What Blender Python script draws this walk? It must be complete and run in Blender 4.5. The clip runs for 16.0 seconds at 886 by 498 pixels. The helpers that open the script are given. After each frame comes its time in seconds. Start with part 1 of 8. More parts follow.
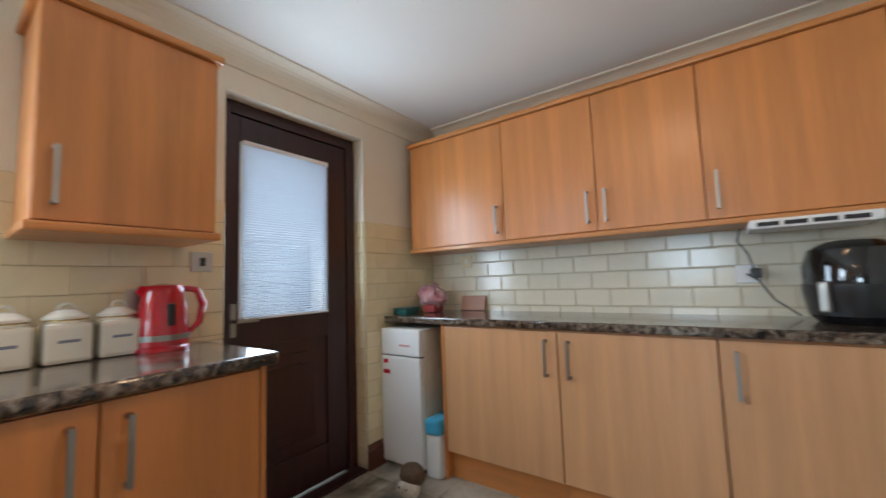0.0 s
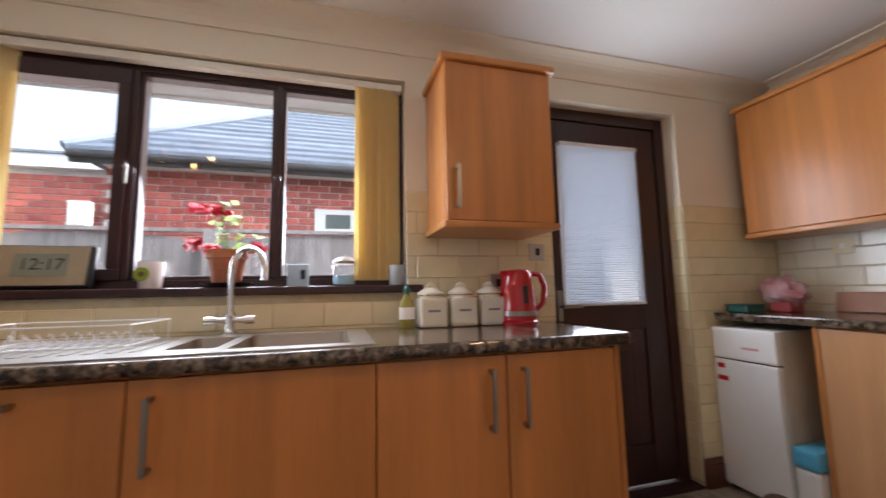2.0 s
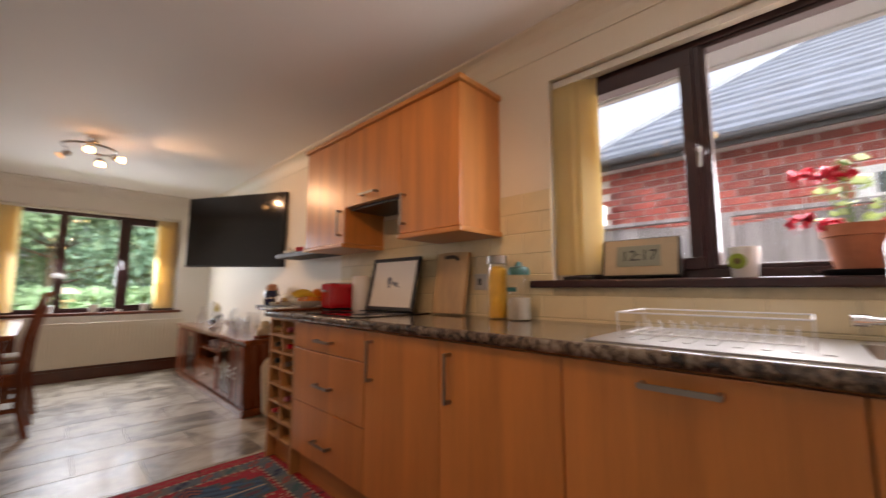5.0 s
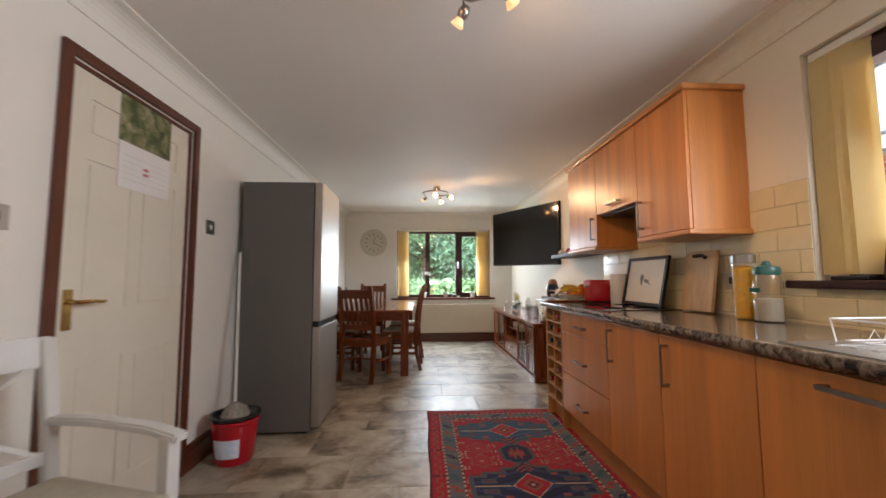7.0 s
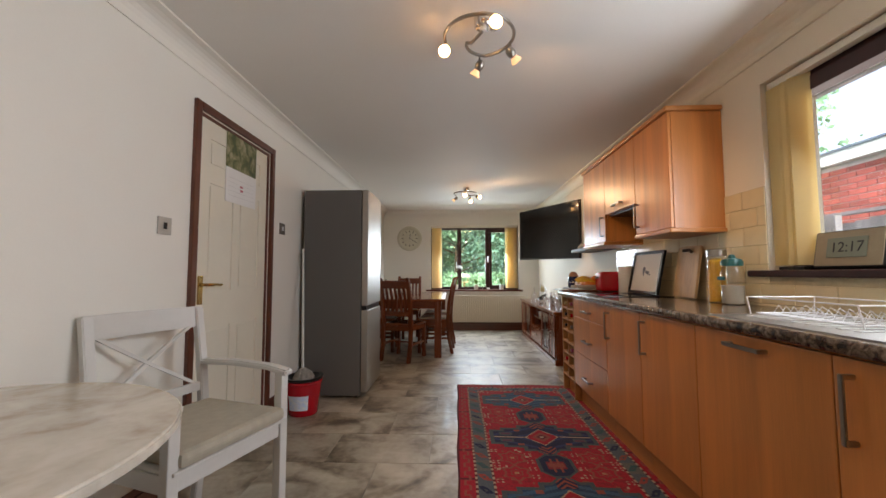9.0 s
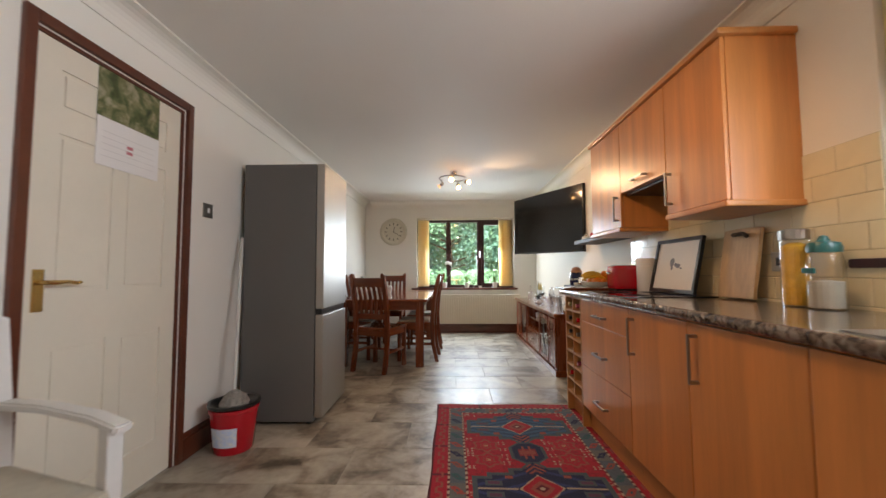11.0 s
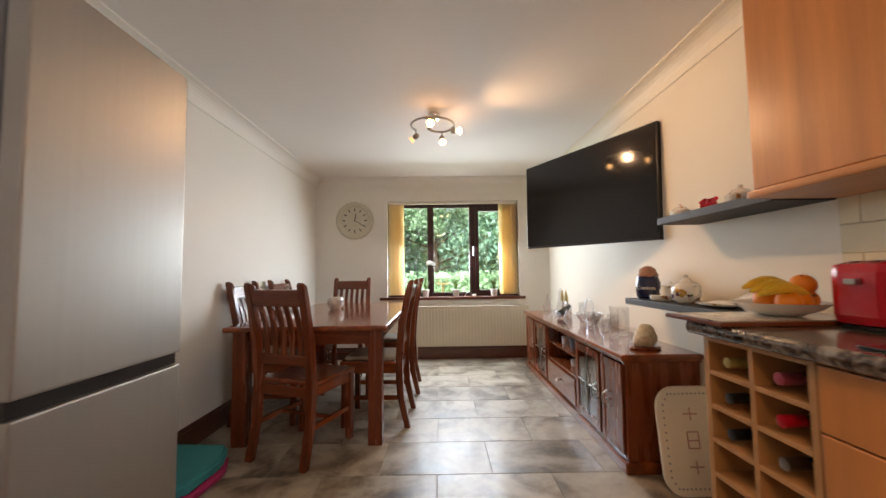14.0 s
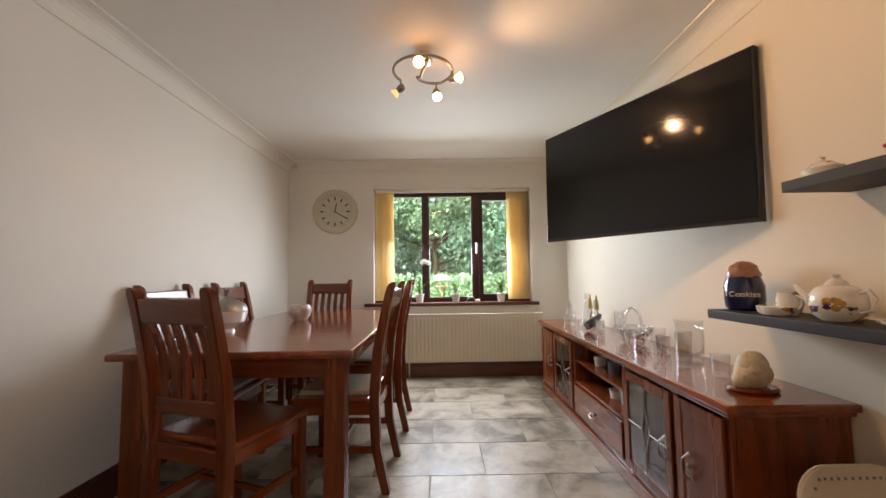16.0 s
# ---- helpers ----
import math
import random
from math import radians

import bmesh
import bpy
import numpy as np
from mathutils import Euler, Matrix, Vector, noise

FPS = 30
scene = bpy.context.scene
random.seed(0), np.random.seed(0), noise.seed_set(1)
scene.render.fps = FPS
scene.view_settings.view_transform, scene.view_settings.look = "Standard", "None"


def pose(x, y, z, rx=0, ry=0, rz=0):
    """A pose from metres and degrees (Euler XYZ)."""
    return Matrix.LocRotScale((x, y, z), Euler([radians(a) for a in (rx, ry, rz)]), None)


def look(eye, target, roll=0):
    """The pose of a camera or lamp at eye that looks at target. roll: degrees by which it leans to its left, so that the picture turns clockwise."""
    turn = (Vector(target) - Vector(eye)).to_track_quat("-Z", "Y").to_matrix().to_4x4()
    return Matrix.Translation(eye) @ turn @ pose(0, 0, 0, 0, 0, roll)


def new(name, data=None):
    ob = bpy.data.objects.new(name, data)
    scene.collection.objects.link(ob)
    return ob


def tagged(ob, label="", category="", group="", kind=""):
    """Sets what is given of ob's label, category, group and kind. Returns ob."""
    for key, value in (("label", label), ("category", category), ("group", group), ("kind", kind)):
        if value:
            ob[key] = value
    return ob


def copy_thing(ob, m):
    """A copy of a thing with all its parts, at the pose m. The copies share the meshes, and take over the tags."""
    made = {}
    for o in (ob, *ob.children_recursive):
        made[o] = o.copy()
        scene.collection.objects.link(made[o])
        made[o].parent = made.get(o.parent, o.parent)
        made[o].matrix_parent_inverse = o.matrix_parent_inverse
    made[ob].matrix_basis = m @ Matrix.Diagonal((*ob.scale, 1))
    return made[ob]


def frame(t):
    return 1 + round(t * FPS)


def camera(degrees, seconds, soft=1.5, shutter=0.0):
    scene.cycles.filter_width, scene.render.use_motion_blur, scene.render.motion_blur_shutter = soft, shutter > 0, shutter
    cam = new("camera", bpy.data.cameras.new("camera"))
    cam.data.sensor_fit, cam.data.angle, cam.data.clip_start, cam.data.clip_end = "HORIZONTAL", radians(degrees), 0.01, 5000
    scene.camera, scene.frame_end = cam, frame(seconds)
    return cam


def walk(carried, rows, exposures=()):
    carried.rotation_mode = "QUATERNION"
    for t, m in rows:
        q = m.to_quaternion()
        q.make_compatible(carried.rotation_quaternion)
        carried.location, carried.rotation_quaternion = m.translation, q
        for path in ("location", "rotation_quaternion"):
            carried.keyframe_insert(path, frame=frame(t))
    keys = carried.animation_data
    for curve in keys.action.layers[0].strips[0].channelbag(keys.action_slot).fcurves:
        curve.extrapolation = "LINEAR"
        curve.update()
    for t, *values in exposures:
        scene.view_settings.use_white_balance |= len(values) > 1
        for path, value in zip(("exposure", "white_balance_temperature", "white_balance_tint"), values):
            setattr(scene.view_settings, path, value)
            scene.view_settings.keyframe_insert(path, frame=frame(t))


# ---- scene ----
cam = camera(98.7, 16.0, shutter=0.5)
PATH = [
    (0, (-1.824, -0.123, 1.136), (-0.658, -1.739, 1.304), -2.0),
    (0.5, (-1.789, -0.091, 1.11), (-0.352, -1.469, 1.297), -1.7),
    (1, (-1.745, -0.035, 1.105), (-0.099, -1.154, 1.298), -1.4),
    (1.5, (-1.725, 0.031, 1.087), (0.084, -0.798, 1.29), -1.2),
    (2, (-1.701, 0.112, 1.073), (0.213, -0.424, 1.29), -1.1),
    (2.5, (-1.686, 0.19, 1.064), (0.288, -0.038, 1.289), -0.8),
    (3, (-1.667, 0.286, 1.062), (0.319, 0.374, 1.285), -0.6),
    (3.5, (-1.645, 0.405, 1.061), (0.307, 0.807, 1.275), -0.4),
    (4, (-1.617, 0.517, 1.061), (0.248, 1.21, 1.266), -0.0),
    (4.5, (-1.601, 0.61, 1.063), (0.125, 1.599, 1.268), 0.2),
    (5, (-1.62, 0.657, 1.065), (-0.188, 2.039, 1.271), -0.0),
    (5.2, (-1.613, 0.629, 1.063), (-0.341, 2.159, 1.264), 0.1),
    (7.3, (-1.628, -0.1, 1.123), (-1.612, 1.894, 1.274), -0.3),
    (7.5, (-1.599, -0.178, 1.127), (-1.627, 1.817, 1.271), -0.3),
    (8, (-1.552, -0.36, 1.141), (-1.648, 1.633, 1.28), -0.4),
    (8.5, (-1.60, -0.51, 1.117), (-1.68, 1.484, 1.25), -0.2),
    (11, (-1.463, 0.207, 1.064), (-1.512, 2.203, 1.182), -0.3),
    (11.5, (-1.45, 0.501, 1.064), (-1.415, 2.497, 1.18), -0.2),
    (12, (-1.43, 0.846, 1.069), (-1.408, 2.843, 1.182), -0.5),
    (12.5, (-1.442, 1.177, 1.072), (-1.391, 3.172, 1.198), -0.6),
    (13, (-1.459, 1.48, 1.086), (-1.406, 3.476, 1.21), -0.8),
    (13.5, (-1.43, 1.768, 1.088), (-1.407, 3.765, 1.207), -0.95),
    (14, (-1.41, 2.022, 1.085), (-1.394, 4.018, 1.209), -0.75),
    (14.5, (-1.414, 2.276, 1.084), (-1.385, 4.272, 1.216), -0.8),
    (15, (-1.411, 2.476, 1.08), (-1.377, 4.471, 1.211), -0.75),
    (15.5, (-1.388, 2.68, 1.074), (-1.362, 4.676, 1.207), -0.8),
    (16, (-1.37, 2.82, 1.07), (-1.356, 4.815, 1.206), -0.8),
]
EXPOSURES = [(0, 0.93, 7100, 19), (0.5, 0.90, 6900, 18), (1.5, 0.72, 7700, 28), (3, 0.45, 8350, 33), (5, 0.48, 9200, 38), (7.3, 0.68, 8350, 28), (8.7, 0.50, 8350, 27), (11, 0.78, 8250, 27),
             (12.5, 0.90, 8450, 28), (14.5, 0.82, 8800, 32), (16, 0.58, 9000, 34)]
walk(cam, [(t, look(eye, target, roll)) for t, eye, target, roll in PATH], EXPOSURES)

# ---- light ----
world = bpy.data.worlds.new("world")
scene.world = world
world.use_nodes = True
wn, wl = world.node_tree.nodes, world.node_tree.links
wn.clear()
sky = wn.new("ShaderNodeTexSky")
sky.sky_type, sky.sun_disc = "NISHITA", False
sky.sun_elevation, sky.sun_rotation = radians(38), radians(200)
sky.air_density, sky.dust_density, sky.ozone_density = 1.0, 6.0, 2.0
wb = wn.new("ShaderNodeBackground")
wb.inputs["Strength"].default_value = 0.15
wo = wn.new("ShaderNodeOutputWorld")
pale = wn.new("ShaderNodeHueSaturation")
pale.inputs["Saturation"].default_value, pale.inputs["Value"].default_value = 0.45, 3.0
wl.new(sky.outputs[0], pale.inputs["Color"])
cool = wn.new("ShaderNodeVectorMath")
cool.operation = "MULTIPLY"
cool.inputs[1].default_value = (0.66, 0.98, 1.15)
wl.new(pale.outputs[0], cool.inputs[0])
wl.new(cool.outputs[0], wb.inputs[0])
wl.new(wb.outputs[0], wo.inputs[0])
sun_data = bpy.data.lights.new("sun", "SUN")
sun_data.energy, sun_data.angle, sun_data.color = 3.0, radians(20), (0.84, 0.97, 1.0)
sun = new("sun", sun_data)
sun.matrix_world = look((0, 0, 10), (2.0, 5.0, 2.2))


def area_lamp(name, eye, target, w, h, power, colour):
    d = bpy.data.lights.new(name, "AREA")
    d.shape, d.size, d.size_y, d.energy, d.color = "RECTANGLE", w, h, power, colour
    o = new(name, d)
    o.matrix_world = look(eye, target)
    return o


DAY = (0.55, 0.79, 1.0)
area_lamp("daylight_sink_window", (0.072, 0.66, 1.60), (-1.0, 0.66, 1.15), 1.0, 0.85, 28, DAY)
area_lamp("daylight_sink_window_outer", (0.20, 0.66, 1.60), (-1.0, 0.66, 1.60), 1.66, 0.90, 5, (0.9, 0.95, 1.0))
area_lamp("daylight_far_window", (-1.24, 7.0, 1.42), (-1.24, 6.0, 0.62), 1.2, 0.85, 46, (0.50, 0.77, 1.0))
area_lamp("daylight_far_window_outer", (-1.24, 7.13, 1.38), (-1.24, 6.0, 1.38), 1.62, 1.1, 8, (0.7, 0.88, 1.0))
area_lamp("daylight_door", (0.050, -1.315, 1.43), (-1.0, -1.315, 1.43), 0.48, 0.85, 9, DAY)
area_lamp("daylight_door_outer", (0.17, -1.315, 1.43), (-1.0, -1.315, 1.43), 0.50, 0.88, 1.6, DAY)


def spot_lamp(name, eye, target, power, angle, blend=0.5):
    d = bpy.data.lights.new(name, "SPOT")
    d.energy, d.spot_size, d.spot_blend, d.shadow_soft_size, d.color = power, radians(angle), blend, 0.025, (1.0, 0.74, 0.46)
    o = new(name, d)
    o.matrix_world = look(eye, target)
    return o


spot_lamp("lamp_spot", (-1.645, 1.34, 2.17), (-1.70, 0.30, 1.65), 11, 120)
spot_lamp("lamp_spot", (-1.425, 1.09, 2.18), (-1.20, 0.0, 1.9), 6, 110, 0.9)
spot_lamp("lamp_spot", (-1.275, 1.37, 2.18), (-0.40, 2.60, 1.60), 3.5, 120, 0.9)
spot_lamp("lamp_spot", (-1.48, 1.53, 2.13), (-0.95, 2.3, 1.1), 12, 120)
spot_lamp("lamp_spot", (-1.64, 5.00, 2.15), (-2.4, 5.1, 1.0), 3, 100)
spot_lamp("lamp_spot", (-1.44, -0.86, 2.17), (-0.62, 0.95, 0.6), 9, 80)
spot_lamp("lamp_spot", (-1.66, -0.98, 2.15), (-1.2, -2.4, 1.5), 5, 110, 0.9)
spot_lamp("lamp_spot", (-1.50, 4.70, 2.17), (-1.75, 3.7, 1.6), 6, 100, 0.9)
spot_lamp("lamp_spot", (-1.26, 4.84, 2.17), (-0.30, 4.20, 1.62), 23, 120, 0.9)
spot_lamp("lamp_spot", (-1.37, 5.09, 2.11), (-1.3, 4.9, 1.1), 7, 110)


# ---- materials ----
def rgb(c):
    return (*c, 1.0)


def nodes_of(m):
    m.use_nodes = True
    nt = m.node_tree
    return nt, nt.nodes, nt.links, nt.nodes["Principled BSDF"]


def mat(name, base, rough=0.5, metal=0.0, var=0.12, scale=6.0, bump=0.0, bscale=60.0, stretch=(1, 1, 1), coat=0.0,
        second=None, per=0.0, rvar=0.1, emit=None, power=0.0, trans=0.0, ior=1.45):
    m = bpy.data.materials.new(name)
    nt, N, L, b = nodes_of(m)
    tc, mp = N.new("ShaderNodeTexCoord"), N.new("ShaderNodeMapping")
    L.new(tc.outputs["Object"], mp.inputs[0])
    mp.inputs["Scale"].default_value = stretch
    n1, n2 = N.new("ShaderNodeTexNoise"), N.new("ShaderNodeTexNoise")
    n1.inputs["Scale"].default_value, n1.inputs["Detail"].default_value = scale, 4
    n2.inputs["Scale"].default_value, n2.inputs["Detail"].default_value = bscale, 3
    L.new(mp.outputs[0], n1.inputs[0])
    L.new(mp.outputs[0], n2.inputs[0])
    ramp = N.new("ShaderNodeValToRGB")
    lo = second or tuple(c * (1 - var) for c in base)
    hi = tuple(min(1, c * (1 + var * 0.6)) for c in base)
    ramp.color_ramp.elements[0].position, ramp.color_ramp.elements[0].color = 0.32, rgb(lo)
    ramp.color_ramp.elements[1].position, ramp.color_ramp.elements[1].color = 0.68, rgb(hi)
    mix = N.new("ShaderNodeMath")
    mix.operation = "MULTIPLY_ADD"
    mix.inputs[1].default_value = 0.25
    L.new(n2.outputs[0], mix.inputs[0])
    sc = N.new("ShaderNodeMath")
    sc.operation = "MULTIPLY"
    sc.inputs[1].default_value = 0.75
    L.new(n1.outputs[0], sc.inputs[0])
    L.new(sc.outputs[0], mix.inputs[2])
    L.new(mix.outputs[0], ramp.inputs[0])
    out = ramp.outputs[0]
    if per:
        oi, hs = N.new("ShaderNodeObjectInfo"), N.new("ShaderNodeHueSaturation")
        mr = N.new("ShaderNodeMapRange")
        mr.inputs["To Min"].default_value, mr.inputs["To Max"].default_value = 1 - per, 1 + per
        L.new(oi.outputs["Random"], mr.inputs[0])
        L.new(mr.outputs[0], hs.inputs["Value"])
        L.new(out, hs.inputs["Color"])
        out = hs.outputs[0]
    L.new(out, b.inputs["Base Color"])
    b.inputs["Metallic"].default_value = metal
    rr = N.new("ShaderNodeMapRange")
    rr.inputs["To Min"].default_value, rr.inputs["To Max"].default_value = max(0.02, rough * (1 - rvar)), min(1, rough * (1 + rvar))
    L.new(n1.outputs[0], rr.inputs[0])
    L.new(rr.outputs[0], b.inputs["Roughness"])
    b.inputs["Coat Weight"].default_value = coat
    b.inputs["Coat Roughness"].default_value = 0.12
    if trans:
        b.inputs["Transmission Weight"].default_value = trans
        b.inputs["IOR"].default_value = ior
    if bump:
        bp = N.new("ShaderNodeBump")
        bp.inputs["Strength"].default_value, bp.inputs["Distance"].default_value = bump, 0.002
        L.new(n2.outputs[0], bp.inputs["Height"])
        L.new(bp.outputs[0], b.inputs["Normal"])
    if emit:
        b.inputs["Emission Color"].default_value = rgb(emit)
        b.inputs["Emission Strength"].default_value = power
    return m


def glass_mat(name, tint=(1, 1, 1), rough=0.0, clear=0.95, sheen=0.05, cut=0, edge=4.0):
    """A pane: clear through with a mirror-like sheen by Fresnel."""
    m = bpy.data.materials.new(name)
    nt, N, L, b = nodes_of(m)
    N.remove(b)
    tr, gl, mx, lw, pw, ma = (N.new(n) for n in ("ShaderNodeBsdfTransparent", "ShaderNodeBsdfGlossy", "ShaderNodeMixShader", "ShaderNodeLayerWeight", "ShaderNodeMath", "ShaderNodeMath"))
    tr.inputs[0].default_value = rgb(tuple(clear * c for c in tint))
    gl.inputs["Roughness"].default_value = rough
    if cut:
        vo, bp, tc = N.new("ShaderNodeTexVoronoi"), N.new("ShaderNodeBump"), N.new("ShaderNodeTexCoord")
        vo.inputs["Scale"].default_value = cut
        bp.inputs["Strength"].default_value, bp.inputs["Distance"].default_value = 1.0, 0.01
        L.new(tc.outputs["Object"], vo.inputs[0])
        L.new(vo.outputs[0], bp.inputs["Height"])
        L.new(bp.outputs[0], gl.inputs["Normal"])
        L.new(bp.outputs[0], lw.inputs["Normal"])
    pw.operation, ma.operation = "POWER", "MULTIPLY_ADD"
    pw.inputs[1].default_value = edge
    ma.inputs[1].default_value, ma.inputs[2].default_value = 0.75, sheen
    L.new(lw.outputs["Facing"], pw.inputs[0])
    L.new(pw.outputs[0], ma.inputs[0])
    L.new(ma.outputs[0], mx.inputs[0])
    L.new(tr.outputs[0], mx.inputs[1])
    L.new(gl.outputs[0], mx.inputs[2])
    L.new(mx.outputs[0], N["Material Output"].inputs[0])
    return m


def stone_mat(name, stops, scale, rough, per=0.0, big=1.5, bump=0.0, coat=0.0, shift=0.0):
    m = bpy.data.materials.new(name)
    nt, N, L, b = nodes_of(m)
    tc = N.new("ShaderNodeTexCoord")
    geo = N.new("ShaderNodeNewGeometry")
    n1, n2, n3 = (N.new("ShaderNodeTexNoise") for _ in range(3))
    src = geo.outputs["Position"]
    if shift:
        oi, va = N.new("ShaderNodeObjectInfo"), N.new("ShaderNodeVectorMath")
        va.operation = "MULTIPLY_ADD"
        cx = N.new("ShaderNodeCombineXYZ")
        for k in range(3):
            L.new(oi.outputs["Random"], cx.inputs[k])
        L.new(cx.outputs[0], va.inputs[0])
        va.inputs[1].default_value = (shift, shift * 1.7, shift * 0.6)
        L.new(src, va.inputs[2])
        src = va.outputs[0]
    for n, s, d in ((n1, scale, 6), (n2, big, 3), (n3, scale * 7, 3)):
        n.inputs["Scale"].default_value, n.inputs["Detail"].default_value = s, d
        L.new(src, n.inputs[0])
    n1.inputs["Distortion"].default_value = 0.7
    add = N.new("ShaderNodeMath")
    add.operation = "MULTIPLY_ADD"
    add.inputs[1].default_value = 0.65
    L.new(n1.outputs[0], add.inputs[0])
    s2 = N.new("ShaderNodeMath")
    s2.operation = "MULTIPLY_ADD"
    s2.inputs[1].default_value = 0.22
    L.new(n2.outputs[0], s2.inputs[0])
    s3 = N.new("ShaderNodeMath")
    s3.operation = "MULTIPLY"
    s3.inputs[1].default_value = 0.13
    L.new(n3.outputs[0], s3.inputs[0])
    L.new(s3.outputs[0], s2.inputs[2])
    L.new(s2.outputs[0], add.inputs[2])
    ramp = N.new("ShaderNodeValToRGB")
    els = ramp.color_ramp.elements
    while len(els) < len(stops):
        els.new(0.5)
    for e, (p, c) in zip(els, stops):
        e.position, e.color = p, rgb(c)
    L.new(add.outputs[0], ramp.inputs[0])
    out = ramp.outputs[0]
    if per:
        oi, hs, mr = N.new("ShaderNodeObjectInfo"), N.new("ShaderNodeHueSaturation"), N.new("ShaderNodeMapRange")
        mr.inputs["To Min"].default_value, mr.inputs["To Max"].default_value = 1 - per, 1 + per
        L.new(oi.outputs["Random"], mr.inputs[0])
        L.new(mr.outputs[0], hs.inputs["Value"])
        L.new(out, hs.inputs["Color"])
        out = hs.outputs[0]
    L.new(out, b.inputs["Base Color"])
    rr = N.new("ShaderNodeMapRange")
    rr.inputs["To Min"].default_value, rr.inputs["To Max"].default_value = rough * 0.75, rough * 1.3
    L.new(n1.outputs[0], rr.inputs[0])
    L.new(rr.outputs[0], b.inputs["Roughness"])
    b.inputs["Coat Weight"].default_value = coat
    b.inputs["Coat Roughness"].default_value = 0.08
    if bump:
        bp = N.new("ShaderNodeBump")
        bp.inputs["Strength"].default_value, bp.inputs["Distance"].default_value = bump, 0.003
        L.new(n1.outputs[0], bp.inputs["Height"])
        L.new(bp.outputs[0], b.inputs["Normal"])
    return m


M = {}
M["wall"] = mat("magnolia_paint", (0.78, 0.70, 0.57), 0.62, var=0.03, scale=1.5, bump=0.12, bscale=120)
M["wall_white"] = mat("off_white_paint", (0.80, 0.765, 0.69), 0.62, var=0.03, scale=1.5, bump=0.12, bscale=120)
M["ceiling"] = mat("ceiling_paint", (0.80, 0.77, 0.72), 0.7, var=0.03, scale=1.0, bump=0.15, bscale=90)
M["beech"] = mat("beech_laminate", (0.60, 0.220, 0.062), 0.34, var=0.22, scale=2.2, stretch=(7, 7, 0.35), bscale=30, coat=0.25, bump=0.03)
# beech settings with a paler, less orange base colour, for back-wall base doors
M["beech_pale"] = mat("beech_laminate_paler", (0.60, 0.305, 0.145), 0.34, var=0.16, scale=2.2, stretch=(7, 7, 0.35), bscale=30, coat=0.25, bump=0.03)
M["beech_h"] = mat("beech_trim", (0.56, 0.212, 0.060), 0.36, var=0.2, scale=2.2, stretch=(7, 0.5, 7), bscale=30, coat=0.2, bump=0.03)
M["beech_x"] = mat("beech_trim_across", (0.56, 0.212, 0.060), 0.36, var=0.2, scale=2.2, stretch=(0.5, 7, 7), bscale=30, coat=0.2, bump=0.03)
M["mahog"] = mat("mahogany_frame", (0.036, 0.009, 0.009), 0.34, var=0.35, scale=3, stretch=(6, 6, 0.6), bscale=40, coat=0.1)
M["skirt"] = mat("skirting_stain", (0.12, 0.030, 0.014), 0.32, var=0.3, scale=4, bscale=50, coat=0.3)
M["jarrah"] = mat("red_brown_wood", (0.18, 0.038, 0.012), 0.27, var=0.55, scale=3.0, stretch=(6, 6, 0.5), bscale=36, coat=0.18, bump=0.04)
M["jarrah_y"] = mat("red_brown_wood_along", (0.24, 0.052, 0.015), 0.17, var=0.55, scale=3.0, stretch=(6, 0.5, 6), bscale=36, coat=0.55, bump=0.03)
M["jarrah_x"] = mat("red_brown_wood_across", (0.18, 0.038, 0.012), 0.26, var=0.55, scale=3.0, stretch=(0.5, 6, 6), bscale=36, coat=0.35, bump=0.03)
M["worktop"] = stone_mat("worktop_laminate", [(0.41, (0.014, 0.010, 0.008)), (0.48, (0.058, 0.036, 0.024)), (0.55, (0.150, 0.108, 0.078)), (0.63, (0.25, 0.205, 0.165))], 42, 0.16, big=9, coat=0.4)
M["tile"] = mat("cream_tile", (0.76, 0.64, 0.41), 0.14, var=0.05, scale=4, bump=0.05, bscale=18, per=0.035, coat=0.4)
M["tile_back"] = mat("cream_glazed_tile", (0.70, 0.64, 0.50), 0.20, var=0.05, scale=4, bump=0.08, bscale=14, per=0.04, coat=0.25)
M["grout"] = mat("wall_grout", (0.50, 0.42, 0.28), 0.85, var=0.15, scale=20)
M["floor"] = stone_mat("slate_floor_tile", [(0.38, (0.085, 0.063, 0.043)), (0.45, (0.21, 0.165, 0.118)), (0.52, (0.34, 0.288, 0.222)), (0.64, (0.47, 0.415, 0.335))], 3.8, 0.42, per=0.12, big=1.3, bump=0.25, coat=0.08, shift=9.0)
M["grout_f"] = mat("floor_grout", (0.36, 0.32, 0.27), 0.8, var=0.2, scale=20)
M["steel"] = mat("brushed_steel", (0.42, 0.40, 0.37), 0.34, metal=1.0, var=0.05, scale=3, stretch=(1, 1, 30), bscale=20)
M["fridge_front"] = mat("brushed_silver_door", (0.44, 0.42, 0.39), 0.46, metal=1.0, var=0.04, scale=2, stretch=(1, 30, 1), bscale=30)
M["fridge_side"] = mat("grey_painted_steel", (0.115, 0.108, 0.10), 0.45, var=0.05, scale=2, bump=0.05, bscale=200)
M["chrome"] = mat("chrome", (0.75, 0.75, 0.75), 0.08, metal=1.0, var=0.02)
M["nickel"] = mat("satin_nickel", (0.36, 0.335, 0.30), 0.33, metal=1.0, var=0.04)
M["brass"] = mat("brass", (0.62, 0.42, 0.17), 0.25, metal=1.0, var=0.08)
M["black"] = mat("black_plastic", (0.012, 0.012, 0.012), 0.3, var=0.2)
M["black_gloss"] = mat("black_gloss", (0.008, 0.008, 0.009), 0.06, var=0.1, coat=0.5)
M["tv"] = mat("tv_screen", (0.006, 0.005, 0.005), 0.06, var=0.1, coat=0.2)
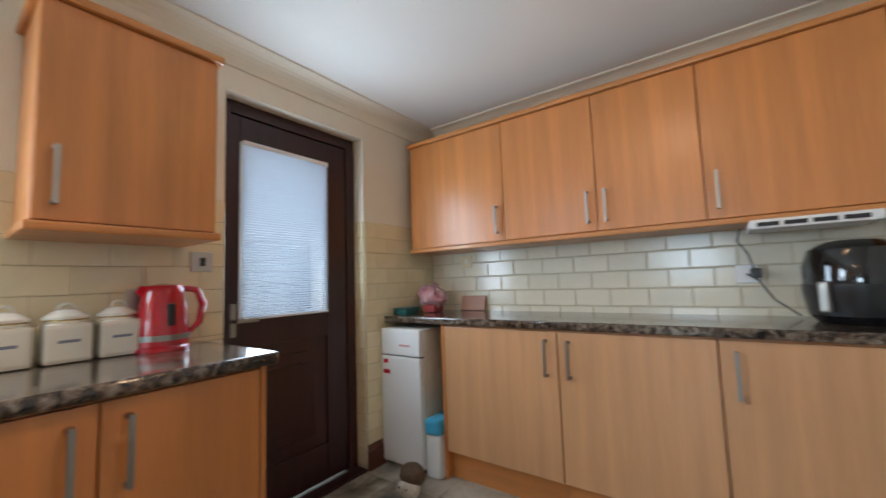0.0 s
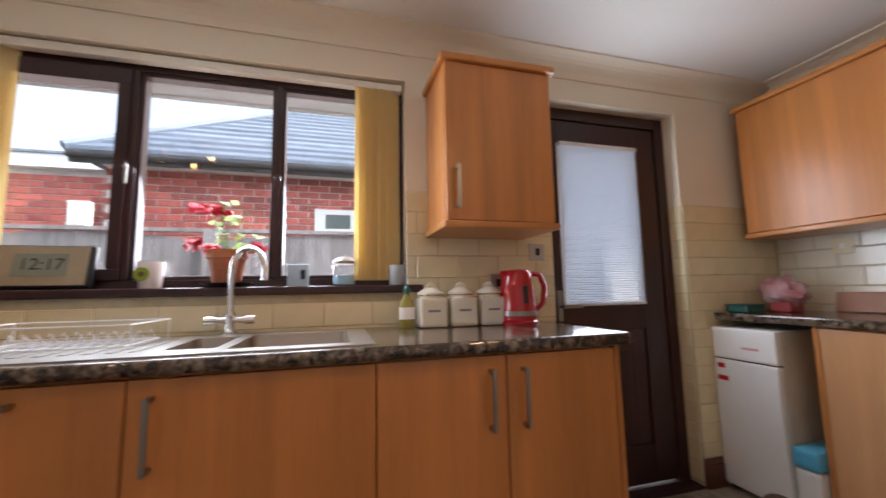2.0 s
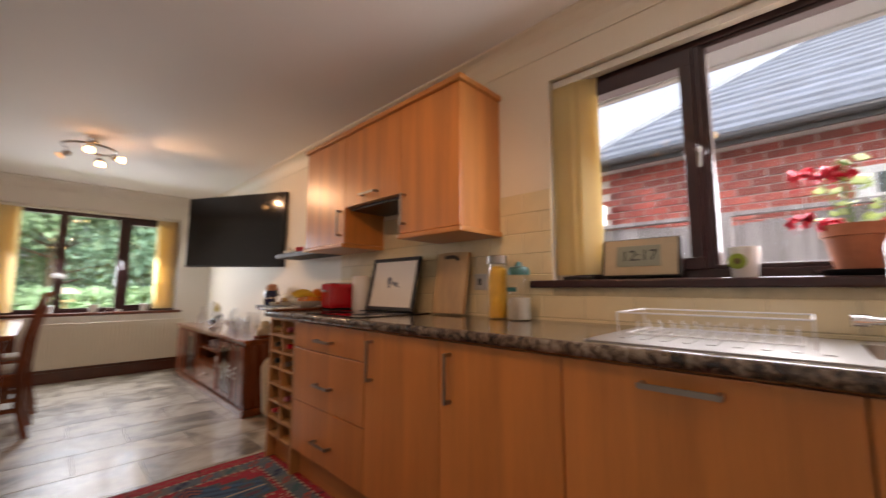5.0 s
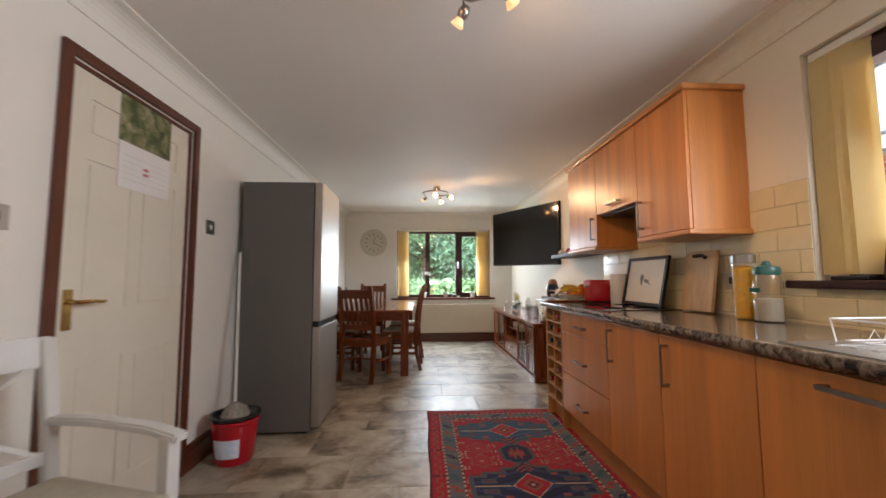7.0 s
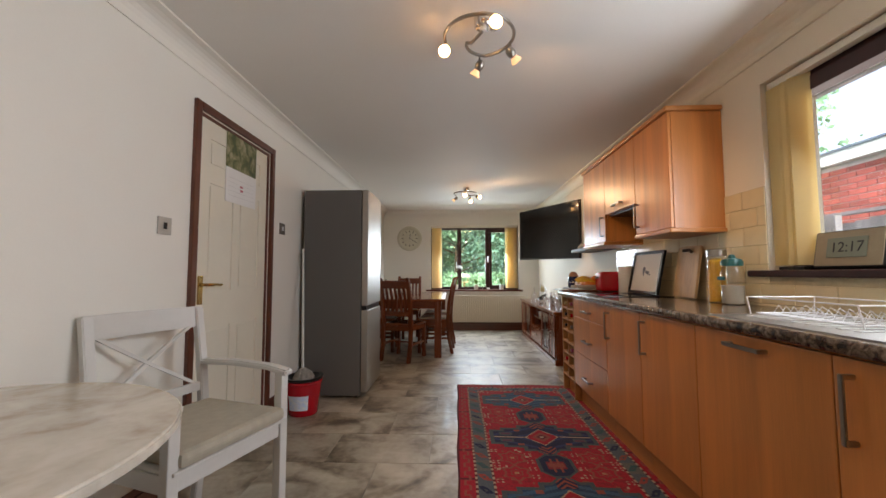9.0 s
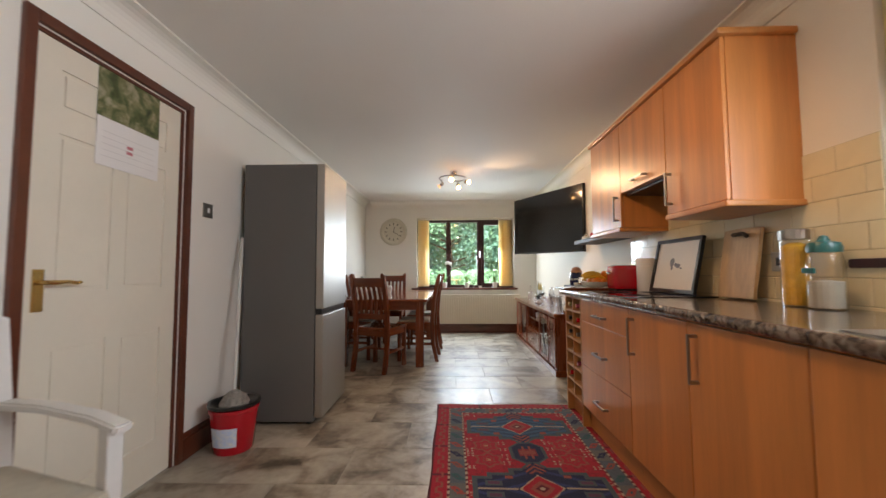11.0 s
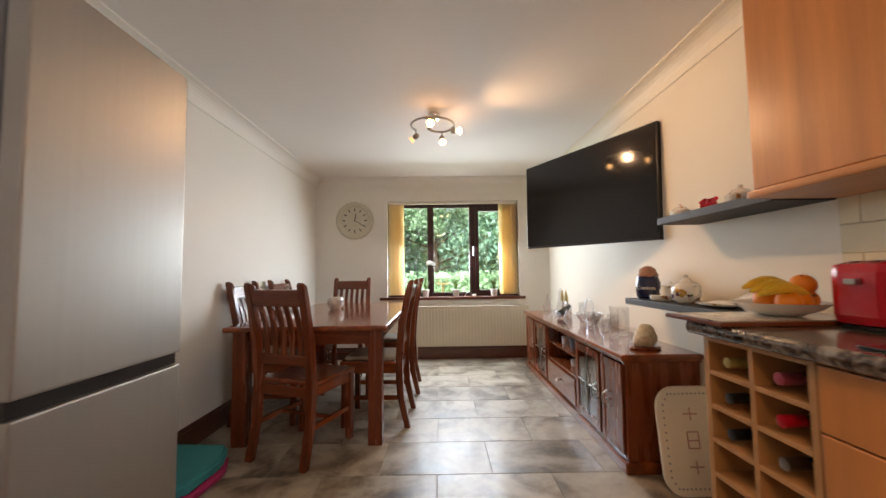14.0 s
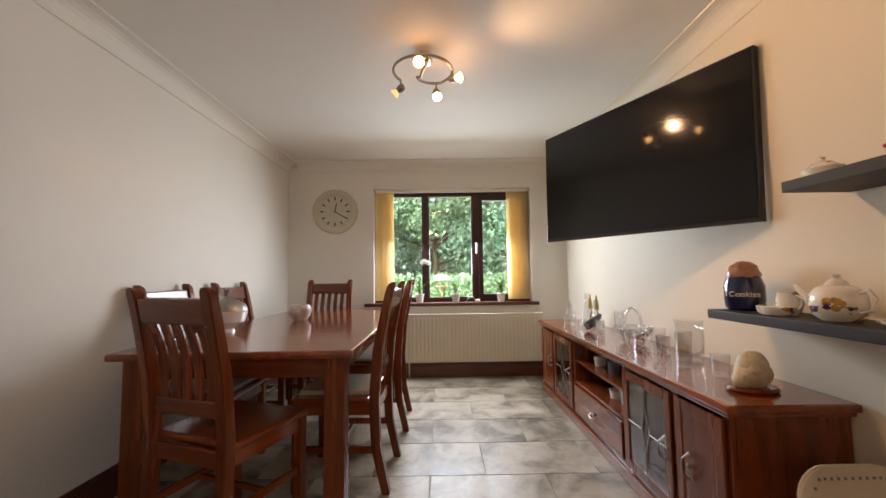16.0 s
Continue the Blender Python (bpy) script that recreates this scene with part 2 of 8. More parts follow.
M["dark"] = mat("dark_shade", (0.02, 0.018, 0.016), 0.6)
M["shelf"] = mat("black_brown_shelf", (0.012, 0.009, 0.008), 0.55, var=0.3, scale=8, stretch=(4, 1, 4))
M["white"] = mat("white_enamel", (0.78, 0.78, 0.76), 0.3, var=0.03, scale=3)
M["upvc"] = mat("white_frame", (0.8, 0.8, 0.8), 0.4, var=0.03)
M["door_cream"] = mat("cream_gloss_paint", (0.76, 0.70, 0.58), 0.33, var=0.04, scale=3, bump=0.06, bscale=40)
M["chair_white"] = mat("painted_white_wood", (0.62, 0.60, 0.56), 0.4, var=0.06, scale=5, bump=0.05, bscale=60)
M["ceramic"] = mat("cream_ceramic", (0.76, 0.72, 0.62), 0.15, var=0.04, coat=0.5)
M["china"] = mat("white_china", (0.80, 0.78, 0.74), 0.1, var=0.03, coat=0.5)
M["red"] = mat("red_gloss_plastic", (0.50, 0.010, 0.020), 0.14, var=0.08, coat=0.3)
M["navy"] = mat("navy_glaze", (0.008, 0.012, 0.06), 0.08, coat=0.6)
M["terracotta"] = mat("terracotta", (0.42, 0.13, 0.06), 0.75, var=0.25, scale=12, bump=0.15)
M["leaf"] = mat("leaf_green", (0.10, 0.20, 0.035), 0.5, var=0.4, scale=20, per=0.2)
M["leaf_lime"] = mat("lime_leaf", (0.26, 0.36, 0.07), 0.5, var=0.3, scale=20, per=0.25)
M["petal"] = mat("red_petal", (0.70, 0.010, 0.035), 0.5, var=0.3, scale=20)
M["petal_white"] = mat("white_petal", (0.85, 0.84, 0.8), 0.5, var=0.05)
M["seat_cream"] = mat("cream_cloth", (0.42, 0.37, 0.29), 0.9, var=0.1, scale=30, bump=0.3, bscale=400)
M["marble"] = stone_mat("pale_marble_top", [(0.36, (0.36, 0.29, 0.21)), (0.47, (0.54, 0.48, 0.39)), (0.6, (0.66, 0.61, 0.53))], 7, 0.22, big=2, coat=0.3)


def cloth_mat(name, base, through_):
    """Thin cloth or slat that also lets light through."""
    m = mat(name, base, 0.8, var=0.05, scale=12)
    nt = m.node_tree
    N, L = nt.nodes, nt.links
    tl, mx = N.new("ShaderNodeBsdfTranslucent"), N.new("ShaderNodeMixShader")
    tl.inputs[0].default_value = rgb(base)
    mx.inputs[0].default_value = through_
    L.new(N["Principled BSDF"].outputs[0], mx.inputs[1])
    L.new(tl.outputs[0], mx.inputs[2])
    L.new(mx.outputs[0], N["Material Output"].inputs[0])
    return m


M["blind"] = cloth_mat("cream_blind_cloth_thin", (0.91, 0.79, 0.48), 0.6)
M["blind_far"] = cloth_mat("pale_blind_cloth_thin", (0.95, 0.83, 0.60), 0.75)
M["blind_white"] = cloth_mat("white_slat", (0.80, 0.84, 0.88), 0.6)
M["plate"] = mat("steel_face_plate", (0.52, 0.50, 0.46), 0.35, metal=0.5, var=0.04)
M["paper"] = mat("white_paper", (0.80, 0.78, 0.75), 0.8, var=0.03)
M["grey_print"] = mat("grey_print", (0.20, 0.22, 0.27), 0.8)
M["pinewood"] = mat("chopping_board_wood", (0.50, 0.31, 0.15), 0.5, var=0.3, scale=4, stretch=(6, 6, 0.5))
M["rack_wood"] = mat("beech_rack", (0.48, 0.23, 0.085), 0.5, var=0.2, scale=4, stretch=(4, 4, 1))
M["brick"] = mat("red_brick", (0.50, 0.105, 0.085), 0.85, var=0.3, scale=6, bump=0.5, bscale=80, per=0.35)
M["mortar"] = mat("mortar", (0.70, 0.62, 0.60), 0.9, var=0.2, scale=15)
M["slate"] = mat("roof_slate", (0.15, 0.19, 0.25), 0.6, var=0.3, scale=5, per=0.2)
M["fence"] = mat("weathered_fence", (0.30, 0.28, 0.30), 0.85, var=0.35, scale=5, stretch=(5, 5, 0.5), per=0.2)
M["fascia"] = mat("dark_fascia", (0.03, 0.03, 0.035), 0.5)
M["grass"] = mat("grass", (0.10, 0.22, 0.03), 0.9, var=0.35, scale=3, bump=0.5, bscale=200)
M["paving"] = mat("paving", (0.28, 0.26, 0.24), 0.9, var=0.2, scale=4, bump=0.3)
M["foliage"] = mat("foliage", (0.15, 0.33, 0.24), 0.8, var=0.35, scale=1.2, per=0.3)
M["foliage2"] = mat("foliage_light", (0.24, 0.44, 0.26), 0.8, var=0.4, scale=1.5, per=0.3)
M["bark"] = mat("bark", (0.09, 0.065, 0.045), 0.95, var=0.4, scale=8, bump=0.5)
M["dark_pane"] = mat("dark_pane", (0.10, 0.13, 0.13), 0.15)
M["tv"].node_tree.nodes["Principled BSDF"].inputs["Specular IOR Level"].default_value = 0.28
M["beech"].node_tree.nodes["Principled BSDF"].inputs["Coat Roughness"].default_value = 0.28
M["glass"] = glass_mat("window_glass")
M["crystal"] = glass_mat("crystal", (1, 1, 1), 0.02, 0.985, 0.05, edge=3.2)
M["cut_crystal"] = glass_mat("cut_crystal", (1, 1, 1), 0.03, 0.98, 0.20, 48, 3.0)
M["orange"] = mat("orange_peel", (0.75, 0.22, 0.015), 0.45, var=0.15, bump=0.3, bscale=150)
M["banana"] = mat("banana_skin", (0.75, 0.48, 0.05), 0.45, var=0.2, scale=20)
M["pasta"] = mat("pasta", (0.70, 0.36, 0.03), 0.6, var=0.2, scale=40)
M["green_lid"] = mat("dark_teal_plastic", (0.01, 0.11, 0.10), 0.3)
M["teal"] = mat("teal_cloth", (0.01, 0.26, 0.27), 0.85, var=0.1, bump=0.2, bscale=200)
M["pink"] = mat("pink_cloth", (0.45, 0.03, 0.12), 0.85)
M["blue_plastic"] = mat("light_blue_plastic", (0.05, 0.42, 0.65), 0.35)
M["radiator"] = mat("radiator_enamel", (0.76, 0.70, 0.58), 0.35, var=0.03)
M["bulb"] = mat("lit_bulb", (1, 0.8, 0.5), 0.5, emit=(1.0, 0.60, 0.25), power=16)
M["bulb_dim"] = mat("frosted_bulb", (0.8, 0.6, 0.4), 0.4, emit=(1.0, 0.6, 0.3), power=0.6)


# ---- building helpers ----
WORLD = set()


def thing(name, loc=(0, 0, 0), rot=0.0, label="", category="", group="", world=False, kind=""):
    o = new(name)
    o.empty_display_size = 0.1
    o.location = loc
    o.rotation_euler = (0, 0, radians(rot))
    tagged(o, label, category, group, kind)
    if world:
        WORLD.add(o)
    return o


def part(name, bm, material, parent=None, label="", smooth=False):
    if parent is not None:
        top = parent
        off = Vector((0, 0, 0))
        while top is not None:
            if top.parent is None and top in WORLD:
                off = top.location.copy()
            top = top.parent
        if off.length:
            bmesh.ops.translate(bm, vec=-off, verts=bm.verts)
    me = bpy.data.meshes.new(name)
    bm.normal_update()
    bm.to_mesh(me)
    bm.free()
    if smooth:
        me.shade_smooth()
        me.set_sharp_from_angle(angle=radians(38))
    for m in (material if isinstance(material, (list, tuple)) else [material]):
        me.materials.append(m)
    o = new(name, me)
    if parent is not None:
        o.parent = parent
    if label:
        o["label"] = label
    return o


def structure(name, bm, material, label="", parent=None, smooth=False):
    o = part(name, bm, material, parent, smooth=smooth)
    return tagged(o, label, "", "", "structure")


def box(bm, x0, y0, z0, x1, y1, z1, bevel=0.0, mi=0):
    x0, x1 = sorted((x0, x1))
    y0, y1 = sorted((y0, y1))
    z0, z1 = sorted((z0, z1))
    r = bmesh.ops.create_cube(bm, size=1)
    vs = r["verts"]
    for v in vs:
        v.co = Vector(((x0 + x1) / 2 + v.co.x * (x1 - x0), (y0 + y1) / 2 + v.co.y * (y1 - y0), (z0 + z1) / 2 + v.co.z * (z1 - z0)))
    faces = {f for v in vs for f in v.link_faces}
    for f in faces:
        f.material_index = mi
    if bevel:
        edges = list({e for v in vs for e in v.link_edges})
        bmesh.ops.bevel(bm, geom=edges, offset=min(bevel, (x1 - x0) / 2.1, (y1 - y0) / 2.1, (z1 - z0) / 2.1), segments=2, affect="EDGES", profile=0.6)
    return bm


def B(*boxes, bevel=0.003):
    bm = bmesh.new()
    for b in boxes:
        box(bm, *b, bevel=bevel)
    return bm


def lathe(bm, profile, centre=(0, 0, 0), seg=24, mi=0, squash=(1, 1)):
    """profile: (radius, height) from bottom to top."""
    cx, cy, cz = centre
    rings = []
    for r, z in profile:
        if r < 1e-5:
            rings.append([bm.verts.new((cx, cy, cz + z))])
        else:
            rings.append([bm.verts.new((cx + r * squash[0] * math.cos(2 * math.pi * k / seg), cy + r * squash[1] * math.sin(2 * math.pi * k / seg), cz + z)) for k in range(seg)])
    for a, b in zip(rings, rings[1:]):
        for k in range(seg):
            j = (k + 1) % seg
            q = [a[k % len(a)], a[j % len(a)], b[j % len(b)], b[k % len(b)]]
            q = [v for n, v in enumerate(q) if v not in q[:n]]
            if len(q) > 2:
                bm.faces.new(q).material_index = mi
    for ring, flip in ((rings[0], True), (rings[-1], False)):
        if len(ring) > 2:
            f = bm.faces.new(ring[::-1] if flip else ring)
            f.material_index = mi
    return bm


def tube(bm, pts, r, seg=10, mi=0):
    pts = [Vector(p) for p in pts]
    rs = r if isinstance(r, (list, tuple)) else [r] * len(pts)
    rings = []
    ref = Vector((0, 0, 1))
    for i, p in enumerate(pts):
        d = (pts[min(i + 1, len(pts) - 1)] - pts[max(i - 1, 0)]).normalized()
        if abs(d.dot(ref)) > 0.95:
            ref = Vector((1, 0, 0)) if abs(d.x) < 0.9 else Vector((0, 1, 0))
        u = d.cross(ref).normalized()
        w = d.cross(u).normalized()
        ref = w if abs(w.dot(d)) < 0.5 else ref
        rings.append([bm.verts.new(p + rs[i] * (math.cos(2 * math.pi * k / seg) * u + math.sin(2 * math.pi * k / seg) * w)) for k in range(seg)])
    for a, b in zip(rings, rings[1:]):
        s = min(range(seg), key=lambda s: sum((a[k].co - b[(k + s) % seg].co).length for k in range(0, seg, 3)))
        for k in range(seg):
            bm.faces.new((a[k], a[(k + 1) % seg], b[(k + 1 + s) % seg], b[(k + s) % seg])).material_index = mi
    bm.faces.new(rings[0][::-1]).material_index = mi
    bm.faces.new(rings[-1]).material_index = mi
    bmesh.ops.recalc_face_normals(bm, faces=bm.faces)
    return bm


def ball(bm, c, r, seg=14, squash=(1, 1, 1)):
    g = bmesh.ops.create_uvsphere(bm, u_segments=seg, v_segments=seg // 2 + 2, radius=r)
    for v in g["verts"]:
        v.co = Vector((c[0] + v.co.x * squash[0], c[1] + v.co.y * squash[1], c[2] + v.co.z * squash[2]))
    return bm


def prism(bm, outline, z0, z1, mi=0):
    """A flat outline (x, y) drawn up from z0 to z1."""
    lo = [bm.verts.new((x, y, z0)) for x, y in outline]
    hi = [bm.verts.new((x, y, z1)) for x, y in outline]
    bm.faces.new(lo[::-1]).material_index = mi
    bm.faces.new(hi).material_index = mi
    n = len(lo)
    for k in range(n):
        bm.faces.new((lo[k], lo[(k + 1) % n], hi[(k + 1) % n], hi[k])).material_index = mi
    bmesh.ops.recalc_face_normals(bm, faces=bm.faces)
    return bm


def plate(bm, x0, x1, y0, y1, z0, z1, holes):
    """One flat board with rectangular holes (x0, x1, y0, y1)."""
    xs = sorted({x0, x1, *(h[0] for h in holes), *(h[1] for h in holes)})
    ys = sorted({y0, y1, *(h[2] for h in holes), *(h[3] for h in holes)})
    vs = {}

    def v(i, j):
        if (i, j) not in vs:
            vs[i, j] = bm.verts.new((xs[i], ys[j], z0))
        return vs[i, j]
    fs = []
    for i in range(len(xs) - 1):
        for j in range(len(ys) - 1):
            cx, cy = (xs[i] + xs[i + 1]) / 2, (ys[j] + ys[j + 1]) / 2
            if not any(h[0] < cx < h[1] and h[2] < cy < h[3] for h in holes):
                fs.append(bm.faces.new((v(i, j), v(i + 1, j), v(i + 1, j + 1), v(i, j + 1))))
    g = bmesh.ops.extrude_face_region(bm, geom=fs)
    bmesh.ops.translate(bm, vec=(0, 0, z1 - z0), verts=[e for e in g["geom"] if isinstance(e, bmesh.types.BMVert)])
    bmesh.ops.recalc_face_normals(bm, faces=bm.faces)
    return bm


def turned(bm, m):
    bmesh.ops.transform(bm, matrix=m, verts=bm.verts)
    return bm


def text_part(body, size, m, material, parent, name="lettering", depth=0.0006):
    cu = bpy.data.curves.new(name, "FONT")
    cu.body, cu.size, cu.extrude, cu.align_x, cu.align_y = body, size, depth, "CENTER", "CENTER"
    o = new(name, cu)
    bpy.context.view_layer.update()
    me = bpy.data.meshes.new_from_object(o.evaluated_get(bpy.context.evaluated_depsgraph_get()))
    bpy.data.objects.remove(o)
    me.materials.clear()
    me.materials.append(material)
    me.name = name
    r = new(name, me)
    r.parent = parent
    r.matrix_basis = m
    return r


# ---- the rooms ----
XL, YF, YB, ZC = -3.01, 6.92, -2.50, 2.31
T = 0.28
WIN = (-0.19, 1.51, 1.10, 2.07)
DOOR = (-1.79, -0.94, 0.0, 2.08)
FWIN = (-2.09, -0.39, 0.775, 2.02)
LDOOR = (1.53, 2.33, 0.0, 2.00)


def wall_with_holes(name, axis, at, out, a0, a1, holes, material, label):
    """A wall square to the axis, from at to out, cut by holes (a0, a1, z0, z1)."""
    bm = bmesh.new()
    cuts = sorted({a0, a1, *(h[0] for h in holes), *(h[1] for h in holes)})
    for lo, hi in zip(cuts, cuts[1:]):
        mid = (lo + hi) / 2
        spans, z = [], 0.0
        for h in sorted((h for h in holes if h[0] < mid < h[1]), key=lambda h: h[2]):
            if h[2] > z:
                spans.append((z, h[2]))
            z = h[3]
        spans.append((z, ZC + 0.02))
        for s0, s1 in spans:
            if axis == "x":
                box(bm, at, lo, s0, out, hi, s1)
            else:
                box(bm, lo, at, s0, hi, out, s1)
    bmesh.ops.remove_doubles(bm, verts=bm.verts, dist=1e-5)
    return structure(name, bm, material, label)


wall_with_holes("wall_east", "x", 0.0, T, YB - T, YF + T, [WIN, DOOR], M["wall"], "magnolia painted plaster wall with a window and the back door")
wall_with_holes("wall_west", "x", XL, XL - 0.12, YB - T, YF + T, [LDOOR], M["wall_white"], "off-white painted plaster wall with an inner door")
wall_with_holes("wall_north", "y", YF, YF + T, XL, 0.0, [FWIN], M["wall_white"], "off-white painted end wall with a window over a radiator")
wall_with_holes("wall_south", "y", YB, YB - T, XL, 0.0, [], M["wall"], "magnolia painted wall behind the long worktop")
structure("ceiling", B((XL - 0.12, YB - T, ZC + 0.02, T, YF + T, ZC + 0.14), (XL, YB, ZC, 0, YF, ZC + 0.02), bevel=0), M["ceiling"], "matt off-white painted ceiling")
bm = bmesh.new()
box(bm, XL - 0.12, YB - T, -0.12, T, YF + T, -0.004)
floor = structure("floor", bm, M["grout_f"], "floor of large grey-brown slate-look tiles")


def coving(name, pts_in, axis, at, sgn, a0, a1, material):
    """A plaster cove between wall and ceiling: flat lip, hollow curve, flat lip."""
    prof = [(0.0, -0.11), (0.008, -0.11), (0.010, -0.098)]
    for k in range(7):
        a = math.pi / 2 * k / 6
        prof.append((0.010 + 0.085 * (1 - math.cos(a)), -0.098 + 0.086 * math.sin(a)))
    prof += [(0.105, -0.010), (0.105, 0.0), (0.0, 0.0)]
    bm = bmesh.new()
    rings = []
    for a in (a0, a1):
        rings.append([bm.verts.new((at + sgn * p, a, ZC + z) if axis == "x" else (a, at + sgn * p, ZC + z)) for p, z in prof])
    n = len(prof)
    for k in range(n):
        bm.faces.new((rings[0][k], rings[0][(k + 1) % n], rings[1][(k + 1) % n], rings[1][k]))
    bmesh.ops.recalc_face_normals(bm, faces=bm.faces)
    return structure(name, bm, material, "cream plaster coving")


coving("trim_east", 0, "x", 0.0, -1, YB, YF, M["wall"])
coving("trim_west", 0, "x", XL, 1, YB, YF, M["wall_white"])
coving("trim_north", 0, "y", YF, -1, XL + 0.1, -0.1, M["wall_white"])
coving("trim_south", 0, "y", YB, 1, XL + 0.1, -0.1, M["wall"])


def skirting(name, x0, y0, x1, y1):
    bm = bmesh.new()
    box(bm, x0, y0, 0.0, x1, y1, 0.118, bevel=0.002)
    dx, dy = (x1 - x0), (y1 - y0)
    if abs(dx) < abs(dy):
        m = x0 if abs(x0) < 0.001 or abs(x0 - XL) < 0.001 else x1
        box(bm, m, y0, 0.118, m + (x0 + x1 - 2 * m) * 0.55, y1, 0.15, bevel=0.006)
    else:
        box(bm, x0, YF, 0.118, x1, YF - 0.011, 0.15, bevel=0.004)
    return structure(name, bm, M["skirt"], "dark red-brown stained skirting board")


skirting("baseboard_north", XL, YF, 0, YF - 0.02)
skirting("baseboard_west", XL, 2.385, XL + 0.02, YF - 0.02)
skirting("baseboard_west", XL, YB, XL + 0.02, 1.478)
skirting("baseboard_east", 0, 3.3, -0.02, YF - 0.02)
skirting("baseboard_east", 0, -1.93, -0.02, -1.79)


# ---- windows and doors ----
def slab(bm, cx, z0, z1, y, w, d, ang):
    c, s = math.cos(ang), math.sin(ang)
    pts = [(cx + sx * w / 2 * c - sy * d / 2 * s, y + sx * w / 2 * s + sy * d / 2 * c) for sx, sy in ((-1, -1), (1, -1), (1, 1), (-1, 1))]
    return prism(bm, pts, z0, z1)


def window(axis, at, a0, a1, z0, z1, bars, name):
    """A brown casement window set in an opening: outer frame, mullions, sashes, panes."""
    def bx(bm, p0, p1, q0, q1, s0, s1, bevel=0.004):
        if axis == "x":
            box(bm, at + p0, q0, s0, at + p1, q1, s1, bevel)
        else:
            box(bm, q0, at + p0, s0, q1, at + p1, s1, bevel)
    w = thing(name, (at, (a0 + a1) / 2, z0) if axis == "x" else ((a0 + a1) / 2, at, z0), label="dark brown framed three-light casement window", world=True, kind="structure")
    bm = bmesh.new()
    f, lo = 0.062, 0.036
    bx(bm, 0, 0.07, a0, a1, z1 - f, z1)
    bx(bm, 0, 0.07, a0, a1, z0, z0 + lo)
    bx(bm, 0, 0.07, a0, a0 + f, z0 + lo, z1 - f)
    bx(bm, 0, 0.07, a1 - f, a1, z0 + lo, z1 - f)
    part("window_frame", bm, M["mahog"], w)
    for c, wd in bars:
        bm = bmesh.new()
        bx(bm, -0.002, 0.072, c - wd / 2, c + wd / 2, z0 + lo, z1 - f)
        part("mullion", bm, M["mahog"], w)
    edges = [a0 + f] + [v for c, wd in sorted(bars) for v in (c - wd / 2, c + wd / 2)] + [a1 - f]
    for k in range(0, len(edges), 2):
        e0, e1 = edges[k], edges[k + 1]
        thick = k == len(edges) - 2
        sash = 0.045 if thick else 0.016
        head = 0.068 if thick else 0.016
        bm = bmesh.new()
        for q in ((e0, e1, z0 + lo, z0 + lo + sash), (e0, e1, z1 - f - head, z1 - f), (e0, e0 + sash, z0 + lo + sash, z1 - f - head), (e1 - sash, e1, z0 + lo + sash, z1 - f - head)):
            bx(bm, 0.008 if sash < 0.03 else -0.012, 0.06, q[0], q[1], q[2], q[3], 0.003)
        s = part("sash", bm, M["mahog"], w)
        bm = bmesh.new()
        bx(bm, 0.035, 0.041, e0 + sash - 0.004, e1 - sash + 0.004, z0 + lo + sash - 0.004, z1 - f - head + 0.004, 0)
        p = part("pane", bm, M["glass"], s)
        p.visible_shadow = False
    return w


win1 = window("x", 0.075, WIN[0] + 0.0, WIN[1], WIN[2], WIN[3], [(0.370, 0.026), (0.9195, 0.027)], "window_1")
win2 = window("y", YF + 0.10, FWIN[0], FWIN[1], FWIN[2], FWIN[3], [(-1.532, 0.05), (-0.975, 0.062)], "window_2")
part("window_handle", B((0.050, 0.922, 1.52, 0.060, 0.934, 1.60), (0.044, 0.919, 1.582, 0.052, 0.937, 1.594), bevel=0.003), M["nickel"], win1, "small dull metal window handle")
part("window_handle", B((-0.985, YF + 0.07, 1.30, -0.965, YF + 0.087, 1.42), bevel=0.004), M["upvc"], win2, "small white window handle")
s = structure("window_1_sill", B((-0.035, -0.262, 1.068, 0.148, 1.62, 1.102), bevel=0.008), M["mahog"], "dark brown glossy wooden window sill")
s = structure("window_2_sill", B((-2.183, YF - 0.045, 0.742, -0.325, YF + 0.17, 0.776), bevel=0.008), M["skirt"], "dark red-brown wooden window sill")
structure("window_2_reveal_lining", B((-2.084, YF + 0.0, FWIN[3] - 0.006, -0.396, YF + 0.098, FWIN[3] - 0.001), bevel=0), M["wall_white"], "white window reveal")


def blind(axis, at, a0, a1, ztop, zbot, bunches, label, cloth="blind"):
    b = thing("vertical_blind", (at, (a0 + a1) / 2, zbot) if axis == "x" else ((a0 + a1) / 2, at, zbot), label=label, category="window blind", world=True)
    if axis == "x":
        part("headrail", B((at - 0.018, a0, ztop - 0.034, at + 0.022, a1, ztop), bevel=0.003), M["ceramic"], b, "slim cream headrail")
    else:
        part("headrail", B((a0, at - 0.018, ztop - 0.034, a1, at + 0.022, ztop), bevel=0.003), M["ceramic"], b, "slim cream headrail")
    for lo, hi, n in bunches:
        for k in range(n):
            c = lo + (hi - lo) * (k + 0.5) / n
            bm = bmesh.new()
            tilt = radians(62 + 5 * math.sin(k * 2.3))
            if axis == "x":
                slab(bm, at, zbot, ztop - 0.035, c, 0.085, 0.0018, -tilt if k % 2 else -tilt + 0.1)
            else:
                slab(bm, c, zbot, ztop - 0.035, at, 0.085, 0.0018, radians(30) + 0.1 * (k % 2))
            part("slat", bm, M[cloth], b)
    return b


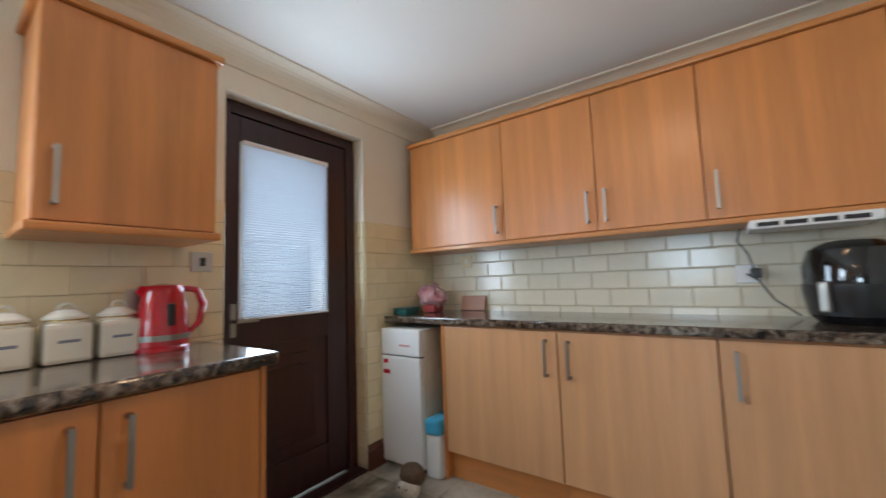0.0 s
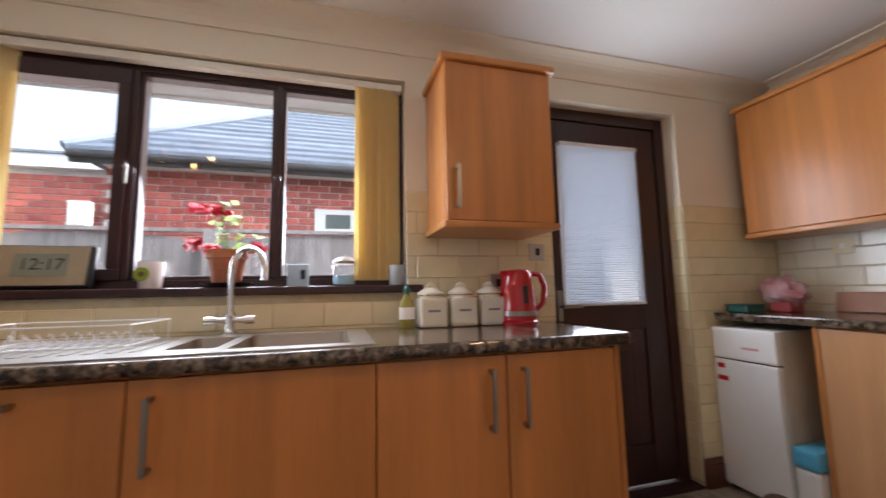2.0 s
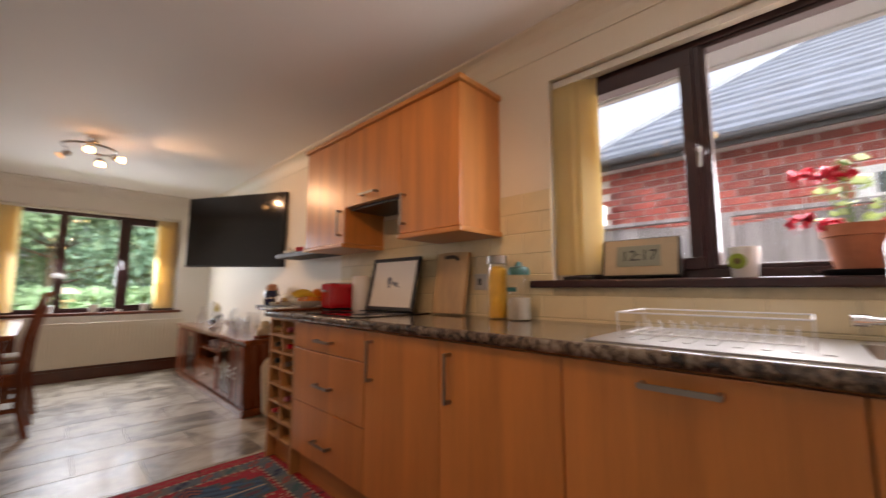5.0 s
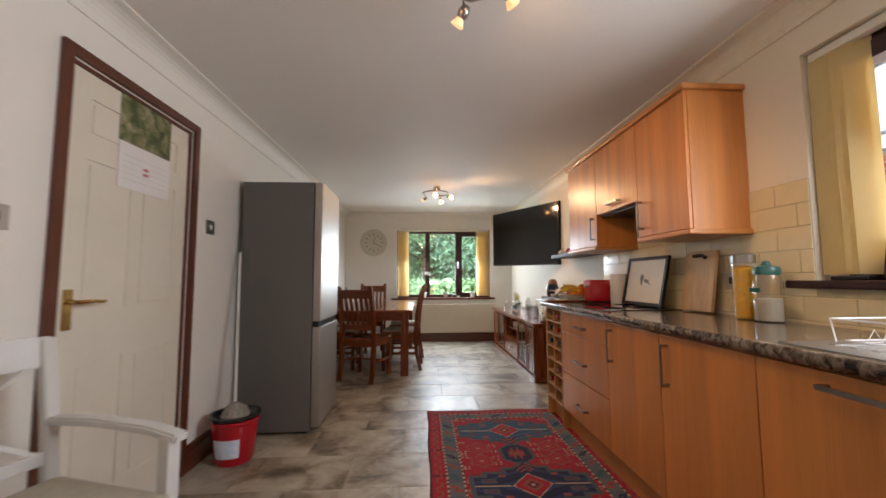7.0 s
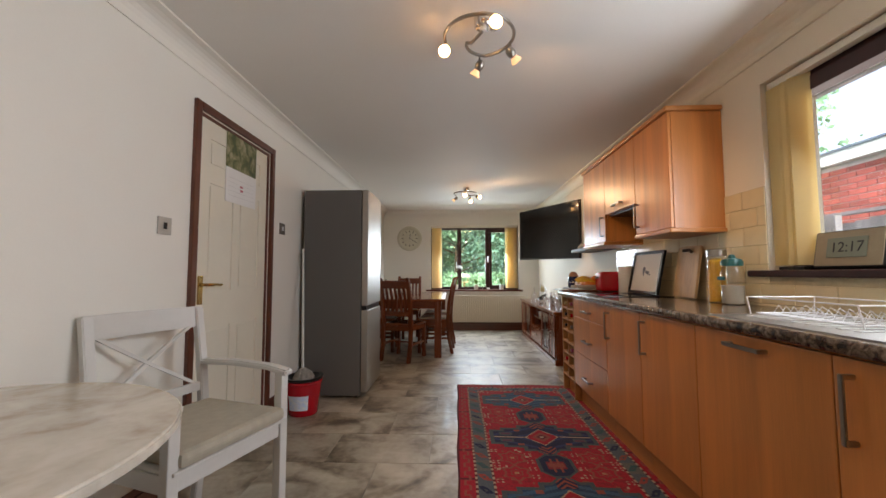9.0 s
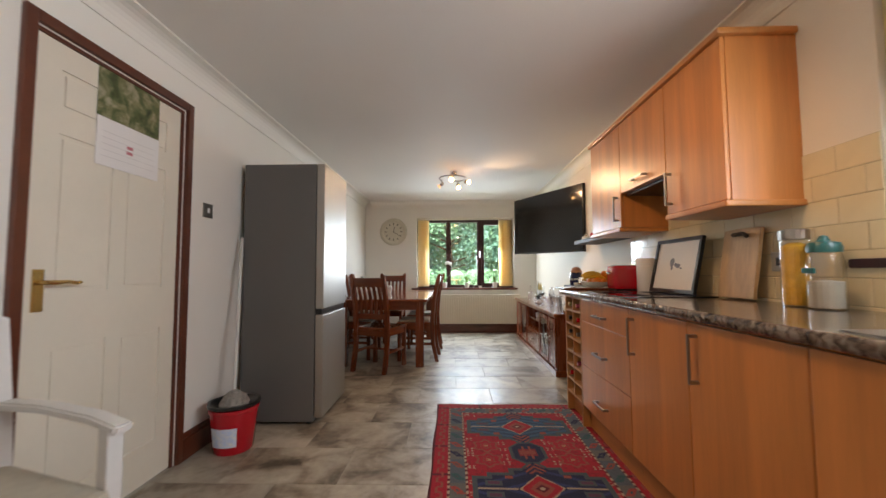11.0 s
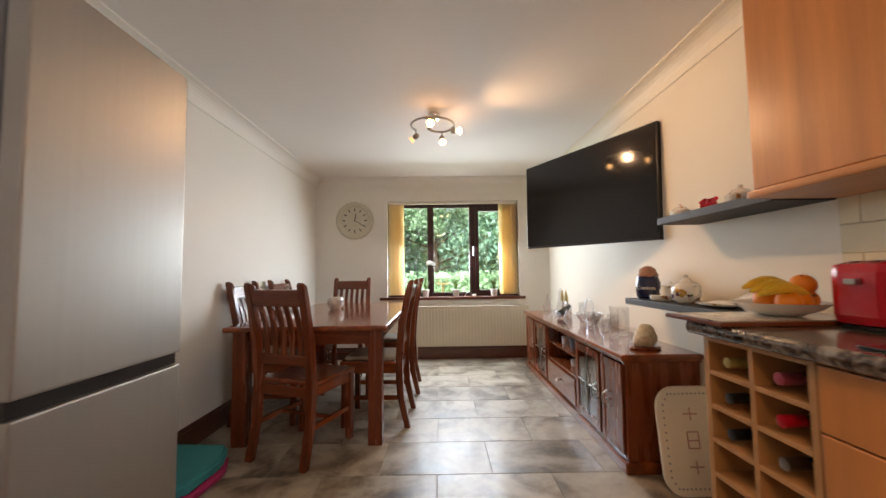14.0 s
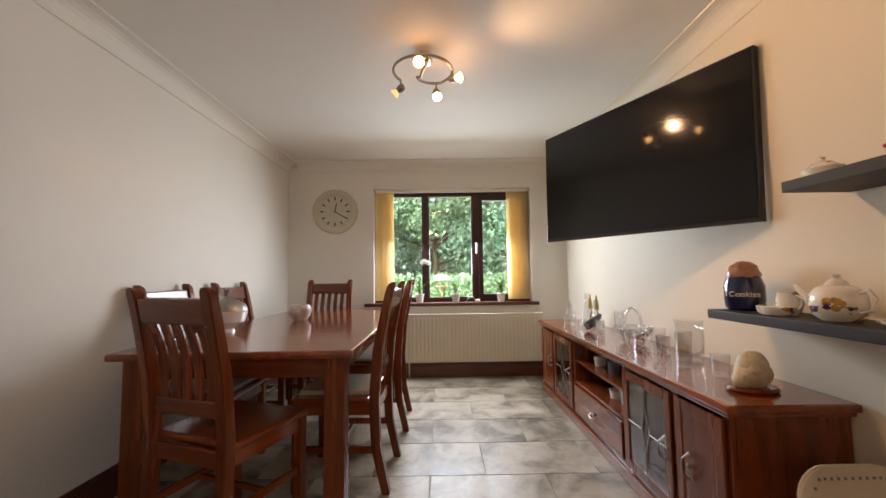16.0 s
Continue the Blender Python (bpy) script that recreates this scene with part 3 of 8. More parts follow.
blind("x", 0.042, WIN[0] + 0.01, WIN[1] - 0.01, 2.062, 1.125, [(1.325, 1.475, 7), (-0.145, 0.012, 8)], "cream vertical blind drawn open at the sink window")
blind("y", YF + 0.05, FWIN[0] + 0.01, FWIN[1] - 0.01, 2.012, 0.80, [(-2.05, -1.90, 6), (-0.62, -0.42, 7)], "cream vertical blind drawn open at the dining window", "blind_far")

# back door
dd = thing("door_1", (0.09, -1.365, 0), label="closed dark brown back door with a glazed upper half", world=True, kind="structure")
X0 = 0.085
bm = bmesh.new()
box(bm, X0, -1.79, 0, X0 + 0.07, -1.725, 2.08, 0.004)
box(bm, X0, -1.005, 0, X0 + 0.07, -0.94, 2.08, 0.004)
box(bm, X0, -1.725, 2.015, X0 + 0.07, -1.005, 2.08, 0.004)
part("door_frame", bm, M["mahog"], dd)
bm = bmesh.new()
G = (-1.575, -1.055, 0.975, 1.88)
X1 = X0 + 0.012
box(bm, X1, -1.722, 0.02, X1 + 0.045, G[0], 2.012, 0.004)
box(bm, X1, G[1], 0.02, X1 + 0.045, -1.008, 2.012, 0.004)
box(bm, X1, G[0], G[3], X1 + 0.045, G[1], 2.012, 0.004)
box(bm, X1, G[0], 0.84, X1 + 0.045, G[1], G[2], 0.004)
box(bm, X1, G[0], 0.02, X1 + 0.045, G[1], 0.22, 0.004)
box(bm, X1 + 0.012, G[0], 0.22, X1 + 0.035, G[1], 0.84, 0)
part("door_leaf", bm, M["mahog"], dd)
part("raised_panel", B((X1 + 0.004, G[0] + 0.07, 0.29, X1 + 0.02, G[1] - 0.07, 0.77), (X1 - 0.003, G[0] + 0.12, 0.35, X1 + 0.012, G[1] - 0.12, 0.71), bevel=0.008), M["mahog"], dd)
bm = bmesh.new()
box(bm, X1 + 0.028, G[0] - 0.003, G[2] - 0.003, X1 + 0.034, G[1] + 0.003, G[3] + 0.003)
pane = part("pane", bm, M["glass"], dd)
pane.visible_shadow = False
bm = bmesh.new()
for (a, b2, c, d2) in ((G[0], G[0] + 0.018, G[2], G[3]), (G[1] - 0.018, G[1], G[2], G[3]), (G[0] + 0.018, G[1] - 0.018, G[3] - 0.018, G[3]), (G[0] + 0.018, G[1] - 0.018, G[2], G[2] + 0.018)):
    box(bm, X1 - 0.004, a, c, X1 + 0.02, b2, d2, 0.003)
part("glazing_bead", bm, M["upvc"], dd, "narrow white bead round the glass")
vb = thing("venetian_blind", (X1 - 0.02, (G[0] + G[1]) / 2, G[2]), label="white closed venetian blind over the glass of the back door", category="window blind", world=True)
part("headrail", B((X1 - 0.03, G[0] + 0.004, G[3] - 0.022, X1 - 0.008, G[1] - 0.004, G[3] + 0.002)), M["upvc"], vb)
part("bottom_rail", B((X1 - 0.026, G[0] + 0.006, G[2] + 0.002, X1 - 0.012, G[1] - 0.006, G[2] + 0.014)), M["upvc"], vb)
nsl = 68
for k in range(nsl):
    z = G[2] + 0.018 + (G[3] - G[2] - 0.045) * k / (nsl - 1)
    bm = bmesh.new()
    box(bm, -0.008, G[0] + 0.006, -0.0005, 0.008, G[1] - 0.006, 0.0005)
    turned(bm, Matrix.Translation((X1 - 0.019, 0, z)) @ Matrix.Rotation(radians(35 + (3 if k % 5 == 0 else 0)), 4, "Y"))
    part("slat", bm, M["blind_white"], vb)
part("door_handle", B((X1 - 0.012, -1.04, 0.90, X1 + 0.002, -1.012, 1.06), (X1 - 0.055, -1.035, 0.968, X1 - 0.012, -1.018, 0.985), (X1 - 0.06, -1.13, 0.968, X1 - 0.045, -1.018, 0.986), bevel=0.004), M["nickel"], dd, "chrome lever handle")
structure("threshold", B((0.0, -1.79, -0.003, 0.085, -0.94, 0.012), bevel=0.003), M["mahog"], "dark door threshold")

# inner door
d2 = thing("door_2", (XL, 1.93, 0), label="closed cream six-panel inner door with red-brown architrave", world=True, kind="structure")
bm = bmesh.new()
box(bm, XL, 1.485, 0, XL + 0.022, 1.53, 2.05, 0.005)
box(bm, XL, 2.335, 0, XL + 0.022, 2.38, 2.05, 0.005)
box(bm, XL, 1.53, 2.005, XL + 0.022, 2.335, 2.05, 0.005)
part("architrave", bm, M["skirt"], d2, "narrow red-brown architrave")
bm = bmesh.new()
box(bm, XL - 0.12, 1.53, 0, XL - 0.001, 1.548, 2.0, 0.002)
box(bm, XL - 0.12, 2.312, 0, XL - 0.001, 2.33, 2.0, 0.002)
box(bm, XL - 0.12, 1.548, 1.985, XL - 0.001, 2.312, 2.0, 0.002)
part("door_lining", bm, M["skirt"], d2)
P0, P1 = 1.550, 2.310
bm = bmesh.new()
cols = ((P0 + 0.10, P0 + 0.345), (P0 + 0.415, P1 - 0.10))
rows = ((0.20, 0.78), (0.99, 1.62), (1.72, 1.88))
ys = [P0, cols[0][0], cols[0][1], cols[1][0], cols[1][1], P1]
box(bm, XL - 0.045, P0, 0.008, XL - 0.018, P1, 1.983)
for a, b2 in ((ys[0], ys[1]), (ys[2], ys[3]), (ys[4], ys[5])):
    box(bm, XL - 0.018, a, 0.008, XL - 0.010, b2, 1.983, 0.0)
for a, b2 in cols:
    zz = [0.008] + [v for r in rows for v in r] + [1.983]
    for k in range(0, len(zz), 2):
        box(bm, XL - 0.018, a, zz[k], XL - 0.010, b2, zz[k + 1], 0.0)
    for r0, r1 in rows:
        box(bm, XL - 0.0178, a + 0.018, r0 + 0.018, XL - 0.0115, b2 - 0.018, r1 - 0.018, 0.006)
part("door_leaf", bm, M["door_cream"], d2)
bm = B((XL - 0.010, 1.578, 0.92, XL - 0.002, 1.618, 1.08), bevel=0.003)
tube(bm, [(XL - 0.004, 1.598, 1.03), (XL + 0.045, 1.598, 1.03), (XL + 0.05, 1.62, 1.03), (XL + 0.048, 1.66, 1.032), (XL + 0.044, 1.70, 1.026), (XL + 0.046, 1.715, 1.03)], [0.009, 0.009, 0.009, 0.007, 0.008, 0.006])
part("door_handle", bm, M["brass"], d2, "brass lever handle on a back plate")

# ---- fitted kitchen ----
FX, CX = -0.58, -0.60


def bar_handle(parent, p, q, out, label="brushed steel bar handle"):
    """A flat bar handle from p to q standing off the door along out."""
    p, q, out = Vector(p), Vector(q), Vector(out)
    d = (q - p).normalized()
    side = d.cross(out.normalized())
    bm = bmesh.new()

    def blk(c, l, w, t):
        r = bmesh.ops.create_cube(bm, size=1)
        for v in r["verts"]:
            v.co = c + d * (v.co.x * l) + side * (v.co.y * w) + out.normalized() * (v.co.z * t)
        bmesh.ops.bevel(bm, geom=list({e for v in r["verts"] for e in v.link_edges}), offset=0.002, segments=2, affect="EDGES")
    L = (q - p).length
    blk((p + q) / 2 + out, L, 0.014, 0.008)
    for e in (p + d * 0.007, q - d * 0.007):
        blk(e + out / 2, 0.013, 0.014, out.length)
    return part("handle", bm, M["nickel"], parent, label)


def front(bm, axis, at, a0, a1, z0, z1, sgn, gap=0.002, t=0.019):
    """A cabinet door or drawer front with eased edges."""
    if axis == "x":
        box(bm, at, a0 + gap, z0 + gap, at - sgn * t, a1 - gap, z1 - gap, 0.004)
    else:
        box(bm, a0 + gap, at, z0 + gap, a1 - gap, at - sgn * t, z1 - gap, 0.004)
    return bm


def base_unit(name, axis, a0, a1, back, label, doors=1, handle="left", drawers=0, depth_at=None, sgn=-1, hlen=0.18):
    """A base cabinet; doors face along sgn of the axis."""
    at = FX if axis == "x" else depth_at
    loc = ((at + back) / 2, (a0 + a1) / 2, 0) if axis == "x" else ((a0 + a1) / 2, (at + back) / 2, 0)
    c = thing(name, loc, label=label, category="kitchen cabinet", group="kitchen base cabinets", world=True)
    inner = at - sgn * 0.021
    if axis == "x":
        part("body", B((inner, a0 + 0.001, 0.15, back, a1 - 0.001, 0.878), bevel=0.001), M["beech"], c)
        part("plinth", B((at + 0.05, a0 + 0.0005, 0.0, at + 0.066, a1 - 0.0005, 0.149), bevel=0.001), M["beech_h"], c)
    else:
        part("body", B((a0 + 0.001, inner, 0.15, a1 - 0.001, back, 0.878), bevel=0.001), M["beech"], c)
        part("plinth", B((a0 + 0.0005, at - 0.05, 0.0, a1 - 0.0005, at - 0.066, 0.149), bevel=0.001), M["beech_x"], c)
    out = (sgn * 0.032, 0, 0) if axis == "x" else (0, sgn * 0.032, 0)
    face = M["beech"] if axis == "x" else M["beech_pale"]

    def pt(a, z):
        return (at, a, z) if axis == "x" else (a, at, z)
    if drawers:
        zs = [0.155, 0.432, 0.724, 0.872]
        for k in range(drawers):
            d = part("drawer_front", front(bmesh.new(), axis, at, a0, a1, zs[k], zs[k + 1], sgn), M["beech"], c)
            m = (a0 + a1) / 2
            zc = (0.268, 0.556, 0.786)[k]
            bar_handle(d, pt(m - 0.08, zc), pt(m + 0.08, zc), out)
        return c
    w = (a1 - a0) / doors
    for k in range(doors):
        d0, d1 = a0 + k * w, a0 + (k + 1) * w
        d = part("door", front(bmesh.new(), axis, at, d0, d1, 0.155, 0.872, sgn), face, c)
        if handle == "top":
            m = (d0 + d1) / 2
            bar_handle(d, pt(m - 0.085, 0.832), pt(m + 0.085, 0.832), out)
        else:
            hi = (handle == "high") if doors == 1 else (k == 0)
            a = d1 - 0.055 if hi else d0 + 0.055
            bar_handle(d, pt(a, 0.832 - hlen), pt(a, 0.832), out)
    return c


base_unit("base_cabinet", "x", -0.80, 0.0, -0.01, "beech double-door base cabinet under the canisters", doors=2)
base_unit("base_cabinet", "x", 0.0, 0.60, -0.01, "beech single-door base cabinet under the sink", handle="high")
base_unit("integrated_dishwasher", "x", 0.60, 1.19, -0.01, "beech-fronted integrated dishwasher under the draining board", handle="top")
base_unit("base_cabinet", "x", 1.19, 1.68, -0.01, "beech single-door base cabinet under the chopping board", handle="high")
base_unit("base_cabinet", "x", 1.68, 2.16, -0.01, "beech single-door base cabinet under the hob", handle="high")
base_unit("drawer_unit", "x", 2.16, 2.875, -0.01, "beech base unit of three deep drawers", drawers=3)
ep = thing("end_panel", (-0.29, -0.812, 0), label="beech end panel of the sink run beside the back door", category="panel", world=True)
part("panel", B((FX, -0.820, 0, -0.005, -0.802, 0.878), bevel=0.002), M["beech"], ep)

BY = -1.97
for a0, a1, h in ((-1.155, -0.475, "left"), (-1.795, -1.157, "high"), (-2.44, -1.797, "high")):
    base_unit("base_cabinet", "y", a0, a1, YB + 0.01, "beech single-door base cabinet with paler doors under the long worktop", handle=h, depth_at=BY, sgn=1)
base_unit("base_cabinet", "y", XL + 0.005, -2.442, YB + 0.01, "beech base cabinet with a paler door at the corner", handle="high", depth_at=BY, sgn=1)
ep = thing("end_panel", (-0.465, -2.2, 0), label="beech end panel beside the small white freezer", category="panel", world=True)
part("panel", B((-0.473, BY, 0, -0.455, YB + 0.01, 0.878), bevel=0.002), M["beech"], ep)

# worktops
wt = thing("worktop", (-0.3, 1.26, 0.87), label="glossy brown and grey speckled laminate worktop along the sink wall", category="worktop", world=True)
bm = bmesh.new()
S = (-0.545, -0.095, 0.02, 1.12)
plate(bm, CX, -0.002, -0.845, 3.27, 0.870, 0.910, [(S[0], S[1], S[2], S[3])])
part("worktop_board", bm, M["worktop"], wt)
tube_bm = bmesh.new()
pts = [(CX - 0.012 * math.cos(a) + 0.0, 0.890 + 0.020 * math.sin(a)) for a in [math.pi / 2 * k / 4 for k in range(-4, 5)]]
outl = [(CX, 0.87)] + [(x, z) for x, z in pts] + [(CX, 0.91)]
for (a0, a1) in ((-0.845, 3.27),):
    r0 = [tube_bm.verts.new((x, a0, z)) for x, z in outl]
    r1 = [tube_bm.verts.new((x, a1, z)) for x, z in outl]
    n = len(outl)
    for k in range(n - 1):
        tube_bm.faces.new((r0[k], r0[k + 1], r1[k + 1], r1[k]))
    tube_bm.faces.new(r0)
    tube_bm.faces.new(r1[::-1])
bmesh.ops.recalc_face_normals(tube_bm, faces=tube_bm.faces)
part("rolled_edge", tube_bm, M["worktop"], wt, smooth=True)
wt2 = thing("worktop", (-1.5, -2.2, 0.87), label="glossy brown and grey speckled laminate worktop along the back wall", category="worktop", world=True)
part("worktop_board", B((XL + 0.002, YB + 0.002, 0.87, -0.002, -1.950, 0.91), bevel=0.008), M["worktop"], wt2)


def wall_unit(name, axis, a0, a1, z0, z1, label, wallat, depth=0.30, handle="low_lo", sgn=-1, lift=False):
    front_at = wallat + sgn * (depth + 0.02)
    loc = ((wallat + front_at) / 2, (a0 + a1) / 2, z0) if axis == "x" else ((a0 + a1) / 2, (wallat + front_at) / 2, z0)
    c = thing(name, loc, label=label, category="kitchen cabinet", group="kitchen wall cabinets", world=True)
    inner = front_at - sgn * 0.021
    w = wallat + sgn * 0.002
    bm = bmesh.new()
    if axis == "x":
        box(bm, inner, a0 + 0.001, z0, w, a1 - 0.001, z1, 0.001)
    else:
        box(bm, a0 + 0.001, inner, z0, a1 - 0.001, w, z1, 0.001)
    part("body", bm, M["beech"], c)
    d = part("door", front(bmesh.new(), axis, front_at, a0, a1, z0, z1, sgn), M["beech"], c)
    out = (sgn * 0.032, 0, 0) if axis == "x" else (0, sgn * 0.032, 0)

    def pt(a, z):
        return (front_at, a, z) if axis == "x" else (a, front_at, z)
    if lift:
        m = (a0 + a1) / 2
        bar_handle(d, pt(m - 0.08, z0 + 0.05), pt(m + 0.08, z0 + 0.05), out)
    elif handle:
        a = a0 + 0.045 if handle == "lo" else a1 - 0.045
        bar_handle(d, pt(a, z0 + 0.045), pt(a, z0 + 0.215), out)
    return c


def trim_run(name, axis, a0, a1, z0, z1, wallat, sgn, over, label, mat_, ends=(1, 1), shape=0.008):
    """A cornice or light rail that turns the corners of a run of wall cabinets."""
    d = 0.32 + over
    t = thing(name, (wallat + sgn * 0.16, (a0 + a1) / 2, z0) if axis == "x" else ((a0 + a1) / 2, wallat + sgn * 0.16, z0), label=label, category="cabinet trim", world=True)
    bm = bmesh.new()
    e0, e1 = a0 - over * ends[0], a1 + over * ends[1]
    if axis == "x":
        box(bm, wallat + sgn * d, e0, z0, wallat + sgn * 0.003, e1, z1, shape)
    else:
        box(bm, e0, wallat + sgn * d, z0, e1, wallat + sgn * 0.003, z1, shape)
    part("board", bm, mat_, t)
    return t


U0, U1 = 1.355, 2.060
wall_unit("wall_cabinet", "x", -0.768, -0.292, U0 - 0.012, U1 - 0.063, "beech wall cabinet over the canisters", 0.0, handle="hi")
trim_run("cornice", "x", -0.768, -0.292, U1 - 0.062, U1 - 0.033, 0.0, -1, 0.018, "beech cornice of the single wall cabinet", M["beech_h"])
trim_run("light_rail", "x", -0.768, -0.292, U0 - 0.040, U0 - 0.013, 0.0, -1, 0.014, "beech light rail under the single wall cabinet", M["beech_h"])
wall_unit("wall_cabinet", "x", 1.80, 2.24, U0, U1, "beech wall cabinet beside the cooker hood", 0.0, handle="hi")
wall_unit("cooker_hood_cabinet", "x", 2.24, 2.79, 1.58, U1, "beech lift-up cabinet over the cooker hood", 0.0, lift=True)
wall_unit("wall_cabinet", "x", 2.79, 3.32, U0, U1, "beech wall cabinet at the end of the run beside the shelf", 0.0, handle="lo")
trim_run("cornice", "x", 1.80, 3.32, U1 + 0.001, U1 + 0.03, 0.0, -1, 0.018, "beech cornice over the hood run", M["beech_h"])
trim_run("light_rail", "x", 1.80, 2.24, U0 - 0.028, U0 - 0.001, 0.0, -1, 0.014, "beech light rail under the wall cabinet", M["beech_h"], ends=(1, 0))
trim_run("light_rail", "x", 2.79, 3.32, U0 - 0.028, U0 - 0.001, 0.0, -1, 0.014, "beech light rail under the end wall cabinet", M["beech_h"], ends=(0, 1))
hood = thing("cooker_hood", (-0.15, 2.515, 1.562), label="dark integrated cooker hood recessed between the wall cabinets", category="cooker hood", world=True)
part("canopy", B((-0.29, 2.26, 1.562, -0.01, 2.77, 1.578), bevel=0.004), M["black"], hood)
BX = [-0.07, -0.80, -1.335, -1.80, -2.40, XL + 0.004]
WY = YB
for k in range(5):
    wall_unit("wall_cabinet", "y", BX[k + 1], BX[k], U0 + 0.01, U1 + 0.035, "warm beech wall cabinet over the long worktop", WY, sgn=1, handle={0: "lo", 1: "lo", 2: "hi", 3: "hi", 4: ""}[k])
trim_run("cornice", "y", XL + 0.004, BX[0], U1 + 0.036, U1 + 0.065, WY, 1, 0.018, "beech cornice over the back wall cabinets", M["beech_x"], ends=(0, 1))
trim_run("light_rail", "y", XL + 0.004, BX[0], U0 - 0.018, U0 + 0.009, WY, 1, 0.012, "beech light rail under the back wall cabinets", M["beech_x"], ends=(0, 1))

# wine rack
wr = thing("wine_rack", (-0.3, 3.07, 0), label="open beech wine rack unit holding bottles beside the drawers", category="wine rack", world=True)
bm = bmesh.new()
for q in ((2.877, 0.0, 2.895), (3.047, 0.15, 3.063), (3.215, 0.0, 3.235)):
    part("upright", B((FX, q[0], q[1], -0.01, q[2], 0.878), bevel=0.001), M["rack_wood"], wr)
part("plinth", B((FX + 0.05, 2.896, 0, FX + 0.066, 3.214, 0.149), bevel=0.001), M["beech_h"], wr)
part("back_panel", B((-0.03, 2.896, 0.15, -0.012, 3.214, 0.878), bevel=0.001), M["rack_wood"], wr)
for k in range(8):
    z = 0.152 + k * (0.878 - 0.152 - 0.014) / 7
    part("rack_shelf", B((FX, 2.896, z, -0.031, 3.046, z + 0.013), (FX, 3.064, z, -0.031, 3.214, z + 0.013), bevel=0.001), M["rack_wood"], wr)

# fridge freezer
fr = thing("fridge_freezer", (-2.68, 3.18, 0), label="tall silver two-door fridge freezer with grey sides", category="fridge freezer", world=True)
F0, F1 = 2.90, 3.465
part("body", B((XL + 0.045, F0, 0.02, -2.442, F1, 1.848), bevel=0.006), M["fridge_side"], fr)
for x in (-2.5, -2.93):
    for y in (F0 + 0.03, F1 - 0.06):
        part("foot", B((x, y, 0, x + 0.03, y + 0.03, 0.02)), M["black"], fr)
part("fridge_door", B((-2.436, F0, 0.805, -2.38, F1, 1.848), bevel=0.007), M["fridge_front"], fr, "upper silver fridge door")
part("freezer_door", B((-2.436, F0, 0.05, -2.38, F1, 0.762), bevel=0.007), M["fridge_front"], fr, "lower silver freezer door")
part("grip_recess", B((-2.436, F0 + 0.006, 0.764, -2.394, F1 - 0.006, 0.803), bevel=0.002), M["black"], fr, "black grip between the doors")

# television
tvw = thing("television", (-0.33, 5.0, 1.28), label="large black switched-off television on a swivelling wall arm", category="television", world=False)
a, b2 = Vector((-0.035, 4.375, 0)), Vector((-0.59, 5.575, 0))
mid = (a + b2) / 2
tvw.location = (mid.x, mid.y, 1.285)
dv = b2 - a
tvw.rotation_euler = (0, radians(-1.0), math.atan2(dv.y, dv.x))
W = dv.length
part("panel", B((-W / 2, 0.0, 0, W / 2, -0.035, 0.755), bevel=0.004), M["black"], tvw)
part("screen", B((-W / 2 + 0.012, 0.0005, 0.018, W / 2 - 0.012, 0.0035, 0.745), bevel=0.0), M["tv"], tvw, "dark glossy switched-off screen")
part("bracket", B((-0.2, -0.075, 0.2, 0.2, -0.036, 0.5), bevel=0.004), M["black"], tvw)
part("arm", tube(bmesh.new(), [(-0.05, -0.07, 0.35), (0.05, -0.19, 0.35), (-0.12, -0.27, 0.35)], 0.018), M["black"], tvw)

# radiator
rd = thing("radiator", (-1.0, YF - 0.07, 0.14), label="cream panel radiator under the dining window", category="radiator", world=True)
R0, R1, RZ0, RZ1 = -1.76, -0.30, 0.165, 0.655
part("front_panel", B((R0, YF - 0.085, RZ0, R1, YF - 0.078, RZ1), bevel=0.002), M["radiator"], rd)
n = 36
for k in range(n):
    c = R0 + (R1 - R0) * (k + 0.5) / n
    part("flute", B((c - 0.012, YF - 0.093, RZ0 + 0.03, c + 0.012, YF - 0.0855, RZ1 - 0.03), bevel=0.004), M["radiator"], rd)
part("side_grille", B((R0 - 0.002, YF - 0.09, RZ0, R0 + 0.004, YF - 0.02, RZ1), (R1 - 0.004, YF - 0.09, RZ0, R1 + 0.002, YF - 0.02, RZ1), bevel=0.001), M["radiator"], rd)
part("top_grille", B((R0, YF - 0.09, RZ1, R1, YF - 0.02, RZ1 + 0.006), bevel=0.002), M["radiator"], rd)
part("pipe", tube(bmesh.new(), [(R0 + 0.05, YF - 0.05, RZ0), (R0 + 0.05, YF - 0.05, 0.0)], 0.008), M["radiator"], rd)


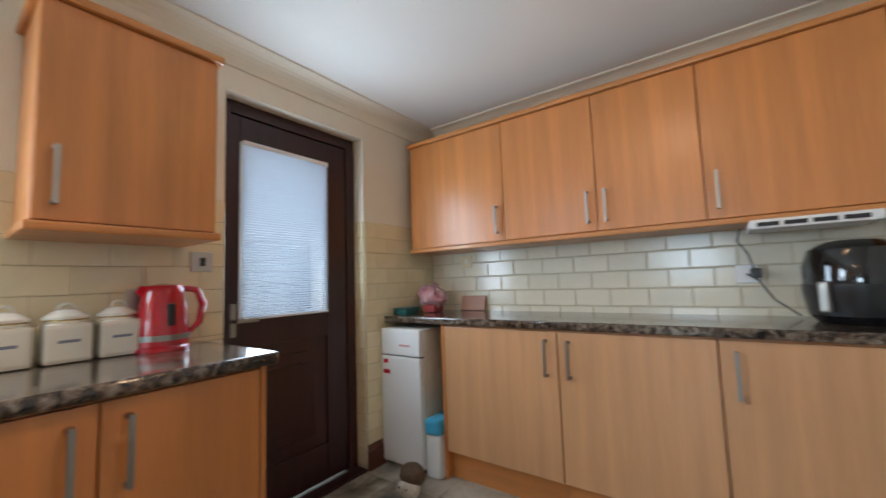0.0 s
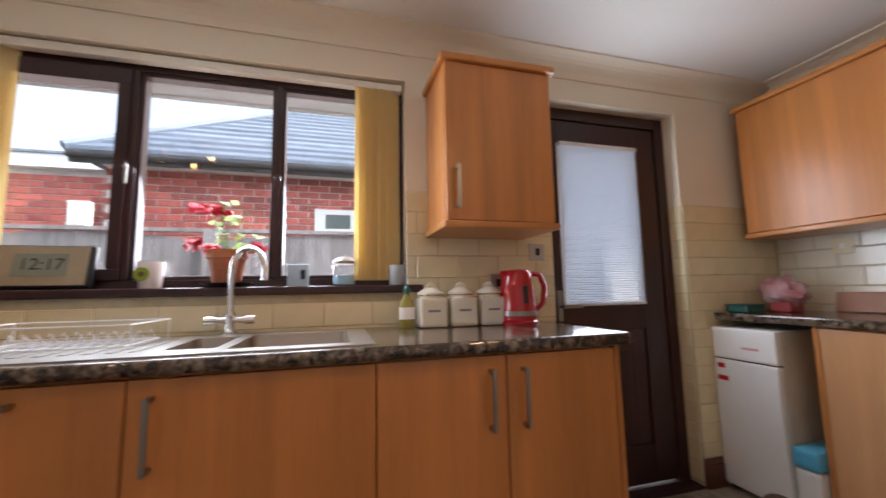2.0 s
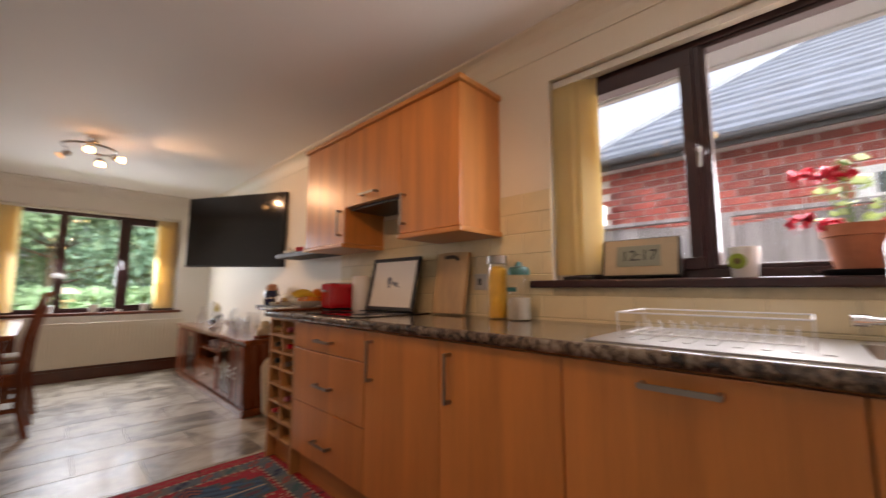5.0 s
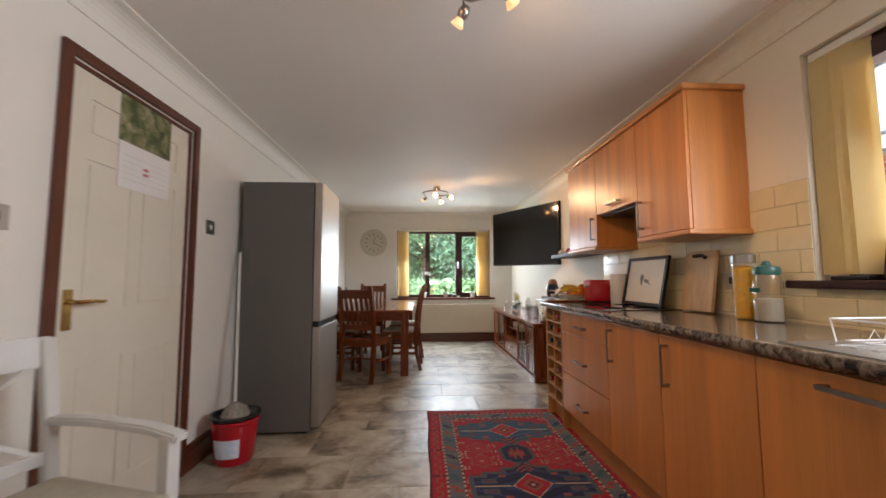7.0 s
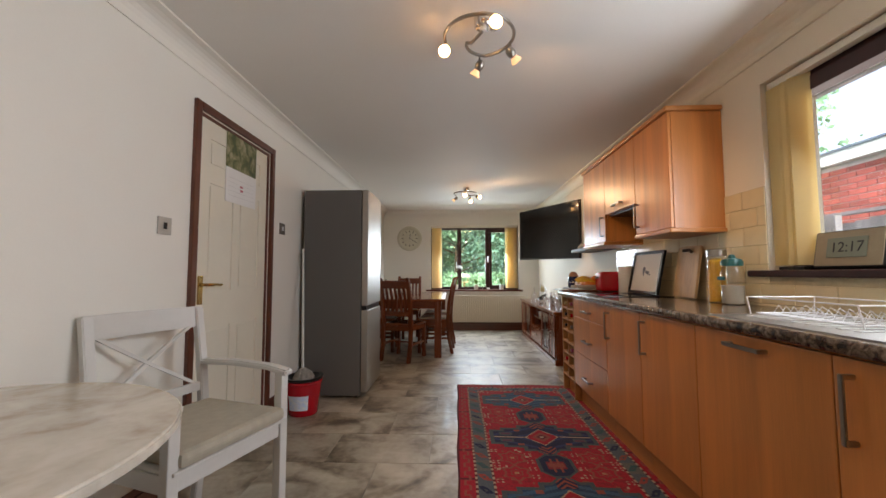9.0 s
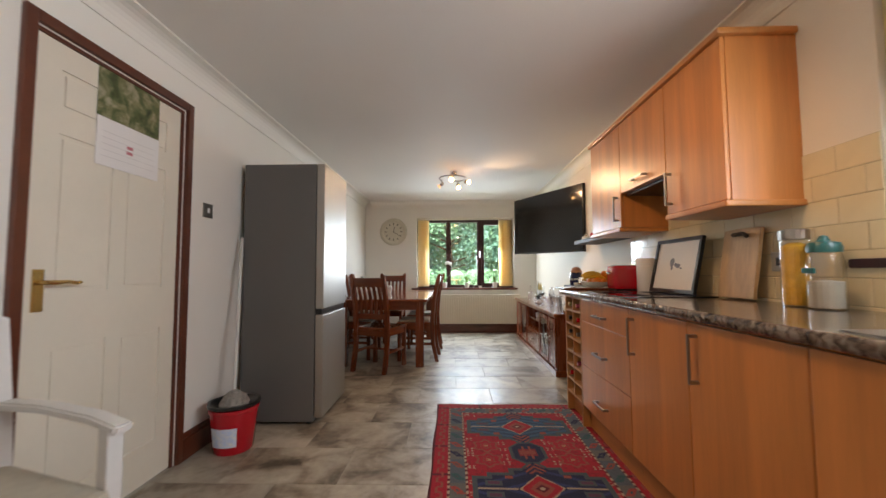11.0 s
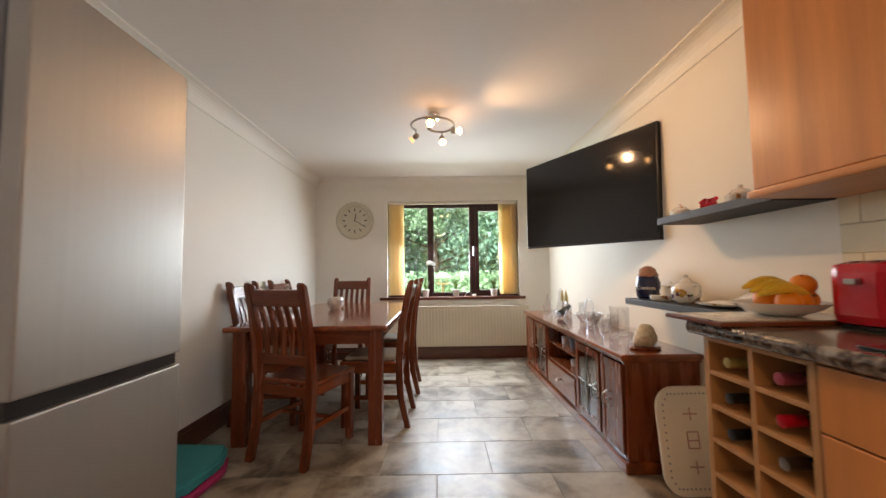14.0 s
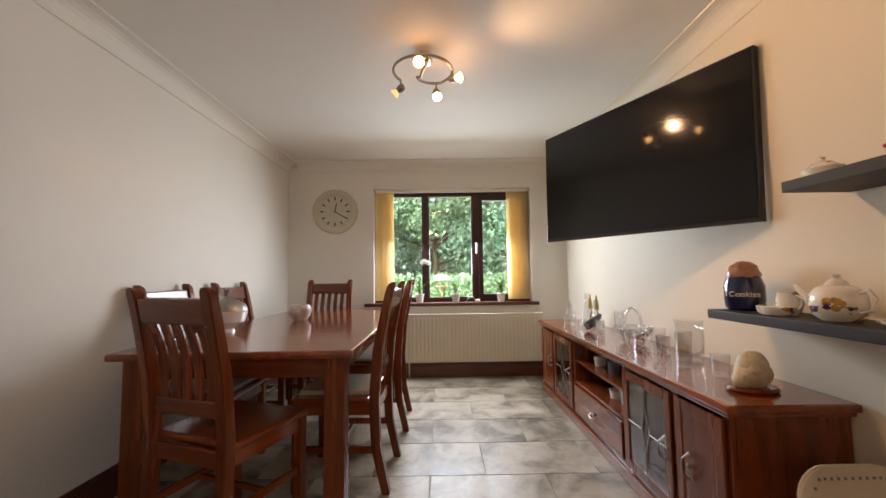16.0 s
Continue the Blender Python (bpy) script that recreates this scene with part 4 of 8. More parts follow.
# ---- dining furniture ----
def dining_chair(loc, rot, label):
    """A slat-backed dining chair facing +y at rot 0; origin on the floor under the seat."""
    c = thing("dining_chair", loc, rot, label, "chair", "dining chairs round the table")
    w = 0.425
    for sx in (-1, 1):
        bm = bmesh.new()
        prof = [(-0.255, 0.0), (-0.205, 0.22), (-0.195, 0.45), (-0.215, 0.70), (-0.262, 0.93), (-0.285, 1.02)]
        th = [0.020, 0.023, 0.025, 0.024, 0.022, 0.020]
        loops = []
        for (y, z), t in zip(prof, th):
            x = sx * (w / 2 - 0.02)
            loops.append([bm.verts.new((x + dx * 0.023, y + dy * t, z)) for dx, dy in ((-1, -1), (1, -1), (1, 1), (-1, 1))])
        for p, q in zip(loops, loops[1:]):
            for k in range(4):
                bm.faces.new((p[k], p[(k + 1) % 4], q[(k + 1) % 4], q[k]))
        bm.faces.new(loops[0][::-1])
        top = [bm.verts.new(v.co + Vector((0, -0.012, 0.018))) for v in loops[-1]]
        ctr = sum((v.co for v in top), Vector()) / 4
        for v in top:
            v.co = ctr + (v.co - ctr) * 0.6
        for k in range(4):
            bm.faces.new((loops[-1][k], loops[-1][(k + 1) % 4], top[(k + 1) % 4], top[k]))
        bm.faces.new(top)
        bmesh.ops.bevel(bm, geom=[e for e in bm.edges], offset=0.004, segments=2, affect="EDGES")
        part("back_post", bm, M["jarrah"], c, smooth=True)
    part("top_rail", turned(B((-w / 2 + 0.040, -0.013, -0.055, w / 2 - 0.040, 0.013, 0.045), bevel=0.008), Matrix.Translation((0, -0.272, 0.955)) @ Matrix.Rotation(radians(12), 4, "X")), M["jarrah_x"], c)
    part("lower_rail", turned(B((-w / 2 + 0.040, -0.012, -0.03, w / 2 - 0.040, 0.012, 0.03), bevel=0.006), Matrix.Translation((0, -0.203, 0.585))), M["jarrah_x"], c)
    for k in range(5):
        x = (k - 2) * 0.062
        bm = bmesh.new()
        loops = []
        for j in range(6):
            s = j / 5
            y = -0.203 - 0.066 * s - 0.022 * math.sin(math.pi * s) * (-1)
            z = 0.60 + 0.32 * s
            loops.append([bm.verts.new((x + dx * 0.0165, y + dy * 0.006, z)) for dx, dy in ((-1, -1), (1, -1), (1, 1), (-1, 1))])
        for p, q in zip(loops, loops[1:]):
            for m2 in range(4):
                bm.faces.new((p[m2], p[(m2 + 1) % 4], q[(m2 + 1) % 4], q[m2]))
        bm.faces.new(loops[0][::-1])
        bm.faces.new(loops[-1])
        part("back_slat", bm, M["jarrah"], c)
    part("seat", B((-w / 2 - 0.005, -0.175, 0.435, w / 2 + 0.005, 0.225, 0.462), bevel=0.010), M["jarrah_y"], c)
    for sx in (-1, 1):
        x = sx * (w / 2 - 0.022)
        part("front_leg", B((x - 0.021, 0.175, 0, x + 0.021, 0.217, 0.434), bevel=0.005), M["jarrah"], c)
        part("side_apron", B((x - 0.010, -0.175, 0.375, x + 0.010, 0.174, 0.434), bevel=0.003), M["jarrah_y"], c)
        part("side_stretcher", B((x - 0.010, -0.19, 0.19, x + 0.010, 0.174, 0.22), bevel=0.003), M["jarrah_y"], c)
    part("front_apron", B((-w / 2 + 0.043, 0.185, 0.375, w / 2 - 0.043, 0.207, 0.434), bevel=0.003), M["jarrah_x"], c)
    part("rear_apron", B((-w / 2 + 0.040, -0.205, 0.375, w / 2 - 0.040, -0.185, 0.434), bevel=0.003), M["jarrah_x"], c)
    part("cross_stretcher", B((-w / 2 + 0.032, -0.01, 0.195, w / 2 - 0.032, 0.01, 0.215), bevel=0.003), M["jarrah_x"], c)
    return c


first_chair = dining_chair((-2.27, 4.50, 0), -20, "red-brown wooden slat-back dining chair at the near end of the table")


def chair_at(x, y, rot, label):
    o = copy_thing(first_chair, pose(x, y, 0, 0, 0, rot))
    o["label"] = label
    part("seat_cushion", B((-0.17, -0.16, 0.462, 0.17, 0.20, 0.488), bevel=0.012), M["seat_cream"], o, "thin cream seat cushion")
    return o


chair_at(-1.90, 4.98, 88, "red-brown slat-back dining chair with cream cushion tucked beside the table")
chair_at(-1.88, 5.72, 91, "red-brown slat-back dining chair with cream cushion near the window end")
chair_at(-2.68, 5.04, -90, "red-brown slat-back dining chair between wall and table")
chair_at(-2.68, 5.72, -90, "red-brown slat-back dining chair between wall and table, far end")
chair_at(-2.46, 6.32, 180, "red-brown wooden slat-back dining chair at the far end of the table")

dt = thing("dining_table", (-2.27, 5.42, 0), label="long polished red-brown wooden dining table with square legs", category="dining table", world=True)
TX0, TX1, TY0, TY1 = -2.79, -1.745, 4.45, 6.37
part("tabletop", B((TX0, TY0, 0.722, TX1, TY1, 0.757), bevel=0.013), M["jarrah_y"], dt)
part("apron", B((TX0 + 0.12, TY0 + 0.075, 0.63, TX1 - 0.12, TY0 + 0.098, 0.721), (TX0 + 0.12, TY1 - 0.098, 0.63, TX1 - 0.12, TY1 - 0.075, 0.721), (TX0 + 0.075, TY0 + 0.12, 0.63, TX0 + 0.098, TY1 - 0.12, 0.721), (TX1 - 0.098, TY0 + 0.12, 0.63, TX1 - 0.075, TY1 - 0.12, 0.721), bevel=0.003), M["jarrah_x"], dt)
for x in (TX0 + 0.045, TX1 - 0.135):
    for y in (TY0 + 0.045, TY1 - 0.135):
        part("leg", B((x, y, 0, x + 0.09, y + 0.09, 0.721), bevel=0.006), M["jarrah"], dt)

# sideboard
sb = thing("sideboard", (-0.24, 5.27, 0), label="long low red-brown sideboard with leaded glass doors and a drawer", category="sideboard", world=True)
SX, SY0, SY1 = -0.415, 4.115, 6.45
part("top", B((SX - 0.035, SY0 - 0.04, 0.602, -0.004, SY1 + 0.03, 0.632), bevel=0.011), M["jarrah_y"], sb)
part("top_moulding", B((SX - 0.018, SY0 - 0.02, 0.584, -0.006, SY1 + 0.015, 0.601), bevel=0.006), M["jarrah_y"], sb)
part("base_moulding", B((SX - 0.022, SY0 - 0.018, 0.0, -0.006, SY1 + 0.015, 0.062), bevel=0.009), M["jarrah_y"], sb)
part("end_panel", B((SX + 0.02, SY0, 0.063, -0.008, SY0 + 0.02, 0.583), bevel=0.002), M["jarrah"], sb)
part("end_panel", B((SX + 0.02, SY1 - 0.02, 0.063, -0.008, SY1, 0.583), bevel=0.002), M["jarrah"], sb)
part("back_panel", B((-0.02, SY0 + 0.021, 0.063, -0.008, SY1 - 0.021, 0.583), bevel=0.001), M["jarrah"], sb)
part("bottom_board", B((SX + 0.005, SY0 + 0.021, 0.063, -0.021, SY1 - 0.021, 0.08), bevel=0.001), M["jarrah_y"], sb)
bays = [SY0, 4.42, 4.86, 5.62, 6.08, SY1]
for y in bays[1:-1]:
    part("divider", B((SX + 0.02, y - 0.01, 0.081, -0.021, y + 0.01, 0.583), bevel=0.002), M["jarrah"], sb)
for y in bays:
    yy = min(max(y, SY0 + 0.018), SY1 - 0.018)
    part("front_post", B((SX, yy - 0.018, 0.063, SX + 0.019, yy + 0.018, 0.583), bevel=0.004), M["jarrah"], sb)


def drop_handle(parent, x, y, z, flat=False):
    bm = bmesh.new()
    ball(bm, (x - 0.008, y, z), 0.011, 8, (0.7, 1, 1))
    if flat:
        tube(bm, [(x - 0.008, y - 0.04, z), (x - 0.025, y - 0.03, z - 0.012), (x - 0.028, y, z - 0.018), (x - 0.025, y + 0.03, z - 0.012), (x - 0.008, y + 0.04, z)], 0.004, 6)
    else:
        tube(bm, [(x - 0.008, y, z + 0.045), (x - 0.03, y, z + 0.03), (x - 0.034, y, z), (x - 0.03, y, z - 0.03), (x - 0.008, y, z - 0.045)], 0.0045, 6)
        ball(bm, (x - 0.006, y, z + 0.045), 0.009, 8, (0.6, 1, 1))
        ball(bm, (x - 0.006, y, z - 0.045), 0.009, 8, (0.6, 1, 1))
    return part("handle", bm, M["nickel"], parent, "dark pewter drop handle", smooth=True)


def sb_door(y0, y1, glazed, hy):
    bm = bmesh.new()
    x0, x1, z0, z1, f = SX - 0.014, SX - 0.001, 0.085, 0.569, 0.045
    for q in ((y0, y0 + f, z0, z1), (y1 - f, y1, z0, z1), (y0 + f, y1 - f, z1 - f, z1), (y0 + f, y1 - f, z0, z0 + f)):
        box(bm, x0, q[0], q[2], x1, q[1], q[3], 0.004)
    d = part("door", bm, M["jarrah"], sb)
    if glazed:
        g = part("pane", B((x0 + 0.006, y0 + f - 0.003, z0 + f - 0.003, x0 + 0.009, y1 - f + 0.003, z1 - f + 0.003), bevel=0), M["glass"], d)
        bm = bmesh.new()
        cy, cz, dx = (y0 + y1) / 2, (z0 + z1) / 2, x0 + 0.003
        for p, q in (((cy, z1 - f), (cy, cz + 0.10)), ((cy, cz - 0.10), (cy, z0 + f)), ((y0 + f, cz), (cy - 0.035, cz)), ((cy + 0.035, cz), (y1 - f, cz)),
                     ((cy, cz + 0.10), (cy - 0.035, cz)), ((cy, cz + 0.10), (cy + 0.035, cz)), ((cy, cz - 0.10), (cy - 0.035, cz)), ((cy, cz - 0.10), (cy + 0.035, cz))):
            part("leading", tube(bmesh.new(), [(dx, p[0], p[1]), (dx, q[0], q[1])], 0.0028, 5), M["nickel"], d, "grey lead strip")
    else:
        part("inset_panel", B((x0 + 0.004, y0 + f - 0.003, z0 + f - 0.003, x0 + 0.010, y1 - f + 0.003, z1 - f + 0.003), bevel=0.002), M["jarrah"], d)
    drop_handle(d, x0, hy, 0.33)


sb_door(SY0 + 0.02, 4.405, False, 4.315)
sb_door(4.435, 4.845, True, 4.47)
sb_door(5.635, 6.065, True, 5.665)
sb_door(6.095, SY1 - 0.01, False, 6.13)
part("middle_shelf", B((SX + 0.02, 4.871, 0.425, -0.021, 5.609, 0.443), bevel=0.003), M["jarrah_y"], sb)
part("lower_shelf", B((SX + 0.005, 4.871, 0.285, -0.021, 5.609, 0.303), bevel=0.003), M["jarrah_y"], sb)
dr = part("drawer_front", B((SX - 0.012, 4.885, 0.088, SX + 0.004, 5.595, 0.280), bevel=0.004), M["jarrah_y"], sb)
drop_handle(dr, SX - 0.012, 5.24, 0.19, True)

# wall shelves
for nm, y0, y1, z, lab in (("wall_shelf", 3.345, 4.06, 1.325, "black-brown floating shelf high on the wall with small china"), ("wall_shelf", 3.38, 4.45, 0.873, "black-brown floating shelf above the sideboard with china")):
    s = thing(nm, (-0.115, (y0 + y1) / 2, z), label=lab, category="wall shelf", world=True)
    part("board", B((-0.235, y0, z, -0.002, y1, z + 0.036), bevel=0.003), M["shelf"], s)


# ---- sink, tap and small kitchen things ----
sk = thing("sink", (-0.32, 0.57, 0.91), label="stainless steel one-and-a-half bowl inset sink with a ribbed drainer", category="sink", world=True)
bm = bmesh.new()


def basin(bm, x0, x1, y0, y1, zt, dep, r=0.03):
    def ring(ins, z):
        pts = []
        for cx, cy, a0 in ((x1 - r, y1 - r, 0), (x0 + r, y1 - r, 90), (x0 + r, y0 + r, 180), (x1 - r, y0 + r, 270)):
            for k in range(5):
                a = radians(a0 + 22.5 * k)
                pts.append(bm.verts.new((cx + (r - ins) * math.cos(a), cy + (r - ins) * math.sin(a), z)))
        return pts
    a, b, c = ring(0, zt), ring(0.008, zt - dep + 0.02), ring(0.022, zt - dep)
    n = len(a)
    for p, q in ((a, b), (b, c)):
        for k in range(n):
            bm.faces.new((p[k], p[(k + 1) % n], q[(k + 1) % n], q[k]))
    bm.faces.new(c)
    return bm


SZ = 0.9125
basin(bm, -0.50, -0.15, 0.07, 0.405, SZ, 0.17)
part("bowl", bm, M["steel"], sk, smooth=True)
bm = basin(bmesh.new(), -0.46, -0.17, 0.44, 0.575, SZ, 0.12)
part("half_bowl", bm, M["steel"], sk, smooth=True)
bm = plate(bmesh.new(), -0.56, -0.08, 0.0, 1.13, 0.9105, SZ + 0.001, [(-0.50, -0.15, 0.07, 0.405), (-0.46, -0.17, 0.44, 0.575)])
part("rim", bm, M["steel"], sk)
bm = bmesh.new()
for k in range(9):
    y = 0.63 + k * 0.052
    box(bm, -0.47, y, SZ - 0.001, -0.18, y + 0.018, SZ + 0.004, 0.002)
part("drainer_ribs", bm, M["steel"], sk)
for cx, cy, z in ((-0.325, 0.24, SZ - 0.17), (-0.315, 0.507, SZ - 0.12)):
    part("waste", lathe(bmesh.new(), [(0.0, 0.001), (0.03, 0.001), (0.036, 0.003), (0.036, 0.0)], (cx, cy, z + 0.0005), 20), M["chrome"], sk)
tp = thing("tap", (-0.075, 0.50, SZ), label="chrome swan-neck mixer tap", category="tap", world=True)
bm = lathe(bmesh.new(), [(0.026, 0), (0.026, 0.012), (0.019, 0.02), (0.017, 0.06), (0.019, 0.075), (0.013, 0.085)], (-0.075, 0.50, SZ), 20)
pts = [(-0.075, 0.50, SZ + 0.08), (-0.075, 0.50, SZ + 0.24)] + [(-0.075 - 0.075 * (1 - math.cos(a)) * 0.85, 0.50 - 0.075 * (1 - math.cos(a)) * 0.9, SZ + 0.24 + 0.082 * math.sin(a)) for a in [math.pi * k / 9 for k in range(1, 10)]] + [(-0.203, 0.365, SZ + 0.20)]
part("spout", tube(bm, pts, 0.0115, 12), M["chrome"], tp, smooth=True)
bm = tube(bmesh.new(), [(-0.075, 0.42, SZ + 0.055), (-0.075, 0.58, SZ + 0.055)], [0.011, 0.011], 12)
tube(bm, [(-0.075, 0.415, SZ + 0.055), (-0.075, 0.45, SZ + 0.055)], 0.017, 12)
tube(bm, [(-0.075, 0.55, SZ + 0.055), (-0.075, 0.585, SZ + 0.055)], 0.017, 12)
part("lever", bm, M["chrome"], tp, smooth=True)

rk = thing("dish_rack", (-0.3, 0.86, 0.917), label="empty white wire dish rack on the drainer", category="dish rack", world=True)
bm = bmesh.new()
loop = [(-0.44, 0.66, 0.985), (-0.18, 0.66, 0.985), (-0.18, 1.08, 0.985), (-0.44, 1.08, 0.985), (-0.44, 0.66, 0.985)]
tube(bm, loop, 0.0028, 6)
part("top_wire", bm, M["upvc"], rk)
bm = bmesh.new()
tube(bm, [(-0.42, 0.68, 0.925), (-0.20, 0.68, 0.925), (-0.20, 1.06, 0.925), (-0.42, 1.06, 0.925), (-0.42, 0.68, 0.925)], 0.0022, 6)
part("bottom_wire", bm, M["upvc"], rk)
for k in range(12):
    y = 0.69 + k * 0.033
    part("rack_wire", tube(bmesh.new(), [(-0.42, y, 0.925), (-0.36, y, 0.925), (-0.34, y, 0.955), (-0.32, y, 0.925), (-0.26, y, 0.925), (-0.24, y, 0.955), (-0.20, y, 0.925)], 0.0015, 5), M["upvc"], rk)
for x, y in ((-0.44, 0.66), (-0.18, 0.66), (-0.18, 1.08), (-0.44, 1.08)):
    part("corner_wire", tube(bmesh.new(), [(x, y, 0.985), (x * 0.93 - 0.018, y, 0.918)], 0.0025, 5), M["upvc"], rk)


def canister(y):
    c = thing("canister", (-0.105, y, 0.911), label="square cream ceramic storage canister with a looped lid and small lettering", category="canister", group="canisters on the worktop", world=True)
    part("body", B((-0.165, y - 0.058, 0.911, -0.045, y + 0.058, 1.035), bevel=0.014), M["ceramic"], c)
    l = part("lid", lathe(bmesh.new(), [(0.050, 0), (0.052, 0.012), (0.057, 0.014), (0.057, 0.022), (0.03, 0.040), (0.0, 0.046)], (-0.105, y, 1.034), 20), M["ceramic"], c, smooth=True)
    part("knob", tube(bmesh.new(), [(-0.105, y - 0.020 * math.cos(a), 1.076 + 0.020 * math.sin(a)) for a in [math.pi * k / 6 for k in range(7)]], 0.005, 8), M["ceramic"], l)
    part("seal", lathe(bmesh.new(), [(0.053, 0), (0.053, 0.004)], (-0.105, y, 1.0425), 20), M["brass"], c)
    part("label_bar", B((-0.1665, y - 0.026, 0.975, -0.1652, y + 0.026, 0.984), bevel=0), M["grey_print"], c)
    return c


for y in (-0.277, -0.412, -0.543):
    canister(y)

kt = thing("kettle", (-0.14, -0.665, 0.911), label="glossy red plastic jug kettle with a silver band", category="kettle", world=True)
ky = -0.665
part("body", lathe(bmesh.new(), [(0.083, 0.02), (0.084, 0.05), (0.076, 0.14), (0.064, 0.22), (0.055, 0.235), (0.0, 0.243)], (-0.14, ky, 0.911), 28), M["red"], kt, smooth=True)
part("base", lathe(bmesh.new(), [(0.088, 0), (0.088, 0.012), (0.080, 0.02), (0, 0.02)], (-0.14, ky, 0.911), 28), M["red"], kt)
part("band", lathe(bmesh.new(), [(0.0845, 0.038), (0.0845, 0.058)], (-0.14, ky, 0.911), 28), M["nickel"], kt)
part("handle", tube(bmesh.new(), [(-0.15, ky - 0.055, 1.135), (-0.16, ky - 0.105, 1.125), (-0.165, ky - 0.125, 1.07), (-0.16, ky - 0.115, 1.0), (-0.15, ky - 0.075, 0.955)], [0.012, 0.013, 0.014, 0.012, 0.009], 10), M["red"], kt, smooth=True)
part("spout", tube(bmesh.new(), [(-0.14, ky + 0.045, 1.115), (-0.135, ky + 0.078, 1.135)], [0.028, 0.014], 10), M["red"], kt)
part("gauge", B((-0.222, ky - 0.014, 1.0, -0.2, ky + 0.010, 1.08), bevel=0.006), M["black"], kt, "dark water gauge window")

ds = thing("soap_bottle", (-0.09, -0.175, 0.911), label="clear bottle of yellow washing-up liquid with a green cap", category="bottle", world=True)
M["yellow_liquid"] = mat("yellow_liquid", (0.30, 0.25, 0.06), 0.2, coat=0.5)
part("bottle", lathe(bmesh.new(), [(0.030, 0), (0.033, 0.01), (0.033, 0.10), (0.015, 0.13), (0.012, 0.14)], (-0.09, -0.175, 0.911), 18, squash=(0.7, 1)), M["yellow_liquid"], ds, smooth=True)
part("cap", lathe(bmesh.new(), [(0.013, 0), (0.014, 0.025), (0.006, 0.035), (0.0, 0.045)], (-0.09, -0.175, 1.051), 14), M["green_lid"], ds)
part("label_band", lathe(bmesh.new(), [(0.0335, 0.035), (0.0335, 0.085)], (-0.09, -0.175, 0.911), 18, squash=(0.72, 1)), M["paper"], ds)


def socket(x, y, z, axis, material, label, parent_name="wall_socket", size=0.086):
    s = thing(parent_name, (x, y, z - size / 2), label=label, category="socket", world=True)
    h = size / 2
    if axis == "-x":
        part("plate", B((x, y - h, z - h, x - 0.009, y + h, z + h), bevel=0.004), material, s)
        part("rocker", B((x - 0.009, y - 0.012, z - 0.018, x - 0.014, y + 0.010, z + 0.018), bevel=0.002), M["black"] if material is not M["upvc"] else material, s)
    elif axis == "+x":
        part("plate", B((x, y - h, z - h, x + 0.008, y + h, z + h), bevel=0.004), material, s)
        part("rocker", B((x + 0.008, y - 0.010, z - 0.016, x + 0.012, y + 0.010, z + 0.016), bevel=0.002), M["upvc"] if material is M["nickel"] else M["black"], s)
    else:
        part("plate", B((x - h, y, z - h, x + h, y + 0.009, z + h), bevel=0.004), material, s)
        part("rocker", B((x - 0.01, y + 0.009, z - 0.014, x + 0.01, y + 0.013, z + 0.014), bevel=0.002), M["upvc"], s)
    return s


socket(-0.008, -0.845, 1.255, "-x", M["plate"], "brushed steel fused switch on the tiles beside the back door")
socket(-0.008, -0.63, 1.105, "-x", M["plate"], "brushed steel socket behind the kettle")
socket(-0.008, 1.93, 1.10, "-x", M["plate"], "brushed steel socket behind the storage jars")
socket(XL + 0.0, 1.31, 1.325, "+x", M["plate"], "brushed steel light switch beside the inner door", "light_switch")
socket(XL + 0.0, 2.555, 1.455, "+x", M["nickel"], "dark bronze light switch between door and fridge", "light_switch", 0.09)
socket(-0.33, YB + 0.008, 1.27, "+y", M["tile"], "cream socket on the back wall tiles")
socket(-1.93, YB + 0.008, 1.12, "+y", M["upvc"], "white socket on the back wall tiles beside the air fryer")

# hob, board, jars, picture
hb = thing("hob", (-0.30, 2.53, 0.91), label="black glass induction hob set on the worktop", category="hob", world=True)
part("glass", B((-0.555, 2.25, 0.9105, -0.065, 2.81, 0.9155), bevel=0.0015), M["black_gloss"], hb)
for x, y, r in ((-0.42, 2.39, 0.075), (-0.42, 2.66, 0.09), (-0.19, 2.39, 0.09), (-0.19, 2.66, 0.075)):
    part("zone_ring", lathe(bmesh.new(), [(r - 0.002, 0), (r, 0.0004), (r, 0.0)], (x, y, 0.9157), 30), M["grey_print"], hb)
lean = Matrix.Translation((-0.075, 2.045, 0.9175)) @ Matrix.Rotation(radians(8), 4, "Y")
cb = thing("chopping_board", (-0.06, 2.15, 0.911), label="worn wooden chopping board leaning on the tiles", category="chopping board", world=True)
bm = bmesh.new()
outl = [(0, 0), (0.24, 0), (0.24, 0.34), (0.15, 0.345), (0.0, 0.34)]
prism(bm, outl, 0, 0.018)
bmesh.ops.bevel(bm, geom=list(bm.edges), offset=0.004, segments=2, affect="EDGES")
turned(bm, Matrix.Translation((-0.075, 1.985, 0.9155)) @ Matrix.Rotation(radians(9), 4, "Y") @ Matrix(((0, 0, -1, 0), (1, 0, 0, 0), (0, 1, 0, 0), (0, 0, 0, 1))))
part("board", bm, M["pinewood"], cb)
bm = tube(bmesh.new(), [(-0.0585, 2.05, 1.215), (-0.054, 2.08, 1.23), (-0.0585, 2.14, 1.228)], 0.010, 8)
part("grip_slot", bm, M["bark"], cb, "dark finger slot")

